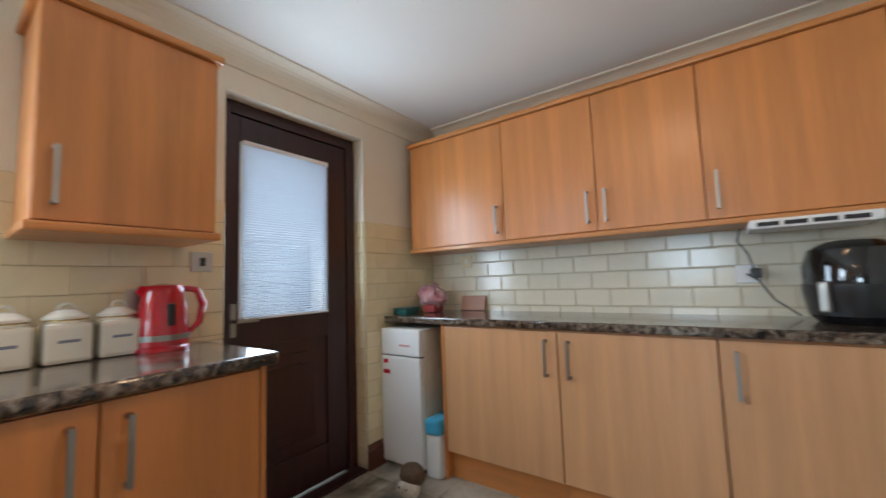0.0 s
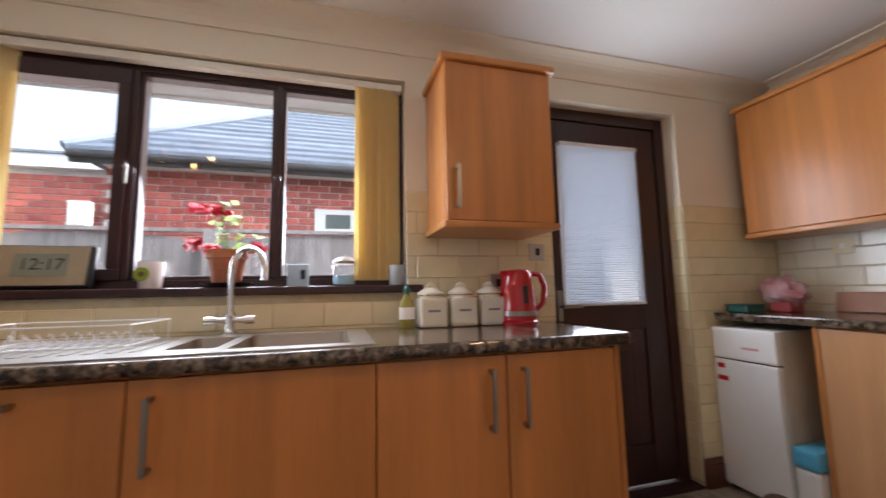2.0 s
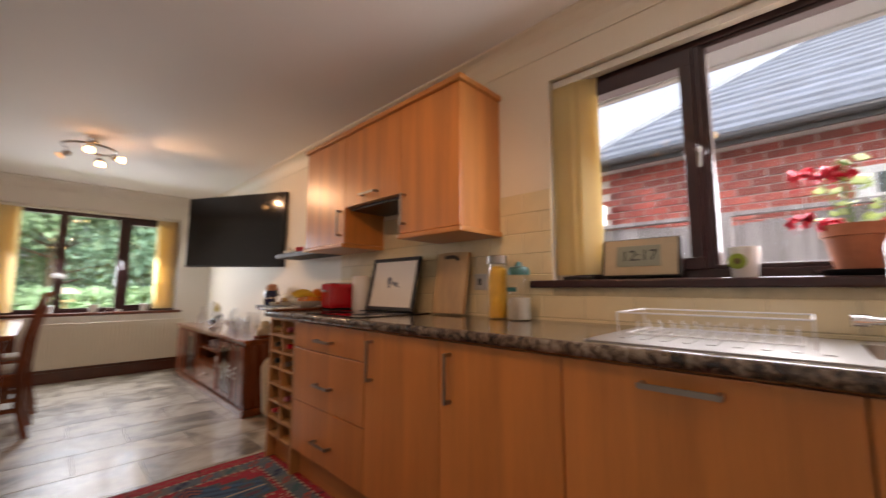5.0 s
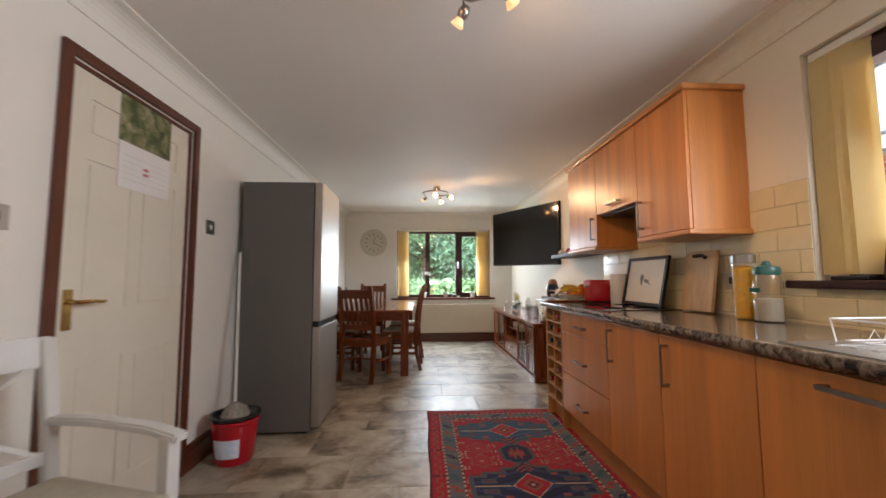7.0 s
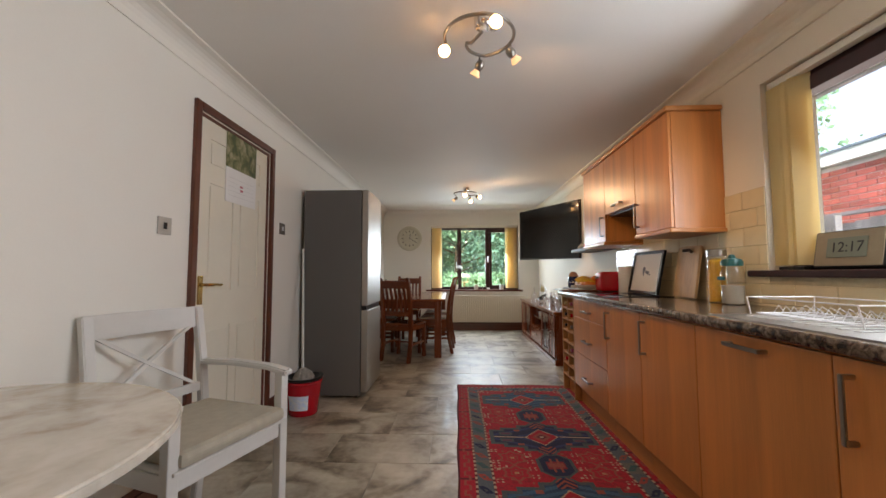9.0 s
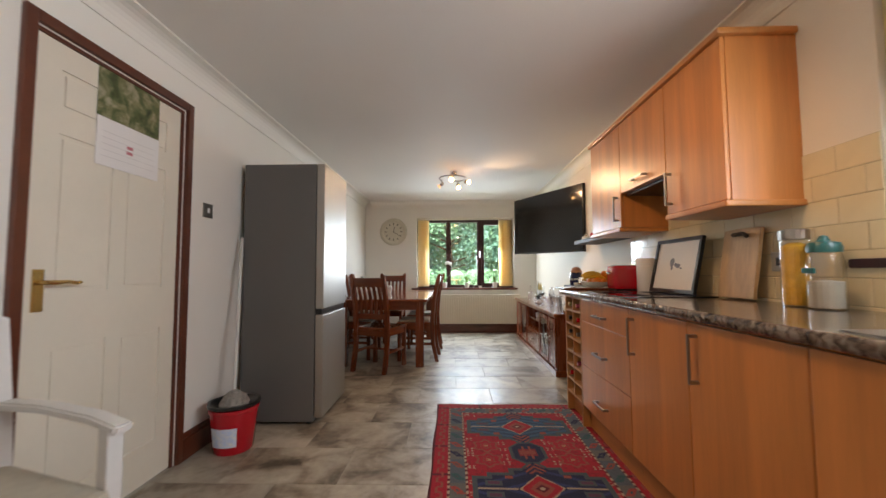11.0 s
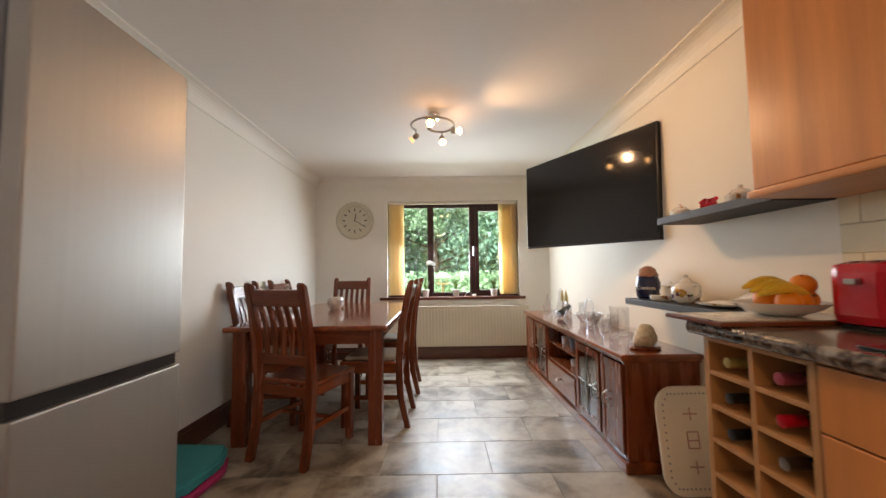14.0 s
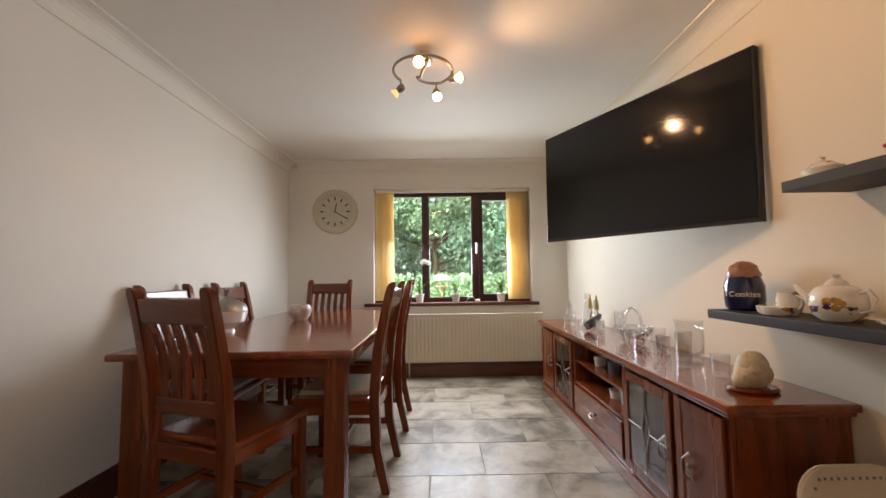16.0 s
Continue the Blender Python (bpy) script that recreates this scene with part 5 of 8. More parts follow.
pj = thing("storage_jar", (-0.10, 1.755, 0.911), label="tall square glass jar full of yellow spaghetti", category="jar", world=True)
part("jar", lathe(bmesh.new(), [(0.046, 0), (0.048, 0.01), (0.048, 0.26), (0.046, 0.262)], (-0.10, 1.755, 0.911), 20), M["crystal"], pj, smooth=True)
part("contents", lathe(bmesh.new(), [(0.040, 0.004), (0.042, 0.01), (0.042, 0.235), (0.02, 0.25), (0, 0.25)], (-0.10, 1.755, 0.911), 16), M["pasta"], pj)
part("lid", lathe(bmesh.new(), [(0.050, 0), (0.050, 0.035), (0.046, 0.04), (0, 0.04)], (-0.10, 1.755, 1.1735), 20), M["nickel"], pj)
p2 = thing("storage_jar", (-0.10, 1.635, 0.911), label="round glass jar of sugar with a dark green lid and clip", category="jar", world=True)
part("jar", lathe(bmesh.new(), [(0.050, 0), (0.056, 0.01), (0.056, 0.17), (0.046, 0.20), (0.044, 0.205)], (-0.10, 1.635, 0.911), 22), M["crystal"], p2, smooth=True)
part("contents", lathe(bmesh.new(), [(0.050, 0.005), (0.050, 0.10), (0, 0.105)], (-0.10, 1.635, 0.911), 20), M["seat_cream"], p2)
part("lid", lathe(bmesh.new(), [(0.050, 0), (0.052, 0.02), (0.045, 0.035), (0.02, 0.042), (0.012, 0.06), (0, 0.065)], (-0.10, 1.635, 1.1165), 22), M["green_lid"], p2, smooth=True)
part("clip", B((-0.165, 1.61, 1.04, -0.156, 1.66, 1.06), bevel=0.003), M["green_lid"], p2)

pf = thing("picture_frame", (-0.10, 2.60, 0.916), label="black framed print leaning on the tiles behind the hob", category="picture", world=True)
pm = Matrix.Translation((-0.135, 2.325, 0.9165)) @ Matrix.Rotation(radians(12), 4, "Y") @ Matrix(((0, 0, -1, 0), (1, 0, 0, 0), (0, 1, 0, 0), (0, 0, 0, 1)))
PW, PH = 0.46, 0.335
bm = bmesh.new()
for q in ((0, PW, 0, 0.022), (0, PW, PH - 0.022, PH), (0, 0.022, 0.022, PH - 0.022), (PW - 0.022, PW, 0.022, PH - 0.022)):
    box(bm, q[0], q[2], 0, q[1], q[3], 0.02, 0.002)
part("frame", turned(bm, pm), M["black"], pf)
part("print", turned(B((0.022, 0.022, 0.004, PW - 0.022, PH - 0.022, 0.010), bevel=0), pm), M["paper"], pf, "off-white printed sheet")
bm = bmesh.new()
for cx, cy, rx, ry in ((0.20, 0.165, 0.022, 0.014), (0.225, 0.172, 0.014, 0.012), (0.265, 0.185, 0.022, 0.030), (0.262, 0.150, 0.012, 0.010), (0.17, 0.150, 0.012, 0.005)):
    o2 = [(cx + rx * math.cos(a) * (1 + 0.15 * math.sin(3 * a)), cy + ry * math.sin(a)) for a in [2 * math.pi * k / 14 for k in range(14)]]
    prism(bm, o2, 0.0101, 0.0106 + 0.0001 * cx)
part("drawing", turned(bm, pm), M["grey_print"], pf, "small grey drawing")

ts = thing("toaster", (-0.21, 3.06, 0.911), label="glossy red two-slot toaster", category="toaster", world=True)
part("body", B((-0.315, 2.945, 0.918, -0.075, 3.095, 1.09), bevel=0.028), M["red"], ts)
part("base", B((-0.30, 2.96, 0.911, -0.09, 3.08, 0.919), bevel=0.002), M["black"], ts)
part("slot", B((-0.29, 2.985, 1.088, -0.11, 3.005, 1.092), bevel=0.0), M["black"], ts)
part("slot", B((-0.29, 3.035, 1.088, -0.11, 3.055, 1.092), bevel=0.0), M["black"], ts)
part("lever", B((-0.335, 3.005, 1.03, -0.314, 3.035, 1.045), bevel=0.003), M["nickel"], ts)
part("dial", turned(lathe(bmesh.new(), [(0.012, 0), (0.012, 0.008), (0, 0.009)], (0, 0, 0), 14), Matrix.Translation((-0.12, 2.946, 0.96)) @ Matrix.Rotation(radians(90), 4, "X")), M["nickel"], ts)
kr = thing("kitchen_roll", (-0.125, 2.875, 0.911), label="standing roll of white kitchen paper", category="kitchen roll", world=True)
part("paper_roll", lathe(bmesh.new(), [(0.02, 0.0), (0.058, 0.0), (0.060, 0.004), (0.060, 0.222), (0.058, 0.226), (0.02, 0.226)], (-0.125, 2.875, 0.911), 26), M["paper"], kr, smooth=True)
part("core", lathe(bmesh.new(), [(0.019, 0.001), (0.019, 0.227)], (-0.125, 2.875, 0.911), 16), M["pinewood"], kr)
sl = thing("serving_board", (-0.40, 3.24, 0.911), label="pale stone serving board with a dark wooden edge", category="board", world=True)
part("board", B((-0.622, 3.10, 0.9105, -0.14, 3.365, 0.924), bevel=0.004), M["jarrah_x"], sl)
part("stone_face", B((-0.606, 3.116, 0.9242, -0.156, 3.349, 0.9262), bevel=0.001), M["marble"], sl)
fb = thing("fruit_bowl", (-0.33, 3.235, 0.927), label="shallow white bowl of oranges and bananas", category="fruit bowl", world=True)
part("bowl", lathe(bmesh.new(), [(0.05, 0), (0.06, 0.004), (0.10, 0.02), (0.128, 0.042), (0.124, 0.042), (0.095, 0.024), (0.0, 0.012)], (-0.33, 3.235, 0.927), 30), M["china"], fb, smooth=True)
rg = random.Random(4)
for k, (x, y, z) in enumerate(((-0.30, 3.20, 0.974), (-0.25, 3.23, 0.974), (-0.35, 3.18, 0.972), (-0.30, 3.27, 0.975), (-0.27, 3.215, 1.022), (-0.36, 3.25, 0.975))):
    o = thing("orange", (x, y, z - 0.034), label="ripe orange in the fruit bowl", category="orange", group="oranges in the bowl", world=True)
    part("peel", ball(bmesh.new(), (x, y, z), 0.035, 14, (1, 1, 0.94)), M["orange"], o, smooth=True)
    part("navel", ball(bmesh.new(), (x - 0.015, y - 0.012, z + 0.0285), 0.003, 6), M["bark"], o)
for k in range(3):
    o = thing("banana", (-0.40, 3.19 + 0.03 * k, 0.972), label="yellow banana lying over the rim of the bowl", category="banana", group="bananas in the bowl", world=True)
    pts = [(-0.455 + 0.035 * j, 3.165 + 0.028 * k + 0.004 * j, 0.985 + 0.030 * math.sin(math.pi * (j + 0.6) / 6) + 0.010 * k) for j in range(6)]
    part("skin", tube(bmesh.new(), pts, [0.005, 0.014, 0.017, 0.017, 0.014, 0.006], 8), M["banana"], o, smooth=True)
    part("stalk", tube(bmesh.new(), [pts[-1], (pts[-1][0] + 0.018, pts[-1][1], pts[-1][2] - 0.002)], 0.004, 6), M["bark"], o)


# bottles in the wine rack
def wine_bottle(y, z, cap, label):
    o = thing("wine_bottle", (FX + 0.12, y, z - 0.035), label=label, category="wine bottle", group="bottles in the wine rack", world=True)
    prof = [(0.014, 0.0), (0.014, 0.07), (0.036, 0.12), (0.037, 0.28), (0.03, 0.29), (0, 0.285)]
    m = Matrix.Translation((FX + 0.004, y, z)) @ Matrix.Rotation(radians(90), 4, "Y")
    part("bottle", turned(lathe(bmesh.new(), prof, seg=14), m), M["bottle_glass"], o, smooth=True)
    part("capsule", turned(lathe(bmesh.new(), [(0.0, -0.006), (0.0155, -0.004), (0.0155, 0.05), (0.0145, 0.052)], seg=14), m), cap, o)


M["bottle_glass"] = mat("dark_bottle_glass", (0.012, 0.02, 0.012), 0.06, coat=0.6)
M["pink_foil"] = mat("pink_foil", (0.45, 0.09, 0.13), 0.3, metal=0.5)
M["gold_foil"] = mat("gold_foil", (0.5, 0.38, 0.14), 0.3, metal=0.6)
sz = (0.878 - 0.152 - 0.014) / 7
for col, row, cap, lab in ((0, 6, "gold_foil", "gold-capped wine bottle lying in the rack"), (0, 5, "black", "black-capped wine bottle lying in the rack"), (0, 4, "black", "black-capped wine bottle lying in the rack"), (1, 6, "pink_foil", "pink-capped wine bottle lying in the rack"),
                           (1, 5, "red", "red-capped wine bottle lying in the rack"), (1, 4, "nickel", "silver-capped wine bottle lying in the rack"), (1, 2, "pink_foil", "pink-capped wine bottle lying in the rack"), (0, 1, "red", "red-capped wine bottle lying in the rack")):
    y = 3.139 if col == 0 else 2.971
    wine_bottle(y, 0.152 + row * sz + 0.013 + 0.0375, M[cap], lab)

# window sill things
WZ = 1.1025
wc = thing("weather_clock", (0.03, 1.15, WZ), label="silver and gold digital clock with a grey display", category="clock", world=True)
M["champagne"] = mat("champagne_plastic", (0.42, 0.33, 0.22), 0.35, metal=0.5)
cm = Matrix.Translation((0.045, 1.15, WZ)) @ Matrix.Rotation(radians(10), 4, "Y")
part("case", turned(B((-0.03, -0.15, 0.002, 0.005, 0.15, 0.165), bevel=0.012), cm), M["black"], wc)
part("face_plate", turned(B((-0.034, -0.137, 0.010, -0.0302, 0.137, 0.158), bevel=0.004), cm), M["champagne"], wc)
part("display", turned(B((-0.0365, -0.080, 0.045, -0.0342, 0.085, 0.130), bevel=0.001), cm), mat("lcd", (0.22, 0.23, 0.17), 0.3), wc, "grey-green liquid crystal display")
text_part("12:17", 0.062, cm @ Matrix.Translation((-0.0367, 0.0, 0.087)) @ Matrix(((0, 0, -1, 0), (-1, 0, 0, 0), (0, 1, 0, 0), (0, 0, 0, 1))), M["black"], wc)
wc.children[-1].matrix_basis = Matrix.Translation(-wc.location) @ wc.children[-1].matrix_basis
part("stand", turned(B((0.004, -0.05, 0.0, 0.03, 0.05, 0.05), bevel=0.004), cm), M["black"], wc)

mg = thing("mug", (0.06, 0.82, WZ), label="white mug printed with a green kiwi slice", category="mug", world=True)
part("cup", lathe(bmesh.new(), [(0.036, 0), (0.038, 0.004), (0.046, 0.105), (0.043, 0.105), (0.035, 0.008), (0, 0.008)], (0.06, 0.82, WZ), 24), M["china"], mg, smooth=True)
bm = turned(lathe(bmesh.new(), [(0.027, 0), (0.027, 0.002), (0.0, 0.002)], seg=20), Matrix.Translation((0.0165, 0.835, WZ + 0.055)) @ Matrix.Rotation(radians(-87), 4, "Y"))
part("printed_slice", bm, mat("kiwi_green", (0.22, 0.30, 0.03), 0.4), mg)
bm = turned(lathe(bmesh.new(), [(0.011, 0), (0.011, 0.0028), (0.0, 0.0028)], seg=16), Matrix.Translation((0.0165, 0.835, WZ + 0.055)) @ Matrix.Rotation(radians(-87), 4, "Y"))
part("slice_core", bm, mat("kiwi_core", (0.10, 0.06, 0.02), 0.5), mg)

pp = thing("potted_plant", (0.055, 0.55, WZ), label="leggy geranium with red flowers in a terracotta pot", category="potted plant", world=True)
part("saucer", lathe(bmesh.new(), [(0.07, 0), (0.095, 0.018), (0.092, 0.018), (0.07, 0.006), (0, 0.006)], (0.055, 0.55, WZ), 24), M["black"], pp)
part("pot", lathe(bmesh.new(), [(0.050, 0.007), (0.070, 0.115), (0.078, 0.118), (0.080, 0.152), (0.072, 0.152), (0.068, 0.13), (0, 0.13)], (0.055, 0.55, WZ), 26), M["terracotta"], pp, smooth=True)
rg = random.Random(11)
bm, tips = bmesh.new(), []
for k in range(13):
    a, l, h = rg.uniform(0, 6.28), rg.uniform(0.02, 0.13), rg.uniform(0.05, 0.24)
    p0 = Vector((0.055, 0.55, WZ + 0.13))
    tip = p0 + Vector((0.035 * math.cos(a), l * math.sin(a) - 0.005, h))
    tube(bm, [p0, (p0 + tip) / 2 + Vector((0, 0.01, 0.01)), tip], 0.0018, 5)
    tips.append(tip)
part("stem", bm, M["leaf"], pp)


def leaf_quad(bm, c, n, s, rg):
    n = n.normalized()
    u = n.cross(Vector((rg.uniform(-1, 1), rg.uniform(-1, 1), rg.uniform(-1, 1)))).normalized()
    w = n.cross(u)
    pts = [c + u * s * math.cos(a) * (1.0 if k % 2 else 0.82) + w * s * math.sin(a) * (1.0 if k % 2 else 0.82) + n * s * 0.15 * (k % 2) for k, a in enumerate([math.pi / 4 * j for j in range(8)])]
    bm.faces.new([bm.verts.new(p) for p in pts])


for k in range(34):
    t0 = rg.choice(tips)
    bm = bmesh.new()
    c = t0 + Vector((rg.uniform(-0.03, 0.03), rg.uniform(-0.045, 0.045), rg.uniform(-0.08, 0.01)))
    c.x = min(c.x, 0.055 + 0.02)
    leaf_quad(bm, c, Vector((-0.6 + rg.uniform(-0.4, 0.4), rg.uniform(-0.6, 0.6), 0.7)), rg.uniform(0.013, 0.023), rg)
    part("leaf", bm, M["leaf_lime"], pp)
for (y, z, n) in ((0.655, WZ + 0.325, 9), (0.60, WZ + 0.315, 8), (0.56, WZ + 0.30, 3), (0.665, WZ + 0.175, 8), (0.60, WZ + 0.15, 9), (0.43, WZ + 0.165, 9), (0.465, WZ + 0.15, 5)):
    bm = bmesh.new()
    for k in range(n * 3):
        leaf_quad(bm, Vector((0.03 + rg.uniform(-0.014, 0.014), y + rg.uniform(-0.028, 0.028), z + rg.uniform(-0.018, 0.018))), Vector((rg.uniform(-1, 0), rg.uniform(-1, 1), rg.uniform(-0.5, 1))), rg.uniform(0.009, 0.017), rg)
    part("flower", bm, M["petal"], pp)
pk = thing("packet", (0.06, 0.27, WZ), label="small white and blue boxed packet", category="packet", world=True)
part("box", B((0.03, 0.23, WZ, 0.08, 0.315, WZ + 0.095), bevel=0.006), mat("pale_blue_card", (0.42, 0.60, 0.75), 0.6), pk)
part("label_bar", B((0.0285, 0.242, WZ + 0.03, 0.0298, 0.262, WZ + 0.07), bevel=0), M["navy"], pk)
gj = thing("glass_jar", (0.055, 0.08, WZ), label="clear glass jar with a silver domed lid", category="jar", world=True)
part("jar", lathe(bmesh.new(), [(0.05, 0), (0.053, 0.006), (0.053, 0.085), (0.046, 0.095)], (0.055, 0.08, WZ), 24), M["crystal"], gj, smooth=True)
part("contents", lathe(bmesh.new(), [(0.046, 0.006), (0.048, 0.045), (0, 0.05)], (0.055, 0.08, WZ), 20), mat("blue_tablets", (0.35, 0.6, 0.75), 0.5), gj)
part("lid", lathe(bmesh.new(), [(0.049, 0), (0.050, 0.012), (0.03, 0.03), (0.008, 0.034), (0.010, 0.042), (0, 0.046)], (0.055, 0.08, WZ + 0.096), 24), M["nickel"], gj, smooth=True)
wp = thing("small_pot", (0.03, -0.155, WZ), label="small white ceramic pot", category="pot", world=True)
part("pot", lathe(bmesh.new(), [(0.036, 0), (0.039, 0.004), (0.040, 0.09), (0.036, 0.09), (0.034, 0.01), (0, 0.01)], (0.03, -0.155, WZ), 22), mat("pale_grey_glaze", (0.55, 0.62, 0.68), 0.25), wp, smooth=True)
rm = thing("remote_control", (0.04, 1.40, WZ), label="slim black remote control", category="remote control", world=True)
part("case", B((0.01, 1.335, WZ, 0.05, 1.47, WZ + 0.016), bevel=0.005), M["black"], rm)
part("buttons", B((0.02, 1.35, WZ + 0.0155, 0.04, 1.45, WZ + 0.018), bevel=0.0), M["grey_print"], rm)
cs = thing("card_stand", (0.02, 1.535, WZ), label="small folded white card", category="card", world=True)
part("card", turned(B((-0.002, -0.035, 0, 0.0, 0.035, 0.06), bevel=0), Matrix.Translation((0.04, 1.465, WZ)) @ Matrix.Rotation(radians(20), 4, "Y")), M["paper"], cs)
cs.location = (0.04, 1.465, WZ)
for o in cs.children:
    o.location = Vector((0.02 - 0.04, 1.535 - 1.465, 0))

# ---- back wall things ----
sf = thing("small_freezer", (-0.17, -2.2, 0), label="narrow white under-counter freezer with red and white stickers", category="freezer", world=True)
# body colour is darker and creamier than the white door and panel
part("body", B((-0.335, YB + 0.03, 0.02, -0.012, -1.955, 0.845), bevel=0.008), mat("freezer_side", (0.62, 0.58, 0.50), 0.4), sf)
part("door", B((-0.335, -1.953, 0.03, -0.012, -1.91, 0.675), bevel=0.010), M["white"], sf)
part("top_panel", B((-0.335, -1.953, 0.682, -0.012, -1.912, 0.845), bevel=0.010), M["white"], sf, "white control panel")
part("top_panel_recess", B((-0.33, -1.954, 0.675, -0.017, -1.93, 0.683), bevel=0), M["dark"], sf)
part("sticker", B((-0.075, -1.9096, 0.63, -0.035, -1.9088, 0.655), (-0.09, -1.9096, 0.565, -0.03, -1.9088, 0.59), bevel=0), M["red"], sf, "red paper sticker")
part("sticker", B((-0.255, -1.9116, 0.74, -0.17, -1.9110, 0.752), bevel=0), mat("sticker_pink", (0.6, 0.3, 0.3), 0.6), sf)
part("foot", B((-0.32, -1.98, 0, -0.28, -1.95, 0.02), bevel=0.002), M["black"], sf)
part("foot", B((-0.06, -1.98, 0, -0.02, -1.95, 0.02), bevel=0.002), M["black"], sf)
bn = thing("pedal_bin", (-0.40, -1.97, 0), label="small white bin with a pale blue lid", category="bin", world=True)
part("bucket", B((-0.445, -2.12, 0.0, -0.345, -1.93, 0.24), bevel=0.015), M["white"], bn)
part("lid", B((-0.448, -2.125, 0.24, -0.342, -1.925, 0.33), bevel=0.018), M["blue_plastic"], bn)
hg = thing("boot_brush", (-0.42, -1.72, 0), label="hedgehog-shaped brown and white boot brush on the floor", category="boot brush", world=True)
part("brush", ball(bmesh.new(), (-0.41, -1.73, 0.11), 0.075, 16, (1, 0.85, 0.8)), mat("bristle", (0.11, 0.065, 0.04), 0.95, var=0.5, scale=60, bump=1.0, bscale=300), hg, smooth=True)
part("stand", ball(bmesh.new(), (-0.41, -1.70, 0.055), 0.065, 16, (1, 0.8, 0.84)), mat("pale_bristle", (0.55, 0.5, 0.42), 0.9, var=0.3, scale=40, bump=0.6), hg, smooth=True)
for x in (-0.435, -0.385):
    part("eye", ball(bmesh.new(), (x, -1.652, 0.072), 0.006, 8), M["black"], hg)

pb = thing("carrier_bag", (-0.16, -2.28, 0.911), label="knotted clear carrier bag with pink print on the worktop", category="bag", world=True)
bm = ball(bmesh.new(), (0, 0, 0), 1.0, 26)
for v in bm.verts:
    n = noise.noise(v.co * 2.2) * 0.30 + noise.noise(v.co * 5.5) * 0.12
    v.co = v.co * (1 + n)
    v.co = Vector((-0.16 + v.co.x * 0.105, -2.28 + v.co.y * 0.09, 1.02 + max(-1.0, v.co.z) * 0.085))
M["bag"] = mat("thin_plastic_bag", (0.72, 0.56, 0.56), 0.25, trans=0.35, var=0.2, scale=9, second=(0.55, 0.16, 0.18))
part("bag", bm, M["bag"], pb, smooth=True)
part("contents", B((-0.22, -2.33, 0.912, -0.12, -2.22, 0.965), bevel=0.01), mat("red_packet", (0.38, 0.05, 0.05), 0.6), pb)
tb2 = thing("lunch_box", (-0.075, -2.10, 0.911), label="dark green plastic tub on the worktop", category="tub", world=True)
part("tub", B((-0.13, -2.17, 0.911, -0.02, -2.03, 0.945), bevel=0.01), M["green_lid"], tb2)
part("lid", B((-0.134, -2.174, 0.945, -0.016, -2.026, 0.955), bevel=0.003), M["green_lid"], tb2)
tr = thing("tray", (-0.40, -2.42, 0.911), label="pinkish wooden tray standing against the tiles", category="tray", world=True)
part("board", turned(B((-0.10, -0.008, 0, 0.10, 0.008, 0.105), bevel=0.004), Matrix.Translation((-0.385, -2.455, 0.912)) @ Matrix.Rotation(radians(14), 4, "X")), mat("pink_wood", (0.42, 0.20, 0.13), 0.5), tr)
af = thing("air_fryer", (-2.27, -2.24, 0.911), label="large glossy black air fryer with a silver handle", category="air fryer", world=True)
bm = lathe(bmesh.new(), [(0.125, 0.0), (0.142, 0.02), (0.158, 0.12), (0.158, 0.22), (0.135, 0.285), (0.08, 0.315), (0, 0.322)], (-2.255, -2.27, 0.913), 30)
part("body", bm, M["black_gloss"], af, smooth=True)
part("drawer", turned(lathe(bmesh.new(), [(0.148, 0.03), (0.1625, 0.12), (0.1625, 0.15)], (0, 0, 0), 30), Matrix.Translation((-2.255, -2.267, 0.913))), M["black"], af, smooth=True)
part("handle", turned(B((-0.018, 0.13, 0.03, 0.018, 0.185, 0.15), bevel=0.010), Matrix.Translation((-2.255, -2.27, 0.925)) @ Matrix.Rotation(radians(-42), 4, "Z")), M["nickel"], af, "satin silver drawer handle")
part("dial", ball(bmesh.new(), (-2.215, -2.145, 1.165), 0.02, 12, (1, 0.6, 1)), M["nickel"], af)
cbl = thing("power_cable", (-2.0, -2.46, 1.1), label="black power cable and plug hanging on the tiles", category="cable", world=True)
part("cable", tube(bmesh.new(), [(-1.93, YB + 0.035, 1.12), (-1.97, -2.44, 1.09), (-2.02, -2.43, 1.0), (-2.10, -2.40, 0.93)], 0.004, 6), M["black"], cbl)
part("cable", tube(bmesh.new(), [(-1.92, YB + 0.03, 1.34), (-1.905, YB + 0.03, 1.28), (-1.94, YB + 0.03, 1.22), (-1.96, YB + 0.03, 1.14)], 0.004, 6), M["black"], cbl)
part("plug", B((-1.985, YB + 0.02, 1.10, -1.945, YB + 0.06, 1.145), bevel=0.006), M["black"], cbl)
# white slotted unit under the wall cabinets, purpose unknown
uh = thing("can_opener_rail", (-2.14, -2.27, 1.30), label="slim white slotted under-cabinet unit", category="under-cabinet unit", world=True)
part("case", B((-2.33, -2.40, 1.305, -1.94, -2.16, 1.345), bevel=0.010), M["white"], uh)
for k in range(4):
    part("grille_slot", B((-2.29 + k * 0.085, -2.1605, 1.315, -2.22 + k * 0.085, -2.158, 1.332), bevel=0), M["dark"], uh)


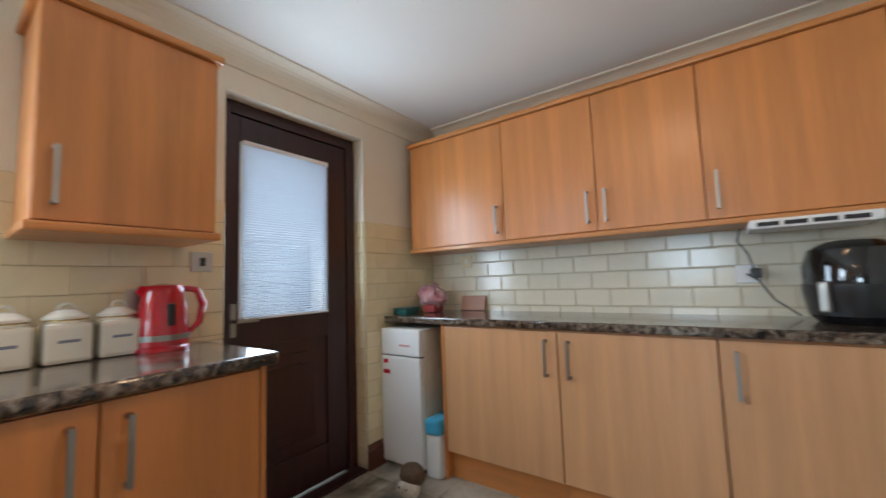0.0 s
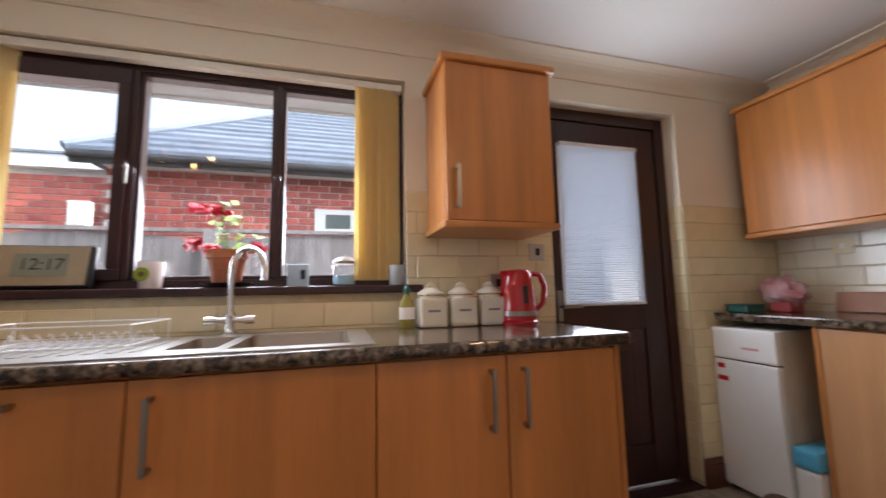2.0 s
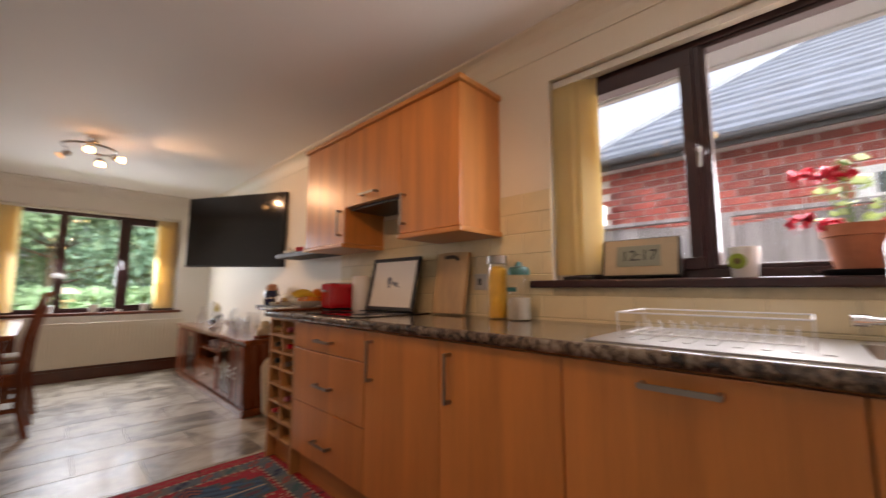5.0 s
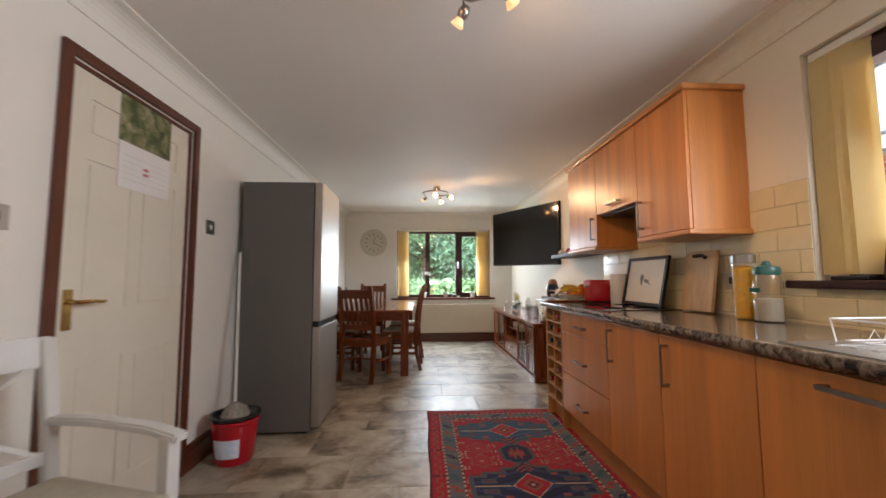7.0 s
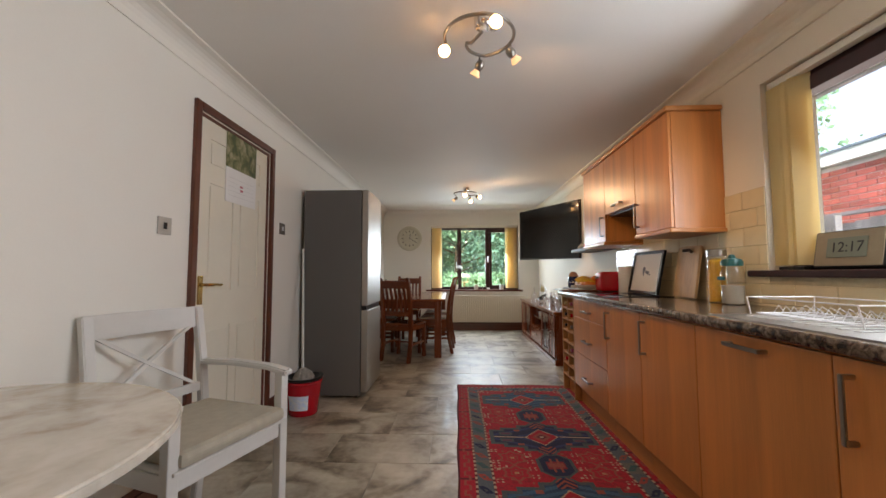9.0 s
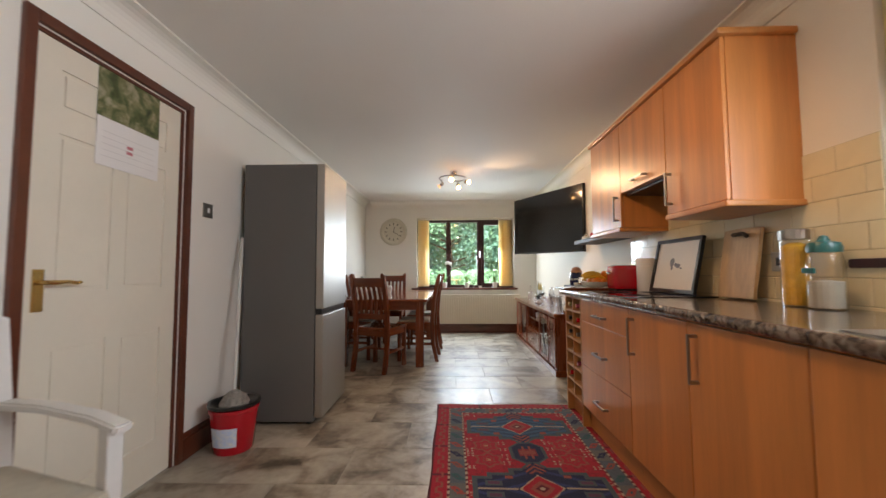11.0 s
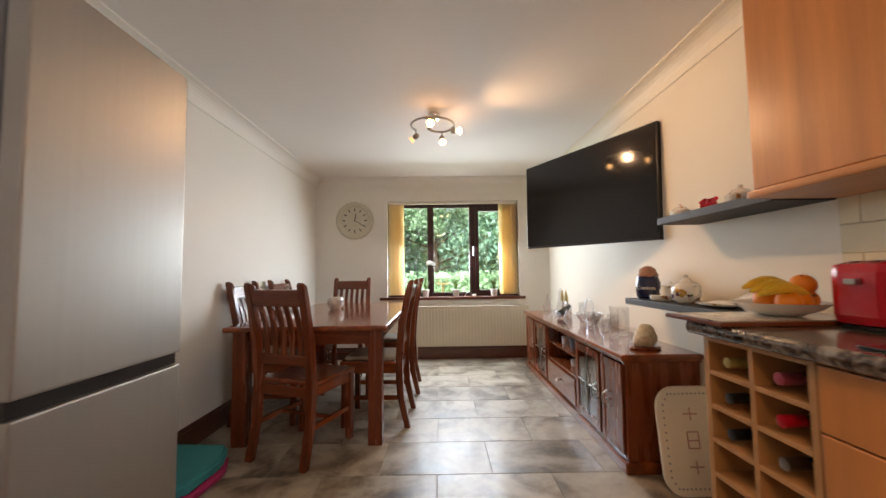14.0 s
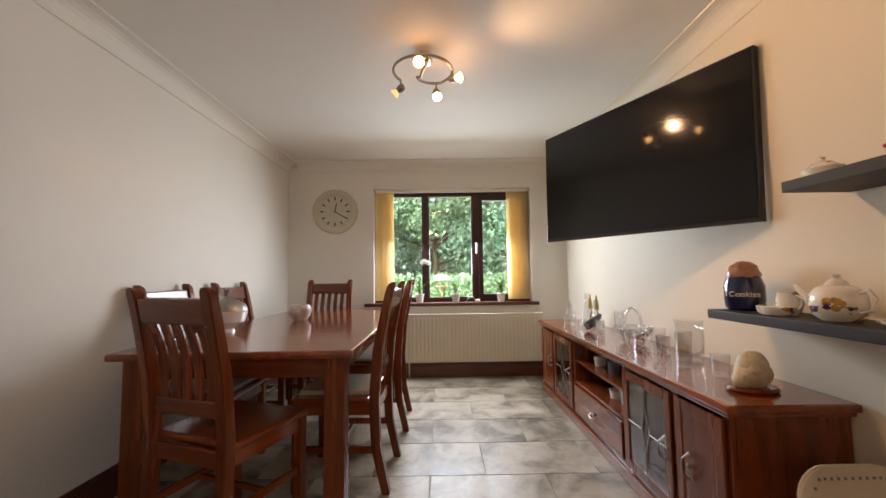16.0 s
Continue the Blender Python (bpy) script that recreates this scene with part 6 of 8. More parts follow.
# ---- things on the west wall ----
cal = thing("calendar", (XL + 0.0, 1.92, 1.54), label="hanging wall calendar with a green woodland picture above a white page", category="calendar", world=True)
CXp = XL - 0.009
M["woodland_print"] = stone_mat("woodland_print", [(0.36, (0.02, 0.035, 0.012)), (0.46, (0.07, 0.10, 0.03)), (0.54, (0.20, 0.20, 0.10)), (0.6, (0.35, 0.32, 0.22))], 14, 0.4, big=5)
part("picture_page", B((CXp, 1.80, 1.765, CXp + 0.0015, 2.15, 1.985), bevel=0), M["woodland_print"], cal, "woodland photograph page")
part("date_page", B((CXp, 1.80, 1.545, CXp + 0.004, 2.15, 1.763), bevel=0), M["paper"], cal, "white date page")
part("printed_mark", B((CXp + 0.0042, 1.955, 1.655, CXp + 0.0046, 1.99, 1.67), (CXp + 0.0042, 1.955, 1.63, CXp + 0.0046, 1.99, 1.645), bevel=0), mat("pink_print", (0.6, 0.2, 0.22), 0.8), cal)
for k in range(5):
    part("date_row", B((CXp + 0.0042, 1.825, 1.70 - 0.028 * k, CXp + 0.0044, 2.125, 1.702 - 0.028 * k), bevel=0), mat("pale_rule", (0.62, 0.6, 0.58), 0.8) if k == 0 else bpy.data.materials["pale_rule"], cal)


def clock(axis, cx, cy, cz, r, label, hour, minute):
    c = thing("wall_clock", (cx, cy, cz - r), label=label, category="clock", world=True)
    m = Matrix.Translation((cx, cy, cz)) @ (Matrix.Rotation(radians(90), 4, "X") if axis == "y" else Matrix.Rotation(radians(90), 4, "Z") @ Matrix.Rotation(radians(90), 4, "X"))
    rim = [(r * 0.72, 0.012), (r * 0.76, 0.022), (r * 0.86, 0.030), (r * 0.96, 0.024), (r, 0.010), (r, 0.0)]
    part("rim", turned(lathe(bmesh.new(), rim + [(r * 0.72, 0.0)], seg=48), m), M["clock_rim"], c, smooth=True)
    part("dial", turned(lathe(bmesh.new(), [(r * 0.73, 0.0), (r * 0.73, 0.011), (0, 0.011)], seg=40), m), M["paper"], c)
    for k in range(12):
        a = math.pi / 2 - k * math.pi / 6
        part("numeral", turned(B((-r * 0.028, -r * 0.075, 0.0112, r * 0.028, r * 0.075, 0.0122), bevel=0), m @ Matrix.Translation((r * 0.58 * math.cos(a), r * 0.58 * math.sin(a), 0)) @ Matrix.Rotation(a - math.pi / 2, 4, "Z")), M["black"], c)
    for ang, ln, wd in ((hour, 0.38, 0.022), (minute, 0.55, 0.016)):
        a = math.pi / 2 - radians(ang)
        part("clock_hand", turned(B((-0.05 * r, -wd * r, 0.0125, ln * r, wd * r, 0.0140 + wd * 0.02), bevel=0), m @ Matrix.Rotation(a, 4, "Z")), M["black"], c)
    return c


M["clock_rim"] = mat("cream_clock_rim", (0.58, 0.54, 0.42), 0.4, var=0.06)
clock("y", -2.505, YF, 1.77, 0.243, "large round cream wall clock with a white dial", 10, 122)
clock("x", XL, 0.45, 1.60, 0.12, "small round cream wall clock over the breakfast table", 300, 60)

# breakfast table and chair
bt = thing("breakfast_table", (-2.68, 0.2, 0), label="round breakfast table with a pale marbled top and dark turned pedestal", category="table", world=True)
bm = bmesh.new()
R_, cx_, cy_ = 0.525, -2.72, 0.19
outl = []
for k in range(72):
    a = 2 * math.pi * k / 72
    outl.append((max(XL + 0.012, cx_ + R_ * math.cos(a)), cy_ + R_ * math.sin(a)))
dd2 = []
for p in outl:
    if not dd2 or (Vector(p) - Vector(dd2[-1])).length > 1e-4:
        dd2.append(p)
prism(bm, dd2, 0.722, 0.750)
bmesh.ops.bevel(bm, geom=[e for e in bm.edges if abs(e.verts[0].co.z - e.verts[1].co.z) < 1e-5], offset=0.006, segments=3, affect="EDGES")
part("tabletop", bm, M["marble"], bt)
part("pedestal", lathe(bmesh.new(), [(0.10, 0.05), (0.06, 0.08), (0.035, 0.14), (0.055, 0.25), (0.06, 0.35), (0.03, 0.48), (0.035, 0.62), (0.07, 0.69), (0.12, 0.721)], (cx_, cy_, 0), 24), M["black"], bt, smooth=True)
for k in range(4):
    a = math.pi / 4 + k * math.pi / 2
    bm = tube(bmesh.new(), [(cx_ + 0.05 * math.cos(a), cy_ + 0.05 * math.sin(a), 0.10), (cx_ + 0.18 * math.cos(a), cy_ + 0.18 * math.sin(a), 0.08), (cx_ + 0.27 * math.cos(a), cy_ + 0.27 * math.sin(a), 0.022)], [0.028, 0.024, 0.020], 8)
    part("foot", bm, M["black"], bt, smooth=True)

ac = thing("armchair", (-2.655, 1.05, 0), -107, label="white painted cross-back armchair with a beige seat cushion", category="chair")
w = 0.49
for sx in (-1, 1):
    x = sx * (w / 2)
    part("front_leg", B((x - 0.02, 0.205, 0, x + 0.02, 0.245, 0.66), bevel=0.005), M["chair_white"], ac)
    bm = bmesh.new()
    loops = []
    for y, z in ((-0.245, 0.0), (-0.215, 0.25), (-0.210, 0.46), (-0.235, 0.70), (-0.275, 0.93)):
        loops.append([bm.verts.new((x * 0.92 + dx * 0.019, y + dy * 0.018, z)) for dx, dy in ((-1, -1), (1, -1), (1, 1), (-1, 1))])
    for p, q in zip(loops, loops[1:]):
        for k in range(4):
            bm.faces.new((p[k], p[(k + 1) % 4], q[(k + 1) % 4], q[k]))
    bm.faces.new(loops[0][::-1])
    bm.faces.new(loops[-1])
    bmesh.ops.bevel(bm, geom=list(bm.edges), offset=0.004, segments=2, affect="EDGES")
    part("back_leg", bm, M["chair_white"], ac, smooth=True)
    pts = [(x * 0.94, -0.225, 0.675), (x, -0.05, 0.680), (x * 1.03, 0.15, 0.672), (x * 1.03, 0.262, 0.655)]
    bm = bmesh.new()
    loops = []
    for p in pts:
        loops.append([bm.verts.new((p[0] + dx * 0.024, p[1], p[2] + dz * 0.012)) for dx, dz in ((-1, -1), (1, -1), (1, 1), (-1, 1))])
    for p, q in zip(loops, loops[1:]):
        for k in range(4):
            bm.faces.new((p[k], p[(k + 1) % 4], q[(k + 1) % 4], q[k]))
    bm.faces.new(loops[0][::-1])
    bm.faces.new(loops[-1])
    bmesh.ops.recalc_face_normals(bm, faces=bm.faces)
    bmesh.ops.bevel(bm, geom=list(bm.edges), offset=0.006, segments=2, affect="EDGES")
    part("armrest", bm, M["chair_white"], ac, smooth=True)
    part("side_apron", B((x - 0.010, -0.20, 0.385, x + 0.010, 0.205, 0.445), bevel=0.003), M["chair_white"], ac)
part("front_apron", B((-w / 2 + 0.02, 0.215, 0.385, w / 2 - 0.02, 0.235, 0.445), bevel=0.003), M["chair_white"], ac)
part("rear_apron", B((-w / 2 + 0.03, -0.225, 0.385, w / 2 - 0.03, -0.205, 0.445), bevel=0.003), M["chair_white"], ac)
part("seat", B((-w / 2 - 0.005, -0.205, 0.446, w / 2 + 0.005, 0.255, 0.458), bevel=0.004), M["chair_white"], ac)
part("seat_cushion", B((-w / 2 + 0.012, -0.19, 0.458, w / 2 - 0.012, 0.262, 0.512), bevel=0.022), M["seat_cream"], ac, "beige padded seat cushion")
bm = bmesh.new()
loops = []
for j in range(9):
    x = -w / 2 * 0.98 + w * 0.98 * j / 8
    bow = -0.03 * (1 - (2 * j / 8 - 1) ** 2)
    loops.append([bm.verts.new((x, -0.262 + bow + dy * 0.013 - (0.012 if dz > 0 else 0), 0.885 + dz * 0.048)) for dy, dz in ((-1, -1), (1, -1), (1, 1), (-1, 1))])
for p, q in zip(loops, loops[1:]):
    for k in range(4):
        bm.faces.new((p[k], p[(k + 1) % 4], q[(k + 1) % 4], q[k]))
bm.faces.new(loops[0][::-1])
bm.faces.new(loops[-1])
bmesh.ops.recalc_face_normals(bm, faces=bm.faces)
bmesh.ops.bevel(bm, geom=[e for e in bm.edges if e.calc_face_angle(0) > 0.7], offset=0.006, segments=2, affect="EDGES")
part("top_rail", bm, M["chair_white"], ac, smooth=True)
part("lower_rail", B((-w / 2 * 0.9, -0.232, 0.545, w / 2 * 0.9, -0.212, 0.585), bevel=0.004), M["chair_white"], ac)
for s in (-1, 1):
    bm = bmesh.new()
    loops = []
    for j in range(7):
        f = j / 6
        x = s * (-0.19 + 0.38 * f)
        loops.append([bm.verts.new((x + dx * 0.012, -0.224 - 0.045 * f - 0.02 * math.sin(math.pi * f) + dy * 0.007 + s * 0.0015, 0.58 + 0.265 * f)) for dx, dy in ((-1, -1), (1, -1), (1, 1), (-1, 1))])
    for p, q in zip(loops, loops[1:]):
        for k in range(4):
            bm.faces.new((p[k], p[(k + 1) % 4], q[(k + 1) % 4], q[k]))
    bm.faces.new(loops[0][::-1])
    bm.faces.new(loops[-1])
    bmesh.ops.recalc_face_normals(bm, faces=bm.faces)
    part("cross_slat", bm, M["chair_white"], ac)

# bucket and mop
bk = thing("mop_bucket", (-2.80, 2.55, 0), label="red mop bucket with a black wringer and a printed label", category="bucket", world=True)
part("bucket", lathe(bmesh.new(), [(0.105, 0), (0.112, 0.01), (0.135, 0.235), (0.142, 0.24), (0.142, 0.26), (0.134, 0.26), (0.108, 0.02), (0, 0.02)], (-2.80, 2.55, 0), 28), M["red"], bk, smooth=True)
part("wringer", lathe(bmesh.new(), [(0.06, 0.20), (0.136, 0.262), (0.146, 0.268), (0.146, 0.285), (0.13, 0.285), (0.07, 0.235), (0, 0.23)], (-2.80, 2.55, 0), 24), M["black"], bk, smooth=True)
M["label_white"] = mat("label_print", (0.35, 0.45, 0.62), 0.5, var=0.6, scale=40, second=(0.75, 0.75, 0.75))
bm = bmesh.new()
vs = []
for j in range(9):
    a = radians(-125 + 9 * j)
    vs.append([bm.verts.new((-2.80 + (r + 0.0015) * math.cos(a), 2.55 + (r + 0.0015) * math.sin(a), z)) for r, z in ((0.1165, 0.05), (0.1285, 0.16))])
for p, q in zip(vs, vs[1:]):
    bm.faces.new((p[0], q[0], q[1], p[1]))
part("label_sheet", bm, M["label_white"], bk, "blue and white printed label")
mp_ = thing("mop", (-2.80, 2.58, 0.2), label="mop with a pale aluminium handle leaning in the corner", category="mop", world=True)
part("mop_handle", tube(bmesh.new(), [(-2.83, 2.60, 0.30), (-2.960, 2.875, 1.31)], 0.010, 10), M["chair_white"], mp_)
bm = lathe(bmesh.new(), [(0.075, 0.24), (0.085, 0.27), (0.06, 0.31), (0.02, 0.34), (0, 0.34)], (-2.81, 2.565, 0), 20)
for v in bm.verts:
    v.co += Vector((noise.noise(v.co * 30), noise.noise(v.co * 31 + Vector((5, 0, 0))), 0)) * 0.012
part("mop_head", bm, mat("grey_strings", (0.28, 0.25, 0.22), 0.95, var=0.4, scale=50, bump=0.8), mp_)

pbed = thing("pet_bed", (-2.76, 4.1, 0), label="turquoise and pink folded pet blanket on the floor", category="blanket", world=True)
for z0, z1, mt, ins, nm in ((0, 0.045, "pink", 0.0, "lower_layer"), (0.045, 0.105, "teal", 0.012, "upper_layer")):
    bm = bmesh.new()
    prism(bm, [(-2.97, 3.82 + ins), (-2.72, 3.80 + ins), (-2.60 - ins, 3.90), (-2.58 - ins, 4.15), (-2.66, 4.33 - ins), (-2.97, 4.35 - ins)], z0, z1)
    bmesh.ops.bevel(bm, geom=list(bm.edges), offset=0.018, segments=3, affect="EDGES")
    part(nm, bm, M[mt], pbed, smooth=True)


# ---- ceiling spotlights ----
def spotlight(cx, cy, rot, label, heads):
    """A spiral arm under a round rose, carrying four swivelling egg-shaped lamp heads."""
    s = thing("ceiling_light", (cx, cy, ZC), rot, label, "ceiling light", "spiral ceiling lights")
    part("rose", lathe(bmesh.new(), [(0.0, -0.050), (0.036, -0.048), (0.043, -0.040), (0.046, 0.0)], (0.02, -0.015, 0), 26), M["chrome"], s, smooth=True)
    part("rose_cap", lathe(bmesh.new(), [(0.0, -0.066), (0.014, -0.062), (0.017, -0.051)], (0.02, -0.015, 0), 18), M["upvc"], s, smooth=True)
    pts = []
    for k in range(41):
        a = radians(167 + 8.4 * k)
        r = 0.166 if k < 33 else 0.166 - 0.0115 * (k - 32)
        pts.append((r * math.cos(a), r * math.sin(a), -0.085))
    pts += [(-0.035, 0.045, -0.085), (-0.012, 0.012, -0.080), (0.012, -0.012, -0.068), (0.02, -0.015, -0.045)]
    part("ring_arm", tube(bmesh.new(), pts, 0.0085, 8), M["nickel"], s, smooth=True)
    part("stem", tube(bmesh.new(), [(0.02, -0.015, -0.035), (-0.005, -0.09, -0.07), (-0.012, -0.165, -0.085)], 0.0065, 8), M["nickel"], s, smooth=True)
    turn = Matrix.Rotation(radians(-rot), 3, "Z")
    for (hx, hy), (aim, lit) in zip(((-0.162, 0.037), (0.055, -0.157), (0.158, 0.050), (0.012, 0.165)), heads):
        d = (turn @ Vector(aim)).normalized()
        p0, p1 = Vector((hx, hy, -0.085)), Vector((hx, hy, -0.135))
        hm = Matrix.Translation(p1) @ Vector((0, 0, 1)).rotation_difference(d).to_matrix().to_4x4()
        h = part("lamp_head", turned(lathe(bmesh.new(), [(0.0, -0.030), (0.012, -0.027), (0.020, -0.015), (0.023, 0.0), (0.020, 0.016), (0.014, 0.024)], seg=18), hm), M["nickel"], s, smooth=True)
        part("swivel", tube(bmesh.new(), [p0, p1], 0.005, 6), M["nickel"], h)
        part("lamp_glass", turned(lathe(bmesh.new(), [(0.013, 0.022), (0.020, 0.036), (0.028, 0.052), (0.026, 0.055), (0.0, 0.057)], seg=18), hm), M["bulb"] if lit else M["bulb_dim"], h, "glowing reflector bulb" if lit else "frosted reflector bulb seen from behind", smooth=True)
    return s


spotlight(-1.475, 1.29, 0, "chrome spiral ceiling spotlight with four lamps over the kitchen",
          (((-0.1, -1.0, -0.45), 1), ((0.1, -1.0, -0.3), 1), ((0.7, 0.6, -0.6), 0), ((-0.5, 0.4, -0.8), 0)))
spotlight(-1.50, -0.95, 180, "chrome spiral ceiling spotlight with four lamps near the back door",
          (((0.5, 0.8, -0.7), 1), ((-0.3, 1.0, -0.5), 0), ((0.3, -1.0, -0.5), 1), ((0.6, -0.4, -0.8), 0)))
spotlight(-1.455, 4.91, -22, "chrome spiral ceiling spotlight with four lamps over the dining end",
          (((-0.9, 0.3, -0.6), 0), ((-0.1, -1.0, -0.35), 1), ((0.9, -0.6, -0.2), 1), ((0.1, -0.6, -0.8), 1)))

# ---- dining end: small things ----
vs_ = thing("candle_bowl", (-2.395, 5.62, 0.757), label="round mottled cream and blue ceramic bowl on the table", category="bowl", world=True)
part("bowl", lathe(bmesh.new(), [(0.045, 0), (0.068, 0.03), (0.078, 0.07), (0.066, 0.105), (0.058, 0.112), (0.052, 0.108), (0.06, 0.06), (0, 0.02)], (-2.395, 5.62, 0.757), 26), mat("mottled_glaze", (0.70, 0.62, 0.48), 0.3, var=0.2, scale=22, second=(0.30, 0.26, 0.30)), vs_, smooth=True)
tu = thing("tureen", (-2.62, 5.06, 0.757), label="white lidded tureen on the dining table", category="tureen", world=True)
part("bowl", lathe(bmesh.new(), [(0.05, 0), (0.045, 0.02), (0.10, 0.06), (0.115, 0.12), (0.11, 0.125), (0, 0.11)], (-2.62, 5.06, 0.757), 26), M["china"], tu, smooth=True)
part("lid", lathe(bmesh.new(), [(0.114, 0), (0.10, 0.03), (0.05, 0.065), (0.012, 0.08), (0.010, 0.095), (0.018, 0.115), (0, 0.13)], (-2.62, 5.06, 0.883), 26), M["nickel"], tu, smooth=True)

STZ = 0.6325


def crystal_thing(name, x, y, prof, label, stopper=None, mtl="cut_crystal"):
    o = thing(name, (x, y, STZ), label=label, category="glassware", group="glassware on the sideboard", world=True)
    bm = lathe(bmesh.new(), prof, (x, y, STZ), 12 if mtl == "cut_crystal" else 28)
    part("glass", bm, M[mtl], o, smooth=mtl == "crystal")
    if stopper:
        part("stopper", lathe(bmesh.new(), [(0.008, 0), (0.018, 0.015), (0.012, 0.035), (0, 0.045)], (x, y, STZ + stopper), 10), M[mtl], o)
    return o


dec = [(0.045, 0), (0.05, 0.01), (0.05, 0.09), (0.02, 0.125), (0.016, 0.16), (0.024, 0.17)]
crystal_thing("decanter", -0.26, 6.12, dec, "square-shouldered cut crystal decanter with a stopper", 0.172)
crystal_thing("decanter", -0.19, 5.92, [(0.06, 0), (0.062, 0.02), (0.03, 0.12), (0.014, 0.2), (0.018, 0.235)], "tall tapered cut crystal decanter", 0.236)
crystal_thing("decanter", -0.10, 5.98, dec, "cut crystal decanter beside the candles", 0.172)
tum = [(0.028, 0), (0.032, 0.005), (0.036, 0.09), (0.034, 0.09), (0.029, 0.012), (0, 0.012)]
tall = [(0.028, 0), (0.03, 0.005), (0.036, 0.16), (0.034, 0.16), (0.027, 0.014), (0, 0.014)]
for x, y, pr, lb in ((-0.30, 4.72, tall, "tall clear drinking glass on the sideboard"), (-0.25, 4.60, tall, "tall clear drinking glass on the sideboard"), (-0.20, 4.44, tum, "short clear tumbler on the sideboard"), (-0.16, 4.92, tum, "short cut crystal tumbler on the sideboard"), (-0.24, 5.02, tum, "short cut crystal tumbler on the sideboard"), (-0.10, 5.55, tall, "tall clear glass vase on the sideboard"), (-0.20, 5.65, tum, "short cut crystal tumbler on the sideboard")):
    crystal_thing("drinking_glass", x, y, pr, lb, mtl="crystal" if "clear" in lb else "cut_crystal")
jg = crystal_thing("glass_jug", -0.16, 4.70, [(0.055, 0), (0.06, 0.006), (0.062, 0.19), (0.065, 0.20), (0.062, 0.20), (0.057, 0.012), (0, 0.012)], "large clear glass jug with a handle", mtl="crystal")
part("handle", tube(bmesh.new(), [(-0.16, 4.64, STZ + 0.18), (-0.175, 4.585, STZ + 0.175), (-0.18, 4.565, STZ + 0.13), (-0.175, 4.58, STZ + 0.07), (-0.16, 4.64, STZ + 0.045)], 0.008, 8), M["crystal"], jg)
bsk = thing("crystal_basket", (-0.17, 5.22, STZ), label="cut crystal basket with an arched handle", category="glassware", world=True)
part("bowl", lathe(bmesh.new(), [(0.05, 0), (0.07, 0.02), (0.115, 0.09), (0.11, 0.10), (0.06, 0.03), (0, 0.02)], (-0.17, 5.22, STZ), 14), M["cut_crystal"], bsk)
part("handle", tube(bmesh.new(), [(-0.17, 5.22 - 0.11 * math.cos(a), STZ + 0.09 + 0.125 * math.sin(a)) for a in [math.pi * k / 10 for k in range(11)]], 0.009, 6), M["cut_crystal"], bsk)
for k in range(10):
    a = 2 * math.pi * k / 10
    part("cut_facet", tube(bmesh.new(), [(-0.17 + 0.055 * math.cos(a), 5.22 + 0.055 * math.sin(a), STZ + 0.012), (-0.17 + 0.115 * math.cos(a + 0.35), 5.22 + 0.115 * math.sin(a + 0.35), STZ + 0.092)], 0.004, 5), M["cut_crystal"], bsk)
bh = thing("bottle_holder", (-0.20, 5.75, STZ), label="wire bottle holder with a dark bottle and two candle-shaped stoppers", category="bottle holder", world=True)
part("bottle", tube(bmesh.new(), [(-0.27, 5.72, STZ + 0.035), (-0.20, 5.75, STZ + 0.07), (-0.14, 5.78, STZ + 0.11)], [0.032, 0.032, 0.014], 14), M["bottle_glass"], bh, smooth=True)
for y in (5.70, 5.82):
    part("wire_stand", tube(bmesh.new(), [(-0.24, y, STZ + 0.002), (-0.20, y + 0.02, STZ + 0.06), (-0.19, y, STZ + 0.14), (-0.20, y, STZ + 0.16)], 0.003, 6), M["black"], bh)
    part("candle", tube(bmesh.new(), [(-0.20, y, STZ + 0.16), (-0.20, y, STZ + 0.20), (-0.20, y, STZ + 0.27)], [0.018, 0.016, 0.003], 10), M["gold_foil"], bh, "amber candle-shaped stopper")
st = thing("dog_statue", (-0.235, 4.235, STZ), label="small cream resin animal statue on a dark base", category="statue", world=True)
bm = bmesh.new()
lathe(bm, [(0.085, 0.0), (0.09, 0.008), (0.082, 0.018), (0, 0.018)], (-0.235, 4.235, STZ), 24, mi=1, squash=(1, 0.7))
nb = bmesh.new()
ball(nb, (0.005, 0, 0.056), 0.056, 20, (1.15, 0.85, 0.95))
ball(nb, (0.004, 0.0, 0.088), 0.046, 16, (1.15, 0.95, 1.1))
ball(nb, (-0.040, -0.008, 0.040), 0.030, 12, (1.1, 1, 1.15))
ball(nb, (-0.012, -0.028, 0.075), 0.024, 10, (1, 1, 1.2))
for v in nb.verts:
    v.co += v.co.normalized() * (noise.noise(v.co * 38) * 0.009 + noise.noise(v.co * 95) * 0.004)
bmesh.ops.translate(nb, vec=(-0.235, 4.235, STZ + 0.004), verts=nb.verts)
tmp = bpy.data.meshes.new("tmp")
nb.to_mesh(tmp)
nb.free()
bm.from_mesh(tmp)
bpy.data.meshes.remove(tmp)
stm = part("statue", bm, [mat("cream_resin", (0.60, 0.52, 0.38), 0.6, var=0.2, scale=30, bump=0.3), M["jarrah"]], st, smooth=True)

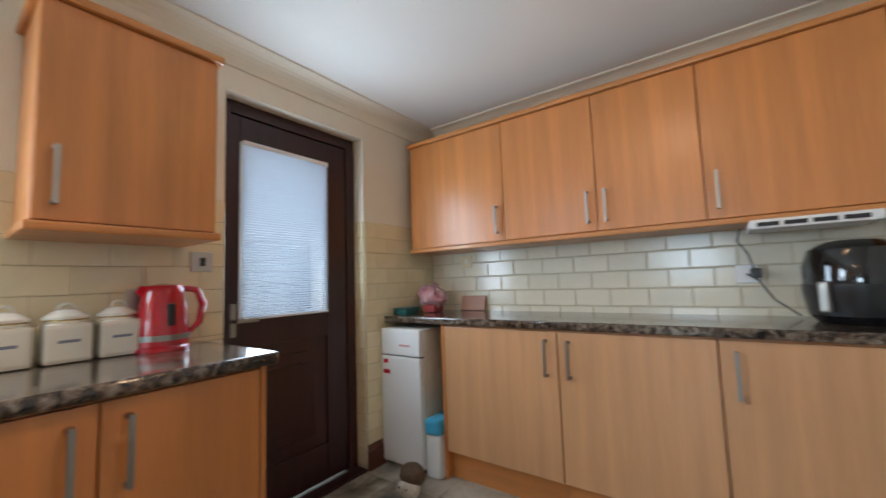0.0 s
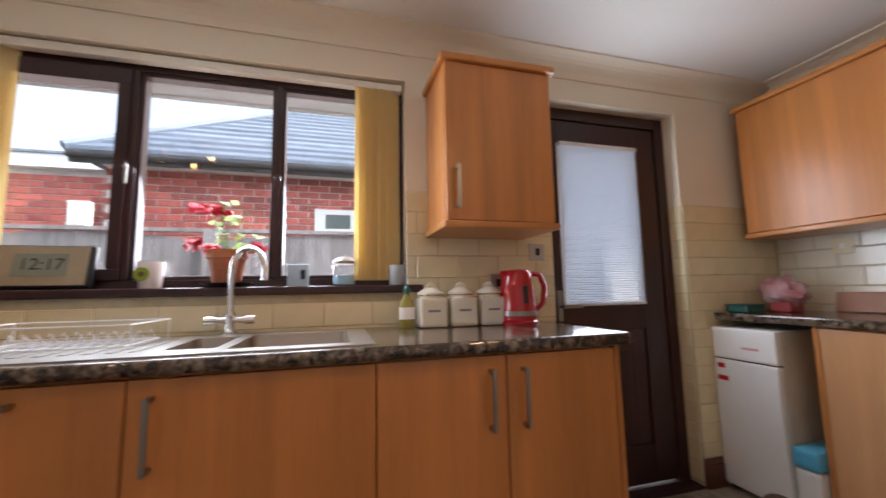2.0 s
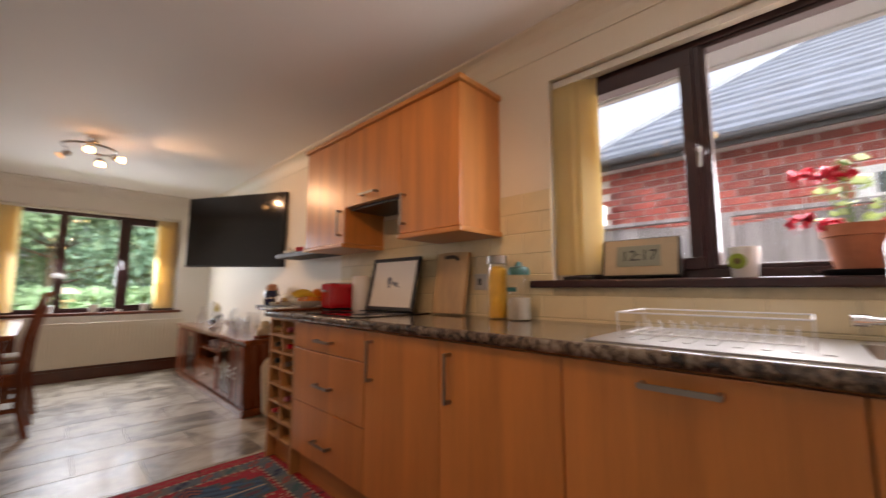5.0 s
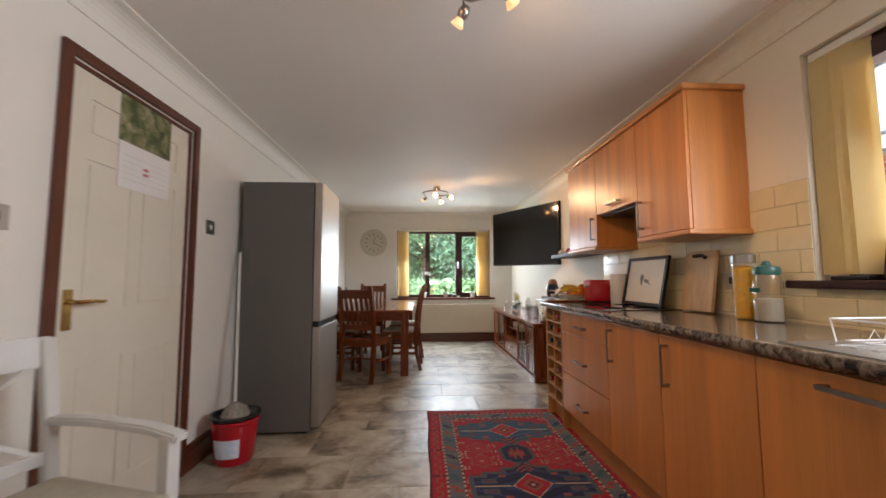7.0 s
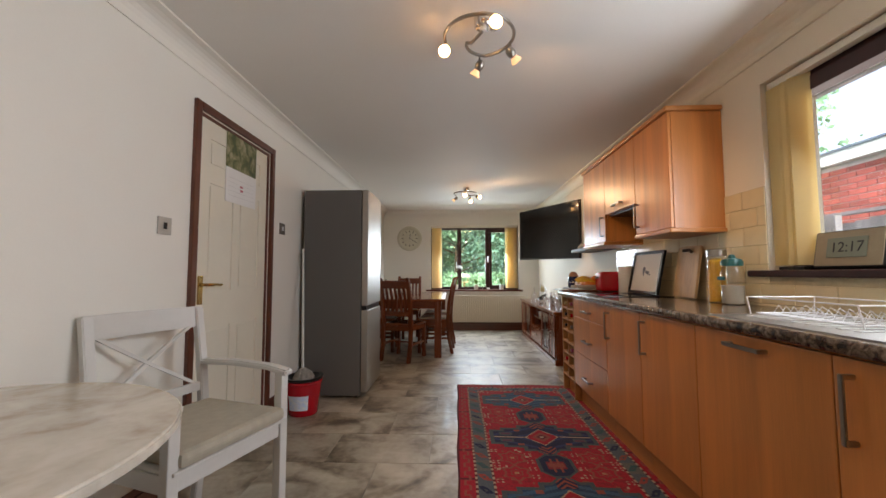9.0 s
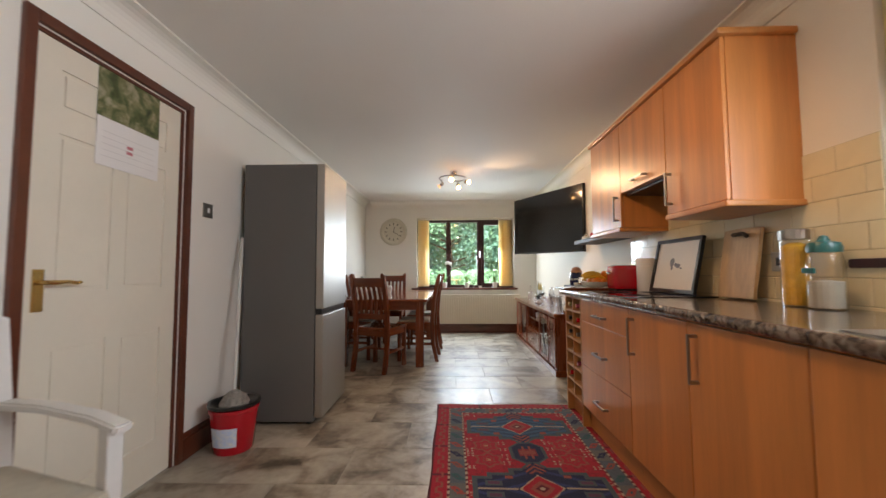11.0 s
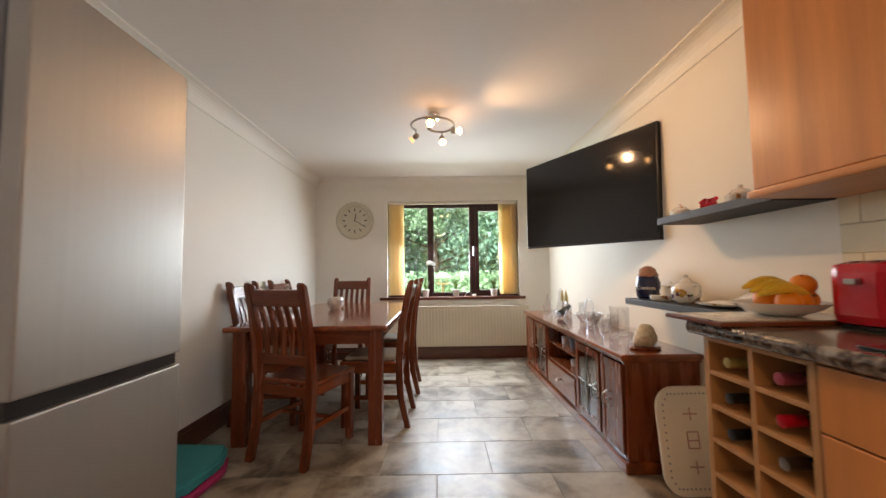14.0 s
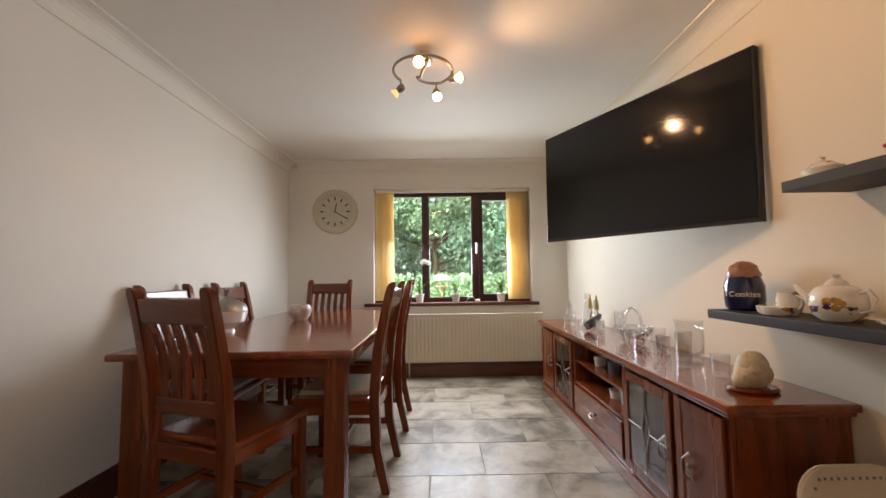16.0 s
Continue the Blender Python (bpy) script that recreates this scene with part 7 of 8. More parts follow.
ob = thing("heater_tray", (-0.19, 3.98, 0), label="rounded cream decorated tray leaning on the sideboard end", category="tray", world=True)
TW, TH = 0.33, 0.50
bm = bmesh.new()
r = 0.10
o2 = []
for cx, cy, a0 in ((TW / 2 - r, TH - r, 0), (-TW / 2 + r, TH - r, 90), (-TW / 2 + r, r, 180), (TW / 2 - r, r, 270)):
    o2 += [(cx + r * math.cos(radians(a0 + 15 * k)), cy + r * math.sin(radians(a0 + 15 * k))) for k in range(7)]
prism(bm, o2, 0, 0.016)
bmesh.ops.bevel(bm, geom=[e for e in bm.edges if abs(e.verts[0].co.z - e.verts[1].co.z) < 1e-6], offset=0.005, segments=2, affect="EDGES")
tm = Matrix.Translation((-0.185, 3.90, 0.004)) @ Matrix.Rotation(radians(81), 4, "X")
part("tray", turned(bm, tm), M["ceramic"], ob)
bm = bmesh.new()
for k in range(48):
    a = 2 * math.pi * k / 48
    px = (TW / 2 - 0.035) * max(-1, min(1, 1.25 * math.cos(a)))
    py = TH / 2 + (TH / 2 - 0.035) * max(-1, min(1, 1.25 * math.sin(a)))
    box(bm, px - 0.004, py - 0.004, 0.0162, px + 0.004, py + 0.004, 0.0172)
part("painted_border", turned(bm, tm), M["grey_print"], ob, "dotted painted border")
bm = bmesh.new()
PKP = mat("pink_paint", (0.45, 0.25, 0.22), 0.5)
for y0 in (0.13, 0.37):
    part("painted_motif", turned(B((-0.035, y0 - 0.003, 0.0162, 0.035, y0 + 0.003, 0.0172), (-0.003, y0 - 0.03, 0.0162, 0.003, y0 + 0.03, 0.0174), bevel=0), tm), PKP, ob, "faint painted cross")
for q in ((-0.03, 0.21, 0.03, 0.216), (-0.03, 0.284, 0.03, 0.29), (-0.03, 0.216, -0.024, 0.284), (0.024, 0.216, 0.03, 0.284), (-0.024, 0.245, 0.024, 0.251)):
    box(bm, q[0], q[1], 0.0162, q[2], q[3], 0.0172)
part("painted_motif", turned(bm, tm), PKP, ob, "faint painted motif")

# shelf things
LZ, UZ = 0.9095, 1.3615
cj = thing("cookie_jar", (-0.115, 4.395, LZ), label="round navy glazed cookie jar lettered Cookies with a brown lid", category="jar", world=True)
part("jar", lathe(bmesh.new(), [(0.054, 0), (0.066, 0.010), (0.070, 0.04), (0.070, 0.10), (0.060, 0.128), (0.056, 0.14), (0, 0.14)], (-0.115, 4.395, LZ), 30), M["navy"], cj, smooth=True)
bm = lathe(bmesh.new(), [(0.060, 0.0), (0.062, 0.010), (0.050, 0.026), (0.044, 0.042), (0.024, 0.056), (0, 0.06)], (-0.115, 4.395, LZ + 0.139), 24)
for v in bm.verts:
    v.co += Vector((noise.noise(v.co * 28), noise.noise(v.co * 29), noise.noise(v.co * 33))) * 0.010
part("lid", bm, mat("brown_lid", (0.36, 0.16, 0.09), 0.35, var=0.3, scale=14, coat=0.4), cj, smooth=True)
tdir = Vector((-0.62, -0.78, 0)).normalized()
tx = Vector((0.78, -0.62, 0)).normalized()
tmx = Matrix(((tx.x, 0, tdir.x, 0), (tx.y, 0, tdir.y, 0), (0, 1, 0, 0.066), (0, 0, 0, 1)))
text_part("Cookies", 0.030, Matrix.Translation(tdir * 0.0712) @ tmx, M["paper"], cj, depth=0.0004)


def china_piece(name, x, y, z, prof, label, sq=(1, 1), handle=None, lid=False):
    o = thing(name, (x, y, z), label=label, category="china", group="china on the wall shelves", world=True)
    part("bowl", lathe(bmesh.new(), prof, (x, y, z), 24, squash=sq), M["floral"], o, smooth=True)
    if handle:
        part("handle", tube(bmesh.new(), [(x, y - s0, z + h0) for s0, h0 in handle], 0.005, 8), M["china"], o, smooth=True)
    if lid:
        part("lid", lathe(bmesh.new(), [(prof[-2][0] * 0.98, 0), (prof[-2][0] * 0.6, 0.016), (0.008, 0.022), (0.012, 0.034), (0, 0.038)], (x, y, z + prof[-2][1]), 20, squash=sq), M["floral"], o, smooth=True)
    return o


M["floral"] = stone_mat("floral_china", [(0.36, (0.13, 0.04, 0.10)), (0.405, (0.50, 0.26, 0.06)), (0.43, (0.80, 0.77, 0.70)), (0.9, (0.82, 0.79, 0.73))], 16, 0.12, big=9, coat=0.5)
china_piece("cream_jug", -0.12, 4.19, LZ, [(0.025, 0), (0.036, 0.02), (0.038, 0.05), (0.03, 0.08), (0.032, 0.085), (0, 0.07)], "small white china jug with painted flowers", handle=[(0.028, 0.07), (0.055, 0.065), (0.052, 0.035), (0.034, 0.02)])
china_piece("butter_dish", -0.155, 4.21, LZ, [(0.045, 0), (0.055, 0.01), (0.058, 0.03), (0.05, 0.032), (0, 0.03)], "low white china dish", sq=(0.8, 1.1))
tpot = china_piece("teapot", -0.12, 4.02, LZ, [(0.042, 0), (0.062, 0.018), (0.070, 0.050), (0.067, 0.082), (0.050, 0.104), (0.034, 0.110), (0, 0.110)], "white china teapot painted with gold and violet flowers", handle=[(0.060, 0.088), (0.092, 0.098), (0.108, 0.075), (0.098, 0.040), (0.066, 0.028)], lid=True)
part("spout", tube(bmesh.new(), [(-0.12, 4.09, LZ + 0.04), (-0.12, 4.125, LZ + 0.07), (-0.12, 4.16, LZ + 0.105)], [0.016, 0.011, 0.008], 8), M["china"], tpot, smooth=True)
PET = [mat("gold_glaze", (0.55, 0.30, 0.06), 0.2, var=0.4, scale=60), mat("violet_glaze", (0.10, 0.03, 0.09), 0.2, var=0.4, scale=60), mat("green_glaze", (0.10, 0.18, 0.04), 0.2)]


def painted_flower(parent, x, y, z, rad, ang, hz, size, kind):
    """Petals lying on a round pot's side, as a slightly raised transfer."""
    n = Vector((math.cos(ang), math.sin(ang), 0))
    t = Vector((-n.y, n.x, 0))
    for k in range(5):
        a = 2 * math.pi * k / 5 + ang
        bm = bmesh.new()
        c = Vector((x, y, z)) + n * (rad - 0.0005) + t * (size * 0.7 * math.cos(a)) + Vector((0, 0, hz + size * 0.5 * math.sin(a)))
        off = c - Vector((x, y, z + hz))
        off = off.normalized() * rad
        ball(bm, (0, 0, 0), size * 0.48, 8, (1, 1, 0.10))
        q = Vector((0, 0, 1)).rotation_difference(off.normalized()).to_matrix().to_4x4()
        turned(bm, Matrix.Translation(Vector((x, y, z + hz)) + off) @ q)
        part("painted_petal", bm, PET[kind if k else 1], parent, smooth=True)


painted_flower(tpot, -0.12, 4.02, LZ, 0.0685, radians(215), 0.056, 0.026, 0)
painted_flower(tpot, -0.12, 4.02, LZ, 0.0685, radians(170), 0.040, 0.016, 1)
painted_flower(tpot, -0.12, 4.02, LZ, 0.0685, radians(250), 0.048, 0.014, 2)
china_piece("serving_dish", -0.12, 3.78, LZ, [(0.06, 0), (0.10, 0.012), (0.105, 0.02), (0.07, 0.02), (0.02, 0.03), (0, 0.032)], "oval white china serving dish", sq=(0.75, 1.2))
china_piece("vegetable_dish", -0.12, 3.56, LZ, [(0.05, 0), (0.07, 0.02), (0.078, 0.05), (0.07, 0.055), (0, 0.055)], "covered white china vegetable dish", sq=(0.8, 1.2), lid=True)
china_piece("trinket_dish", -0.125, 4.03, UZ, [(0.035, 0), (0.045, 0.012), (0.052, 0.035), (0.045, 0.038), (0, 0.038)], "small ornate white trinket dish with a bird", sq=(0.8, 1.2), lid=True)
china_piece("trinket_dish", -0.125, 3.62, UZ, [(0.04, 0), (0.05, 0.015), (0.055, 0.04), (0.045, 0.045), (0, 0.045)], "small ornate china pot with a lid", lid=True)
china_piece("trinket_dish", -0.125, 3.46, UZ, [(0.04, 0), (0.05, 0.015), (0.052, 0.05), (0.045, 0.055), (0, 0.055)], "small ornate china cup", handle=[(0.05, 0.045), (0.075, 0.04), (0.07, 0.02), (0.048, 0.015)])
rs = thing("china_rose", (-0.13, 3.83, UZ), label="red china rose ornament lying on the shelf", category="ornament", world=True)
bm = bmesh.new()
rg = random.Random(5)
for k in range(26):
    leaf_quad(bm, Vector((-0.13 + rg.uniform(-0.02, 0.02), 3.80 + rg.uniform(-0.022, 0.022), UZ + 0.035 + rg.uniform(-0.015, 0.018))), Vector((rg.uniform(-1, 1), rg.uniform(-1, 1), rg.uniform(-0.2, 1))), 0.017, rg)
part("flower", bm, M["petal"], rs)
part("stem", tube(bmesh.new(), [(-0.13, 3.80, UZ + 0.022), (-0.15, 3.88, UZ + 0.010), (-0.16, 3.95, UZ + 0.005)], 0.004, 6), M["gold_foil"], rs)
part("base", B((-0.155, 3.775, UZ, -0.105, 3.825, UZ + 0.018), bevel=0.006), M["china"], rs)


# things in the open bay of the sideboard
for k, (y, z, h, r, mt) in enumerate(((4.98, 0.3035, 0.085, 0.035, "green_lid"), (5.08, 0.3035, 0.095, 0.032, "china"), (5.2, 0.3035, 0.05, 0.045, "china"), (5.02, 0.4435, 0.07, 0.04, "pink_foil"), (5.22, 0.4435, 0.075, 0.038, "grey_print"), (5.42, 0.4435, 0.06, 0.045, "china"))):
    o = thing("mug", (-0.30, y, z), label="small mug standing in the open bay of the sideboard", category="mug", group="mugs in the sideboard", world=True)
    part("cup", lathe(bmesh.new(), [(r * 0.8, 0), (r * 0.85, 0.004), (r, h), (r * 0.92, h), (r * 0.78, 0.01), (0, 0.01)], (-0.30, y, z), 18), M[mt], o, smooth=True)
    part("handle", tube(bmesh.new(), [(-0.30, y - r * 0.9, z + h * 0.8), (-0.30, y - r * 1.6, z + h * 0.7), (-0.30, y - r * 1.55, z + h * 0.35), (-0.30, y - r * 0.85, z + h * 0.2)], 0.004, 6), M[mt], o)

# far window sill plants
FZ = 0.7765


def sill_plant(x, y, h, label, flower, n, seed):
    rg = random.Random(seed)
    o = thing("orchid" if flower else "sill_plant", (x, y, FZ), label=label, category="potted plant", group="plants on the dining window sill", world=True)
    part("pot", lathe(bmesh.new(), [(0.036, 0), (0.045, 0.075), (0.052, 0.078), (0.052, 0.092), (0.045, 0.092), (0.04, 0.08), (0, 0.08)], (x, y, FZ), 20), M["china"], o, smooth=True)
    for k in range(n):
        a = 2 * math.pi * k / n + rg.uniform(-0.3, 0.3)
        l, hh = rg.uniform(0.06, 0.13), rg.uniform(0.05, 0.16)
        bm = bmesh.new()
        side = Vector((-math.sin(a), math.cos(a), 0)) * 0.011
        pr = None
        for j in range(5):
            f = j / 4
            c = Vector((x + l * f * math.cos(a), y + 0.35 * l * f * math.sin(a), FZ + 0.085 + hh * math.sin(f * 2.2)))
            wv = side * math.sin(math.pi * min(0.98, 0.15 + 0.85 * f))
            cur = (bm.verts.new(c - wv), bm.verts.new(c + wv))
            if pr:
                bm.faces.new((pr[0], pr[1], cur[1], cur[0]))
            pr = cur
        part("leaf", bm, M["leaf"], o)
    part("stem", tube(bmesh.new(), [(x, y, FZ + 0.08), (x + 0.01, y, FZ + 0.5 * h), (x + 0.03, y, FZ + 0.88 * h), (x + 0.07, y, FZ + h)], 0.0025, 5), M["leaf"], o)
    if flower:
        for k in range(4):
            bm = bmesh.new()
            c = Vector((x + 0.03 + 0.025 * k, y - 0.015, FZ + h - 0.005 - 0.012 * abs(k - 1)))
            for j in range(5):
                a = j * 1.257 + k
                leaf_quad(bm, c + Vector((0.014 * math.cos(a), 0, 0.014 * math.sin(a))), Vector((0.2 * math.cos(a), -1, 0.2 * math.sin(a))), 0.014, rg)
            part("flower", bm, M["petal_white"], o)


sill_plant(-1.60, YF + 0.04, 0.45, "white flowering orchid in a white pot", True, 7, 1)
sill_plant(-1.21, YF + 0.03, 0.36, "slender green orchid in a white pot", False, 8, 2)
sill_plant(-0.72, YF + 0.03, 0.20, "small green plant in a white pot", False, 9, 3)
hs = thing("headset", (-1.0, YF + 0.02, FZ), label="small white charger with a looped cable", category="charger", world=True)
part("body", B((-1.0, YF - 0.005, FZ, -0.95, YF + 0.03, FZ + 0.03), bevel=0.008), M["white"], hs)
part("cable", tube(bmesh.new(), [(-1.0, YF + 0.01, FZ + 0.01), (-1.03, YF + 0.01, FZ + 0.055), (-1.07, YF + 0.01, FZ + 0.05), (-1.10, YF + 0.01, FZ + 0.006)], 0.003, 6), M["white"], hs)

# ---- rug ----
RX0, RX1, RY0, RY1 = -1.588, -0.475, 0.95, 3.31
NXc, NYc = 170, 360


def rug_colour(u, v):
    """Knot colour at u, v in metres from the rug's corner; mirrored about the middle."""
    red, navy, blue, teal, pink, cream, dred = (0.36, 0.003, 0.014), (0.006, 0.010, 0.045), (0.010, 0.038, 0.090), (0.050, 0.068, 0.075), (0.27, 0.055, 0.038), (0.38, 0.28, 0.20), (0.11, 0.004, 0.010)
    w, l = RX1 - RX0, RY1 - RY0
    m = min(u, w - u, v, l - v)
    s = v if min(u, w - u) < min(v, l - v) else u
    if m < 0.014:
        return dred
    if m < 0.090:                                   # outer red band with a square meander
        up = (s * 11) % 1 < 0.5
        edge_near = abs(((s * 11) % 0.5) - 0.0) < 0.09
        on = abs(m - (0.064 if up else 0.040)) < 0.0055 or (edge_near and 0.038 < m < 0.068)
        return pink if on else (dred if (s * 3.1) % 1 < 0.06 else red)
    if m < 0.102:
        return cream if (s * 46) % 2 < 1.1 else dred
    if m < 0.182:                                   # grey-blue band of slanted leaves
        q = int(s * 8.2)
        c = ((s * 8.2) % 1 - 0.5) / 8.2
        d = abs(c + (m - 0.142) * 0.8) * 1.1 + abs(m - 0.142) * 0.8
        if d < 0.034:
            return (navy, (0.32, 0.045, 0.035), (0.02, 0.085, 0.085), pink)[q % 4] if d > 0.011 else teal
        return (0.070, 0.092, 0.110) if q % 3 else (0.11, 0.11, 0.10)
    if m < 0.194:
        return cream if (s * 46) % 2 < 1.1 else dred
    x = abs(u - w / 2)
    per = 0.74
    k = round((v - l / 2) / per)
    ya = abs(v - l / 2 - k * per)

    def medallion(g):
        return (x < 0.315 + g and ya < 0.085 + g) or (x < 0.235 + g and ya < 0.125 + g) or (x < 0.12 + g and ya < 0.170 + g) or (x * 1.15 + ya < 0.255 + g)

    def link(g):
        return x < 0.085 + g and abs(ya - 0.37) < 0.115 + g and x + abs(ya - 0.37) < 0.150 + g
    if medallion(0.0):
        core = x * 1.1 + ya
        if core < 0.125:
            return cream if core > 0.114 or core < 0.018 else (dred if x + ya < 0.035 else (pink if core < 0.07 else red))
        if ya < 0.006 and x > 0.12:
            return cream
        if abs(x - 0.235) < 0.042 and abs(ya - 0.050) < 0.024:
            return (0.10, 0.03, 0.06) if abs(x - 0.235) < 0.030 and abs(ya - 0.050) < 0.013 else teal
        if x < 0.05 and abs(ya - 0.185) < 0.05:
            return pink if (x * 40 + ya * 40) % 1.6 < 0.8 else navy
        if abs(x - 0.15) < 0.022 and abs(ya - 0.105) < 0.016:
            return pink
        if k % 2:
            return (0.022, 0.085, 0.150) if (x * 7 + ya * 19) % 1 < 0.55 else blue
        return navy if (x * 5 + ya * 11) % 1 < 0.75 else (0.016, 0.030, 0.110)
    if link(0.0):
        z = abs(ya - 0.37)
        return pink if abs(x - 0.02) < 0.007 and z < 0.075 or (z < 0.022 and x < 0.045) else ((0.22, 0.012, 0.02) if z < 0.045 and x < 0.05 else navy)
    if medallion(0.024) or link(0.020):
        return teal
    gx, gy = x - 0.235, ya - 0.285
    r = math.hypot(gx, gy) * (1 + 0.16 * math.cos(6 * math.atan2(gy, gx)))
    if r < 0.074:
        return pink if 0.058 < r or 0.026 < r < 0.034 else ((0.36, 0.20, 0.10) if r < 0.012 else red)
    for dx, dy in ((0.14, 0.25), (0.14, 0.33), (0.335, 0.20), (0.335, 0.34), (0.335, 0.05)):
        if (abs(x - dx) - 0.014) ** 2 + (abs(ya - dy) - 0.012) ** 2 < 0.00004:
            return cream
    h = math.sin(int(u * 60) * 12.9898 + int(v * 60) * 78.233) * 43758.5453
    h -= math.floor(h)
    return cream if h > 0.988 else (pink if h > 0.965 else ((0.28, 0.003, 0.012) if h < 0.3 else red))


rg_ = thing("rug", ((RX0 + RX1) / 2, (RY0 + RY1) / 2, 0.0), label="red and navy patterned woven runner rug with a fringed end", category="rug", world=True)
verts, faces, cols = [], [], []
for j in range(NYc + 1):
    for i in range(NXc + 1):
        x = RX0 + (RX1 - RX0) * i / NXc - (RX0 + RX1) / 2
        y = RY0 + (RY1 - RY0) * j / NYc - (RY0 + RY1) / 2
        edge = min(i, NXc - i, j, NYc - j)
        wob = 0.004 * math.sin(y * 9) * (1 if edge < 2 else 0.3)
        verts.append((x + wob, y + 0.004 * math.sin(x * 11), (0.0005 if edge == 0 else 0.009) + 0.0012 * noise.noise(Vector((x * 6, y * 6, 0)))))
for j in range(NYc):
    for i in range(NXc):
        a = j * (NXc + 1) + i
        faces.append((a, a + 1, a + NXc + 2, a + NXc + 1))
        cols.append(rug_colour((RX1 - RX0) * (i + 0.5) / NXc, (RY1 - RY0) * (j + 0.5) / NYc))
me = bpy.data.meshes.new("woven_face")
me.from_pydata(verts, [], faces)
ca = me.color_attributes.new("dye", "FLOAT_COLOR", "CORNER")
buf = np.repeat(np.array([(*(0.85 * v for v in c), 1.0) for c in cols], dtype=np.float32), 4, axis=0)
ca.data.foreach_set("color", buf.ravel())
rm_ = bpy.data.materials.new("rug_wool")
nt, N, L, b = nodes_of(rm_)
at_ = N.new("ShaderNodeVertexColor")
at_.layer_name = "dye"
ns, hsv, mr, bp = N.new("ShaderNodeTexNoise"), N.new("ShaderNodeHueSaturation"), N.new("ShaderNodeMapRange"), N.new("ShaderNodeBump")
ns.inputs["Scale"].default_value = 160
tc = N.new("ShaderNodeTexCoord")
L.new(tc.outputs["Object"], ns.inputs[0])
mr.inputs["To Min"].default_value, mr.inputs["To Max"].default_value = 0.65, 1.5
L.new(ns.outputs[0], mr.inputs[0])
L.new(mr.outputs[0], hsv.inputs["Value"])
L.new(at_.outputs[0], hsv.inputs["Color"])
L.new(hsv.outputs[0], b.inputs["Base Color"])
b.inputs["Roughness"].default_value = 0.95
bp.inputs["Strength"].default_value, bp.inputs["Distance"].default_value = 0.6, 0.003
L.new(ns.outputs[0], bp.inputs["Height"])
L.new(bp.outputs[0], b.inputs["Normal"])
me.materials.append(rm_)
o = new("woven_face", me)
o.parent = rg_
bm = bmesh.new()
rg = random.Random(8)
for k in range(150):
    x = RX0 + (RX1 - RX0) * (k + 0.5) / 150
    e = (x + rg.uniform(-0.008, 0.008), RY1 + rg.uniform(0.015, 0.032), 0.002)
    tube(bm, [(x, RY1 - 0.002, 0.005), e], 0.0012, 3)
o = part("fringe", bm, M["seat_cream"], rg_, "short cream fringe")
o["kind"] = "stuff"

# ---- outside ----
bm = bmesh.new()
box(bm, -160, -160, -0.16, 160, 160, -0.14)
structure("ground", bm, M["paving"], "grey paved ground")
bm = bmesh.new()
box(bm, -40, YF + 1.6, -0.139, 40, 90, -0.12)
tagged(structure("lawn", bm, M["grass"], "mown green lawn"), "", "", "", "structure")


def wall_of_bricks(parent, x, y0, y1, z0, z1, per_brick=True):
    """A brick face at plane x seen from -x, stretcher bond."""
    base = bmesh.new()
    box(base, 0, -0.1065, -0.0325, 0.02, 0.1065, 0.0325)
    bmesh.ops.bevel(base, geom=list(base.edges), offset=0.003, segments=1, affect="EDGES")
    me = bpy.data.meshes.new("brick")
    base.to_mesh(me)
    base.free()
    me.materials.append(M["brick"])
    n, r = 0, 0
    z = z0 + 0.0375
    while z < z1:
        y = y0 + (0.1125 if r % 2 else 0.0)
        while y < y1:
            o = new("brick", me)
            o.location = Vector((x - 0.012, y, z)) - parent.location
            o.parent = parent
            n += 1
            y += 0.225
        if r % 2:                                   # a half brick closes every other course at the corner
            o = new("brick", me)
            o.location = Vector((x - 0.012, y - 0.166, z)) - parent.location
            o.scale = (1, 0.49, 1)
            o.parent = parent
        z += 0.075
        r += 1
    return n


hs_ = thing("neighbour_bungalow", (5.0, -1.0, -0.14), label="red brick bungalow with a grey slate roof beyond the fence", category="house", world=True)
NX = 2.75
part("wall", B((NX, -5.5, -0.14, NX + 5.0, 2.33, 2.46), bevel=0), M["mortar"], hs_, "red brick wall")
part("fascia", B((NX - 0.28, -5.7, 2.32, NX - 0.25, 2.50, 2.41), bevel=0.002), M["fascia"], hs_, "dark fascia board")
part("gutter", tube(bmesh.new(), [(NX - 0.31, -5.7, 2.39), (NX - 0.31, 2.50, 2.39)], 0.035, 10), M["fascia"], hs_)
part("soffit", B((NX - 0.25, -5.7, 2.36, NX, 2.33, 2.37), bevel=0), M["upvc"], hs_)
EZ, RUN = 2.42, 4.0
RZ = EZ + RUN * 0.76
bm = bmesh.new()
e = [bm.verts.new(p) for p in ((NX - 0.33, -5.7, EZ), (NX - 0.33, 2.52, EZ), (NX - 0.33 + RUN, 2.52 - RUN, RZ), (NX - 0.33 + RUN, -5.7, RZ), (NX + 2 * RUN, 2.52, EZ))]
bm.faces.new((e[0], e[1], e[2], e[3]))
bm.faces.new((e[1], e[4], e[2]))
part("roof_deck", bm, M["slate"], hs_)
rows_n = 26
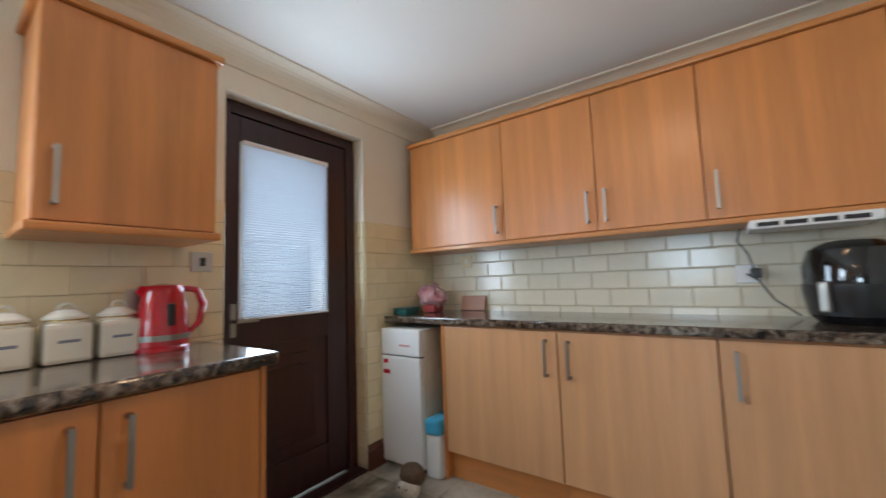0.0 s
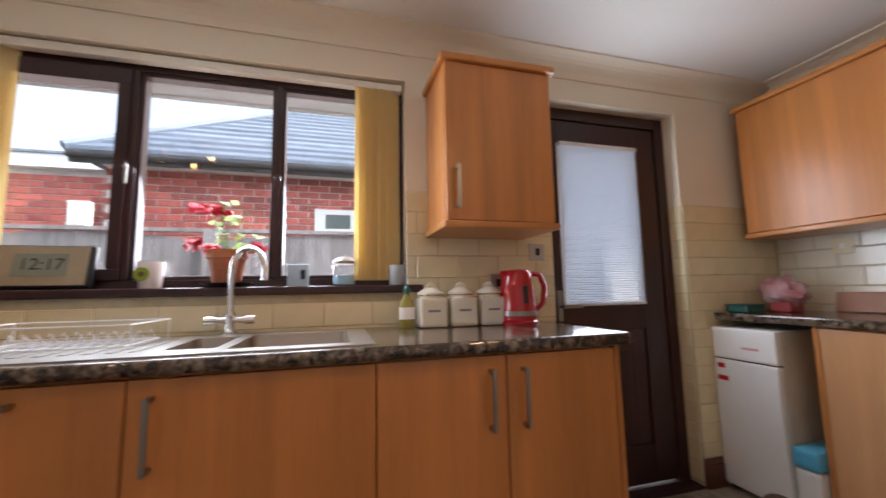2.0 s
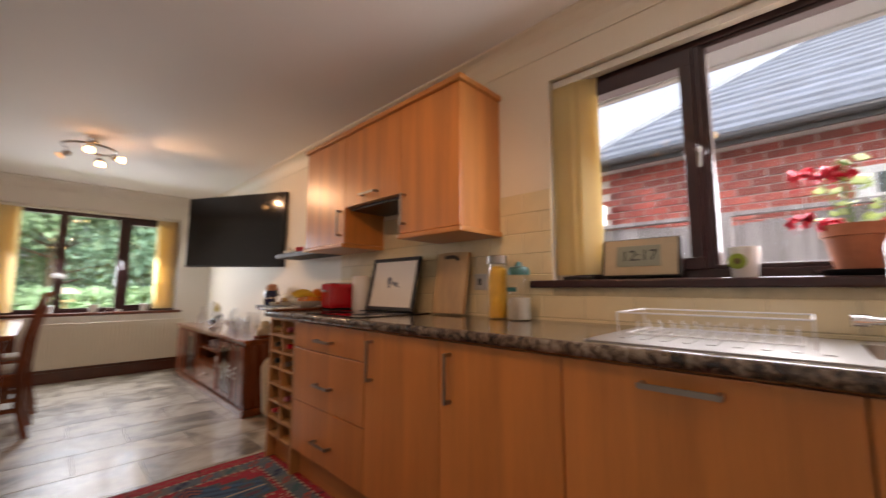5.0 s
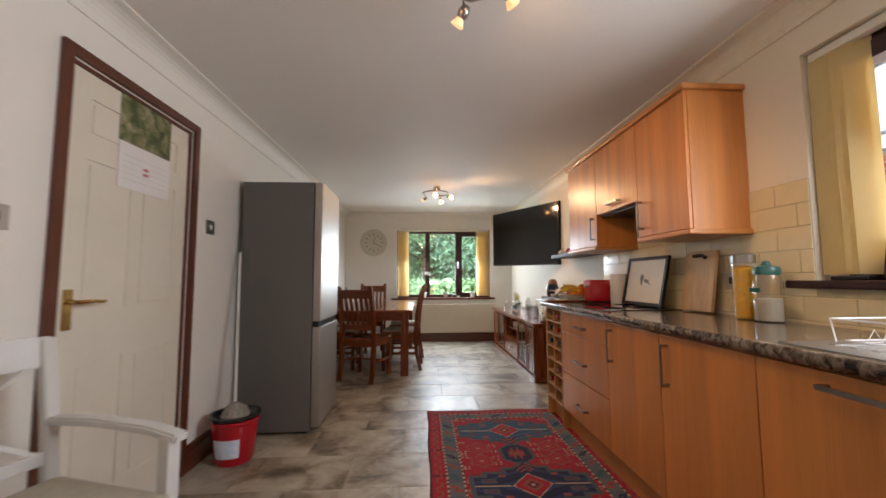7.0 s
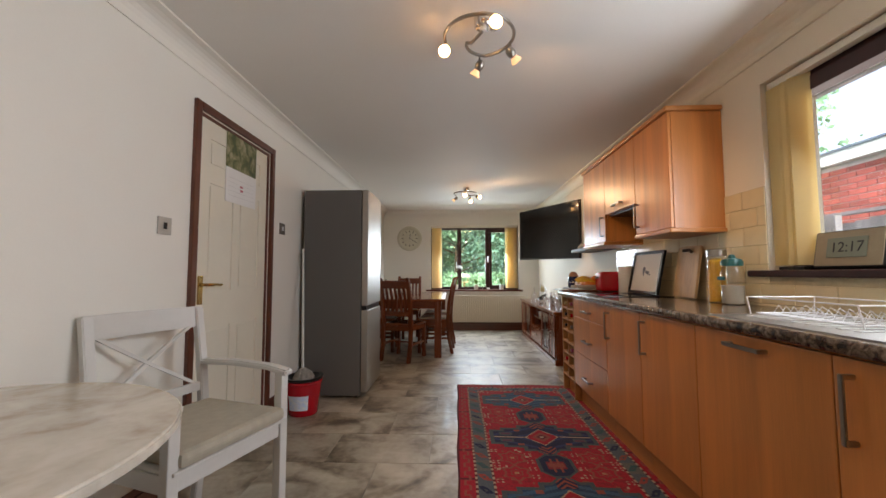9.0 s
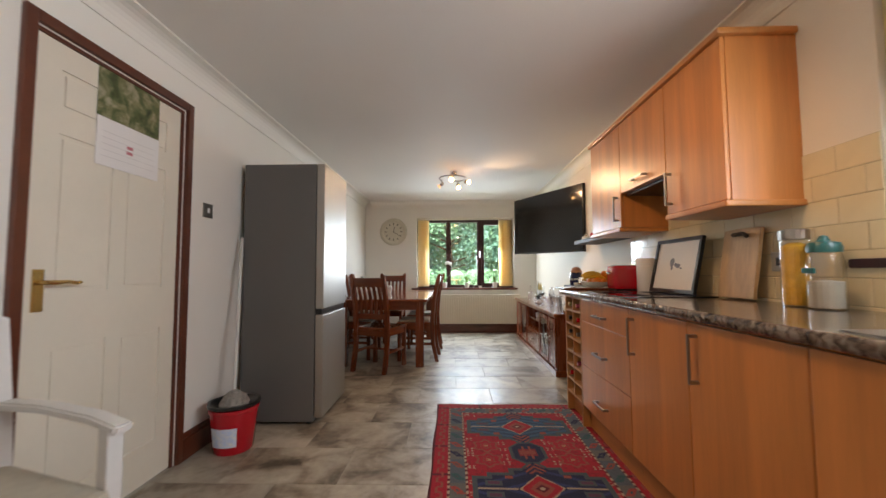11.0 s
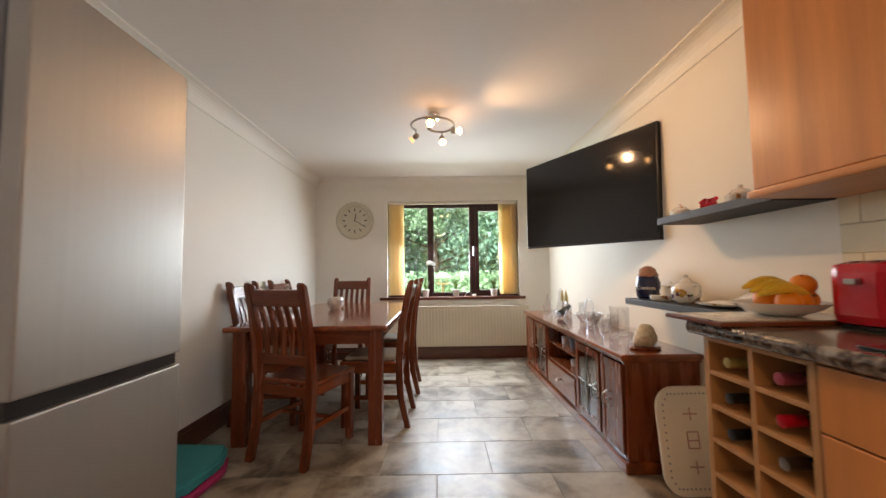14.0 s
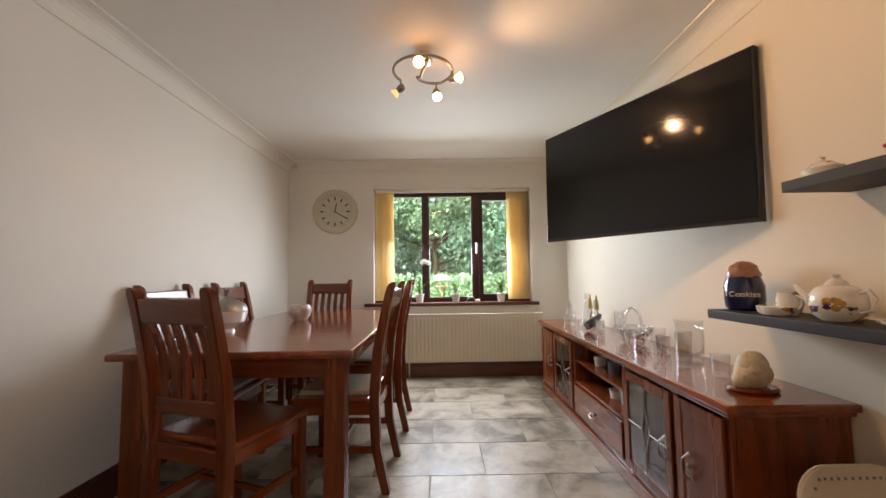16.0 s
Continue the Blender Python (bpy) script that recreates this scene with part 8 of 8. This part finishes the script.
for k in range(rows_n):
    f0, f1 = k / rows_n, (k + 1) / rows_n
    bm = bmesh.new()
    xa, xb = NX - 0.33 + RUN * f0, NX - 0.33 + RUN * f1
    za, zb = EZ + (RZ - EZ) * f0, EZ + (RZ - EZ) * f1
    ya, yb = 2.52 - RUN * f0, 2.52 - RUN * f1
    q = [bm.verts.new(p) for p in ((xa, -5.7, za + 0.045), (xa, ya, za + 0.045), (xb, yb, zb + 0.012), (xb, -5.7, zb + 0.012), (xa, -5.7, za + 0.005), (xa, ya, za + 0.005))]
    bm.faces.new((q[0], q[1], q[2], q[3]))
    bm.faces.new((q[4], q[5], q[1], q[0]))
    part("slate_course", bm, M["slate"], hs_)
part("hip_ridge", tube(bmesh.new(), [(NX - 0.33, 2.52, EZ + 0.03), (NX - 0.33 + RUN, 2.52 - RUN, RZ + 0.04)], 0.05, 6), M["slate"], hs_)
wn_ = part("window", B((NX - 0.03, -1.30, 1.74, NX + 0.01, 0.36, 2.01), bevel=0.004), M["upvc"], hs_, "white framed window")
for a in (-0.42, -0.03):
    part("pane", B((NX - 0.034, a, 1.79, NX - 0.031, a + 0.27, 1.95), bevel=0), M["dark_pane"], wn_)
n_b = wall_of_bricks(hs_, NX, -1.6, 2.30, 1.53, 2.42)

ga = thing("garage", (5.5, 4.0, -0.14), label="low red brick garage with a white fascia and flat roof", category="garage", world=True)
GX = 3.4
part("wall", B((GX, 2.34, -0.14, GX + 4.0, 8.5, 2.50), bevel=0), M["mortar"], ga)
part("fascia", B((GX - 0.10, 2.36, 2.49, GX + 4.1, 8.6, 2.64), bevel=0.003), M["upvc"], ga, "white fascia board")
part("roof", B((GX - 0.12, 2.36, 2.641, GX + 4.1, 8.6, 2.67), bevel=0), M["slate"], ga)
wall_of_bricks(ga, GX, 2.45, 5.2, 1.53, 2.46)

fe = thing("garden_fence", (1.7, 1.0, -0.14), label="weathered grey close-board garden fence", category="fence", world=True)
FXo = 1.75
for k in range(72):
    y = -2.6 + k * 0.115
    part("board", B((FXo, y, -0.14, FXo + 0.018, y + 0.12, 1.51 + 0.06 * math.sin(math.pi * ((k % 16) / 15))), bevel=0), M["fence"], fe)
part("rail", B((FXo - 0.04, -2.6, 1.18, FXo - 0.001, 5.7, 1.24), (FXo - 0.04, -2.6, 0.6, FXo - 0.001, 5.7, 0.66), bevel=0.003), M["fence"], fe)
for k in range(5):
    y = -2.6 + k * 1.84
    part("post", B((FXo - 0.10, y - 0.05, -0.14, FXo - 0.041, y + 0.05, 1.577), bevel=0.004), M["fence"], fe)
part("capping", B((FXo - 0.02, -2.6, 1.578, FXo + 0.04, 5.7, 1.608), bevel=0.003), M["fence"], fe)

ev = structure("roof_eaves", B((T, YB - 1, 2.195, T + 0.38, YF + 1, 2.235), (T + 0.38, YB - 1, 2.185, T + 0.42, YF + 1, 2.33), bevel=0.003), M["upvc"], "white soffit and fascia of the house")
hbx = thing("wall_vent", (1.77, 2.0, 1.6085), label="small white plastic box on the fence", category="box", world=True)
part("box", B((FXo - 0.02, 1.93, 1.6085, FXo + 0.06, 2.06, 1.80), bevel=0.01), M["upvc"], hbx)


def tree(x, y, h, r, label, n, seed, mtl):
    rg = random.Random(seed)
    t = thing("tree", (x, y, -0.13), label=label, category="tree", group="garden trees")
    bm = bmesh.new()
    tube(bm, [(0, 0, 0), (0.05, 0.02, h * 0.3), (0.0, 0.06, h * 0.55), (0.1, 0, h * 0.8)], [0.16, 0.12, 0.08, 0.03], 8)
    clumps = []
    for k in range(16):
        a, e = rg.uniform(0, 6.28), rg.uniform(0.32, 0.95)
        rr = r * rg.uniform(0.35, 0.9) * (1.1 - 0.5 * abs(e - 0.55))
        c = Vector((rr * math.cos(a), rr * math.sin(a), h * e))
        tube(bm, [(0.02, 0.03, h * e * 0.72), (c + Vector((0, 0, h * e * 0.72))) * 0.5, c], [0.05, 0.035, 0.012], 5)
        clumps.append((c, r * rg.uniform(0.28, 0.5)))
    part("trunk", bm, M["bark"], t)
    vs, fs = [], []
    for k in range(n):
        c, cr = clumps[k % len(clumps)]
        d = Vector((rg.gauss(0, 1), rg.gauss(0, 1), rg.gauss(0, 0.8))).normalized() * cr * rg.uniform(0.4, 1.05)
        p = c + d
        s = rg.uniform(0.05, 0.11)
        u = Vector((rg.uniform(-1, 1), rg.uniform(-1, 1), rg.uniform(-1, 1))).normalized()
        w2 = u.cross(Vector((rg.uniform(-1, 1), rg.uniform(-1, 1), rg.uniform(-1, 1)))).normalized()
        i = len(vs)
        vs += [p - u * s, p + w2 * s * 0.55, p + u * s, p - w2 * s * 0.55]
        fs.append((i, i + 1, i + 2, i + 3))
    me = bpy.data.meshes.new("crown")
    me.from_pydata(vs, [], fs)
    me.materials.append(mtl)
    o = new("crown", me)
    o.parent = t
    return t


tree(-4.2, 19, 6.0, 3.0, "broad green garden tree behind the lawn", 9000, 1, M["foliage"])
tree(-1.6, 17.5, 5.2, 2.6, "round green garden tree behind the lawn", 9000, 2, M["foliage2"])
tree(0.9, 18.5, 6.2, 3.0, "broad dark green garden tree behind the lawn", 9000, 3, M["foliage"])
tree(3.8, 17, 5.5, 2.6, "green garden tree near the side boundary", 8000, 4, M["foliage2"])
tree(-7.5, 20, 6.5, 3.2, "tall green garden tree at the boundary", 7000, 5, M["foliage"])
tree(-0.4, 22, 8.0, 3.6, "tall green tree at the back of the garden", 8000, 6, M["foliage"])
tree(7.2, 9.5, 5.4, 2.2, "green tree standing behind the garage", 7000, 7, M["foliage2"])


def hedge(x0, x1, y, h, d, n, seed, mtl, label):
    rg = random.Random(seed)
    vs, fs = [], []
    for k in range(n):
        p = Vector((rg.uniform(x0, x1), y + rg.uniform(0, d), rg.uniform(-0.1, h) + 0.08 * math.sin(k)))
        s = rg.uniform(0.05, 0.10)
        u = Vector((rg.uniform(-1, 1), rg.uniform(-1, 1), rg.uniform(-1, 1))).normalized()
        w2 = u.cross(Vector((rg.uniform(-1, 1), rg.uniform(-1, 1), 0.3))).normalized()
        i = len(vs)
        vs += [p - u * s, p + w2 * s * 0.6, p + u * s, p - w2 * s * 0.6]
        fs.append((i, i + 1, i + 2, i + 3))
    me = bpy.data.meshes.new("hedge")
    me.from_pydata(vs, [], fs)
    me.materials.append(mtl)
    o = new("hedge", me)
    return tagged(o, label, "hedge", "", "stuff")


hedge(-9, 6.5, 14.2, 1.05, 0.8, 16000, 21, M["foliage2"], "clipped light green garden hedge")
hedge(-12, 9, 21.5, 4.2, 1.5, 26000, 22, M["foliage"], "tall dark green boundary hedge")
bd = thing("bird_table", (-1.35, 11.5, -0.12), label="small wooden bird table with a pale roof on the lawn", category="bird table", world=True)
part("post", B((-1.375, 11.475, -0.12, -1.325, 11.525, 0.80), bevel=0.004), M["pinewood"], bd)
part("platform", B((-1.50, 11.35, 0.80, -1.20, 11.65, 0.825), bevel=0.004), M["pinewood"], bd)
for x in (-1.47, -1.25):
    part("upright", B((x, 11.49, 0.825, x + 0.02, 11.51, 0.97), bevel=0.002), M["pinewood"], bd)
bm = bmesh.new()
q = [bm.verts.new(p) for p in ((-1.55, 11.33, 0.96), (-1.15, 11.33, 0.96), (-1.25, 11.5, 1.08), (-1.45, 11.5, 1.08), (-1.55, 11.67, 0.96), (-1.15, 11.67, 0.96))]
for f in ((0, 1, 2, 3), (5, 4, 3, 2), (1, 5, 2), (4, 0, 3), (0, 4, 5, 1)):
    bm.faces.new([q[k] for k in f])
part("roof", bm, mat("pale_felt", (0.5, 0.46, 0.35), 0.8), bd)

# worktops lie 920 mm above the floor: they and all that stands on them come up together
for o in WORLD:
    on_sink_run = o.location.x > -0.7 and -1.0 < o.location.y < 3.30
    on_back_run = o.location.y < -1.9
    if o.get("category") and (on_sink_run or on_back_run) and 0.865 < o.location.z < 1.0:
        o.location.z += 0.010

# ---- tiles and bricks of walls and floor ----
floor_th = floor


def tile_mesh(w, h, t, bev, material, axis):
    bm = bmesh.new()
    if axis == "z":
        box(bm, -w / 2, -h / 2, 0, w / 2, h / 2, t)
    elif axis == "x":
        box(bm, -t, -w / 2, -h / 2, 0, w / 2, h / 2)
    else:
        box(bm, -w / 2, 0, -h / 2, w / 2, t, h / 2)
    top = [e for e in bm.edges]
    bmesh.ops.bevel(bm, geom=top, offset=bev, segments=1, affect="EDGES")
    me = bpy.data.meshes.new("tile")
    bm.normal_update()
    bm.to_mesh(me)
    bm.free()
    me.materials.append(material)
    return me


cache = {}


def lay(parent, kind, w, h, t, bev, material, axis, loc):
    key = (kind, round(w, 3), round(h, 3))
    if key not in cache:
        cache[key] = tile_mesh(w, h, t, bev, material, axis)
    o = new("tile", cache[key])
    o.parent = parent
    o.location = loc
    return o


TY, TX, J = 0.3945, 0.612, 0.004
r = 0
rows_ = range(-19, 6)
for k in rows_:
    y0, y1 = 4.932 + k * TY, 4.932 + (k + 1) * TY
    y0c, y1c = max(y0, YB), min(y1, YF)
    if y1c - y0c < 0.03:
        continue
    off = -0.828 if k % 2 else -1.142
    for i in range(-5, 4):
        x0, x1 = off + i * TX, off + (i + 1) * TX
        x0c, x1c = max(x0, XL), min(x1, 0.0)
        if x1c - x0c < 0.02:
            continue
        lay(floor_th, "f", x1c - x0c - J, y1c - y0c - J, 0.004, 0.0012, M["floor"], "z", ((x0c + x1c) / 2, (y0c + y1c) / 2, -0.004))


def tile_wall(parent, kind, axis, at, a0, a1, ztop, zbot, material, bev, holes=(), start=0.0):
    n, z1, k = 0, ztop, 0
    while z1 > zbot + 0.01:
        z0 = max(z1 - 0.1005, zbot)
        a = a0 - (0.1 if k % 2 else 0.0) + start
        while a < a1 - 0.01:
            lo, hi = max(a, a0), min(a + 0.2005, a1)
            for hl in holes:
                if z1 > hl[2] + 0.01 and z0 < hl[3] - 0.01:
                    if lo >= hl[0] - 0.001 and hi <= hl[1] + 0.001:
                        lo = hi
                    elif lo < hl[0] < hi:
                        hi = hl[0]
                    elif lo < hl[1] < hi:
                        lo = hl[1]
            if hi - lo > 0.012:
                zc = (z0 + z1) / 2
                loc = (at, (lo + hi) / 2, zc) if axis == "x" else ((lo + hi) / 2, at, zc)
                lay(parent, kind, hi - lo - 0.0022, z1 - z0 - 0.0022, 0.007, bev, material, axis, loc)
                n += 1
            a += 0.2005
        z1, k = z0, k + 1
    return n


bm = bmesh.new()
for q in ((-0.94, WIN[0], 0.911, 1.535), (WIN[0], WIN[1], 0.911, 1.067), (WIN[1], 3.34, 0.911, 1.535), (-2.50, -1.79, 0.151, 1.535)):
    box(bm, -0.0045, q[0], q[2], -0.0005, q[1], q[3])
gr = structure("wall_east_tiling", bm, M["grout"], "cream brick-bond wall tiles")
tile_wall(gr, "e", "x", -0.0005, -0.94, 3.34, 1.535, 0.912, M["tile"], 0.0025, [(WIN[0], WIN[1], 1.067, 1.6)])
tile_wall(gr, "e", "x", -0.0005, -2.495, -1.79, 1.535, 0.152, M["tile"], 0.0025)
bm = bmesh.new()
box(bm, 0.0, -1.7895, 0.02, 0.084, -1.7855, 1.535)
gr3 = structure("door_1_reveal_tiling", bm, M["grout"], "cream tiles lining the door reveal")
z = 1.535
while z > 0.03:
    lay(gr3, "r", 0.082, min(0.098, z - 0.022), 0.007, 0.0025, M["tile"], "y", (0.043, -1.7895, z - 0.05))
    z -= 0.1005
bm = bmesh.new()
box(bm, XL, YB + 0.0005, 0.911, -0.008, YB + 0.0045, 1.36)
gr2 = structure("wall_south_tiling", bm, M["grout"], "glossy bevelled cream wall tiles")
tile_wall(gr2, "s", "y", YB + 0.0005, XL + 0.003, -0.009, 1.36, 0.912, M["tile_back"], 0.005)
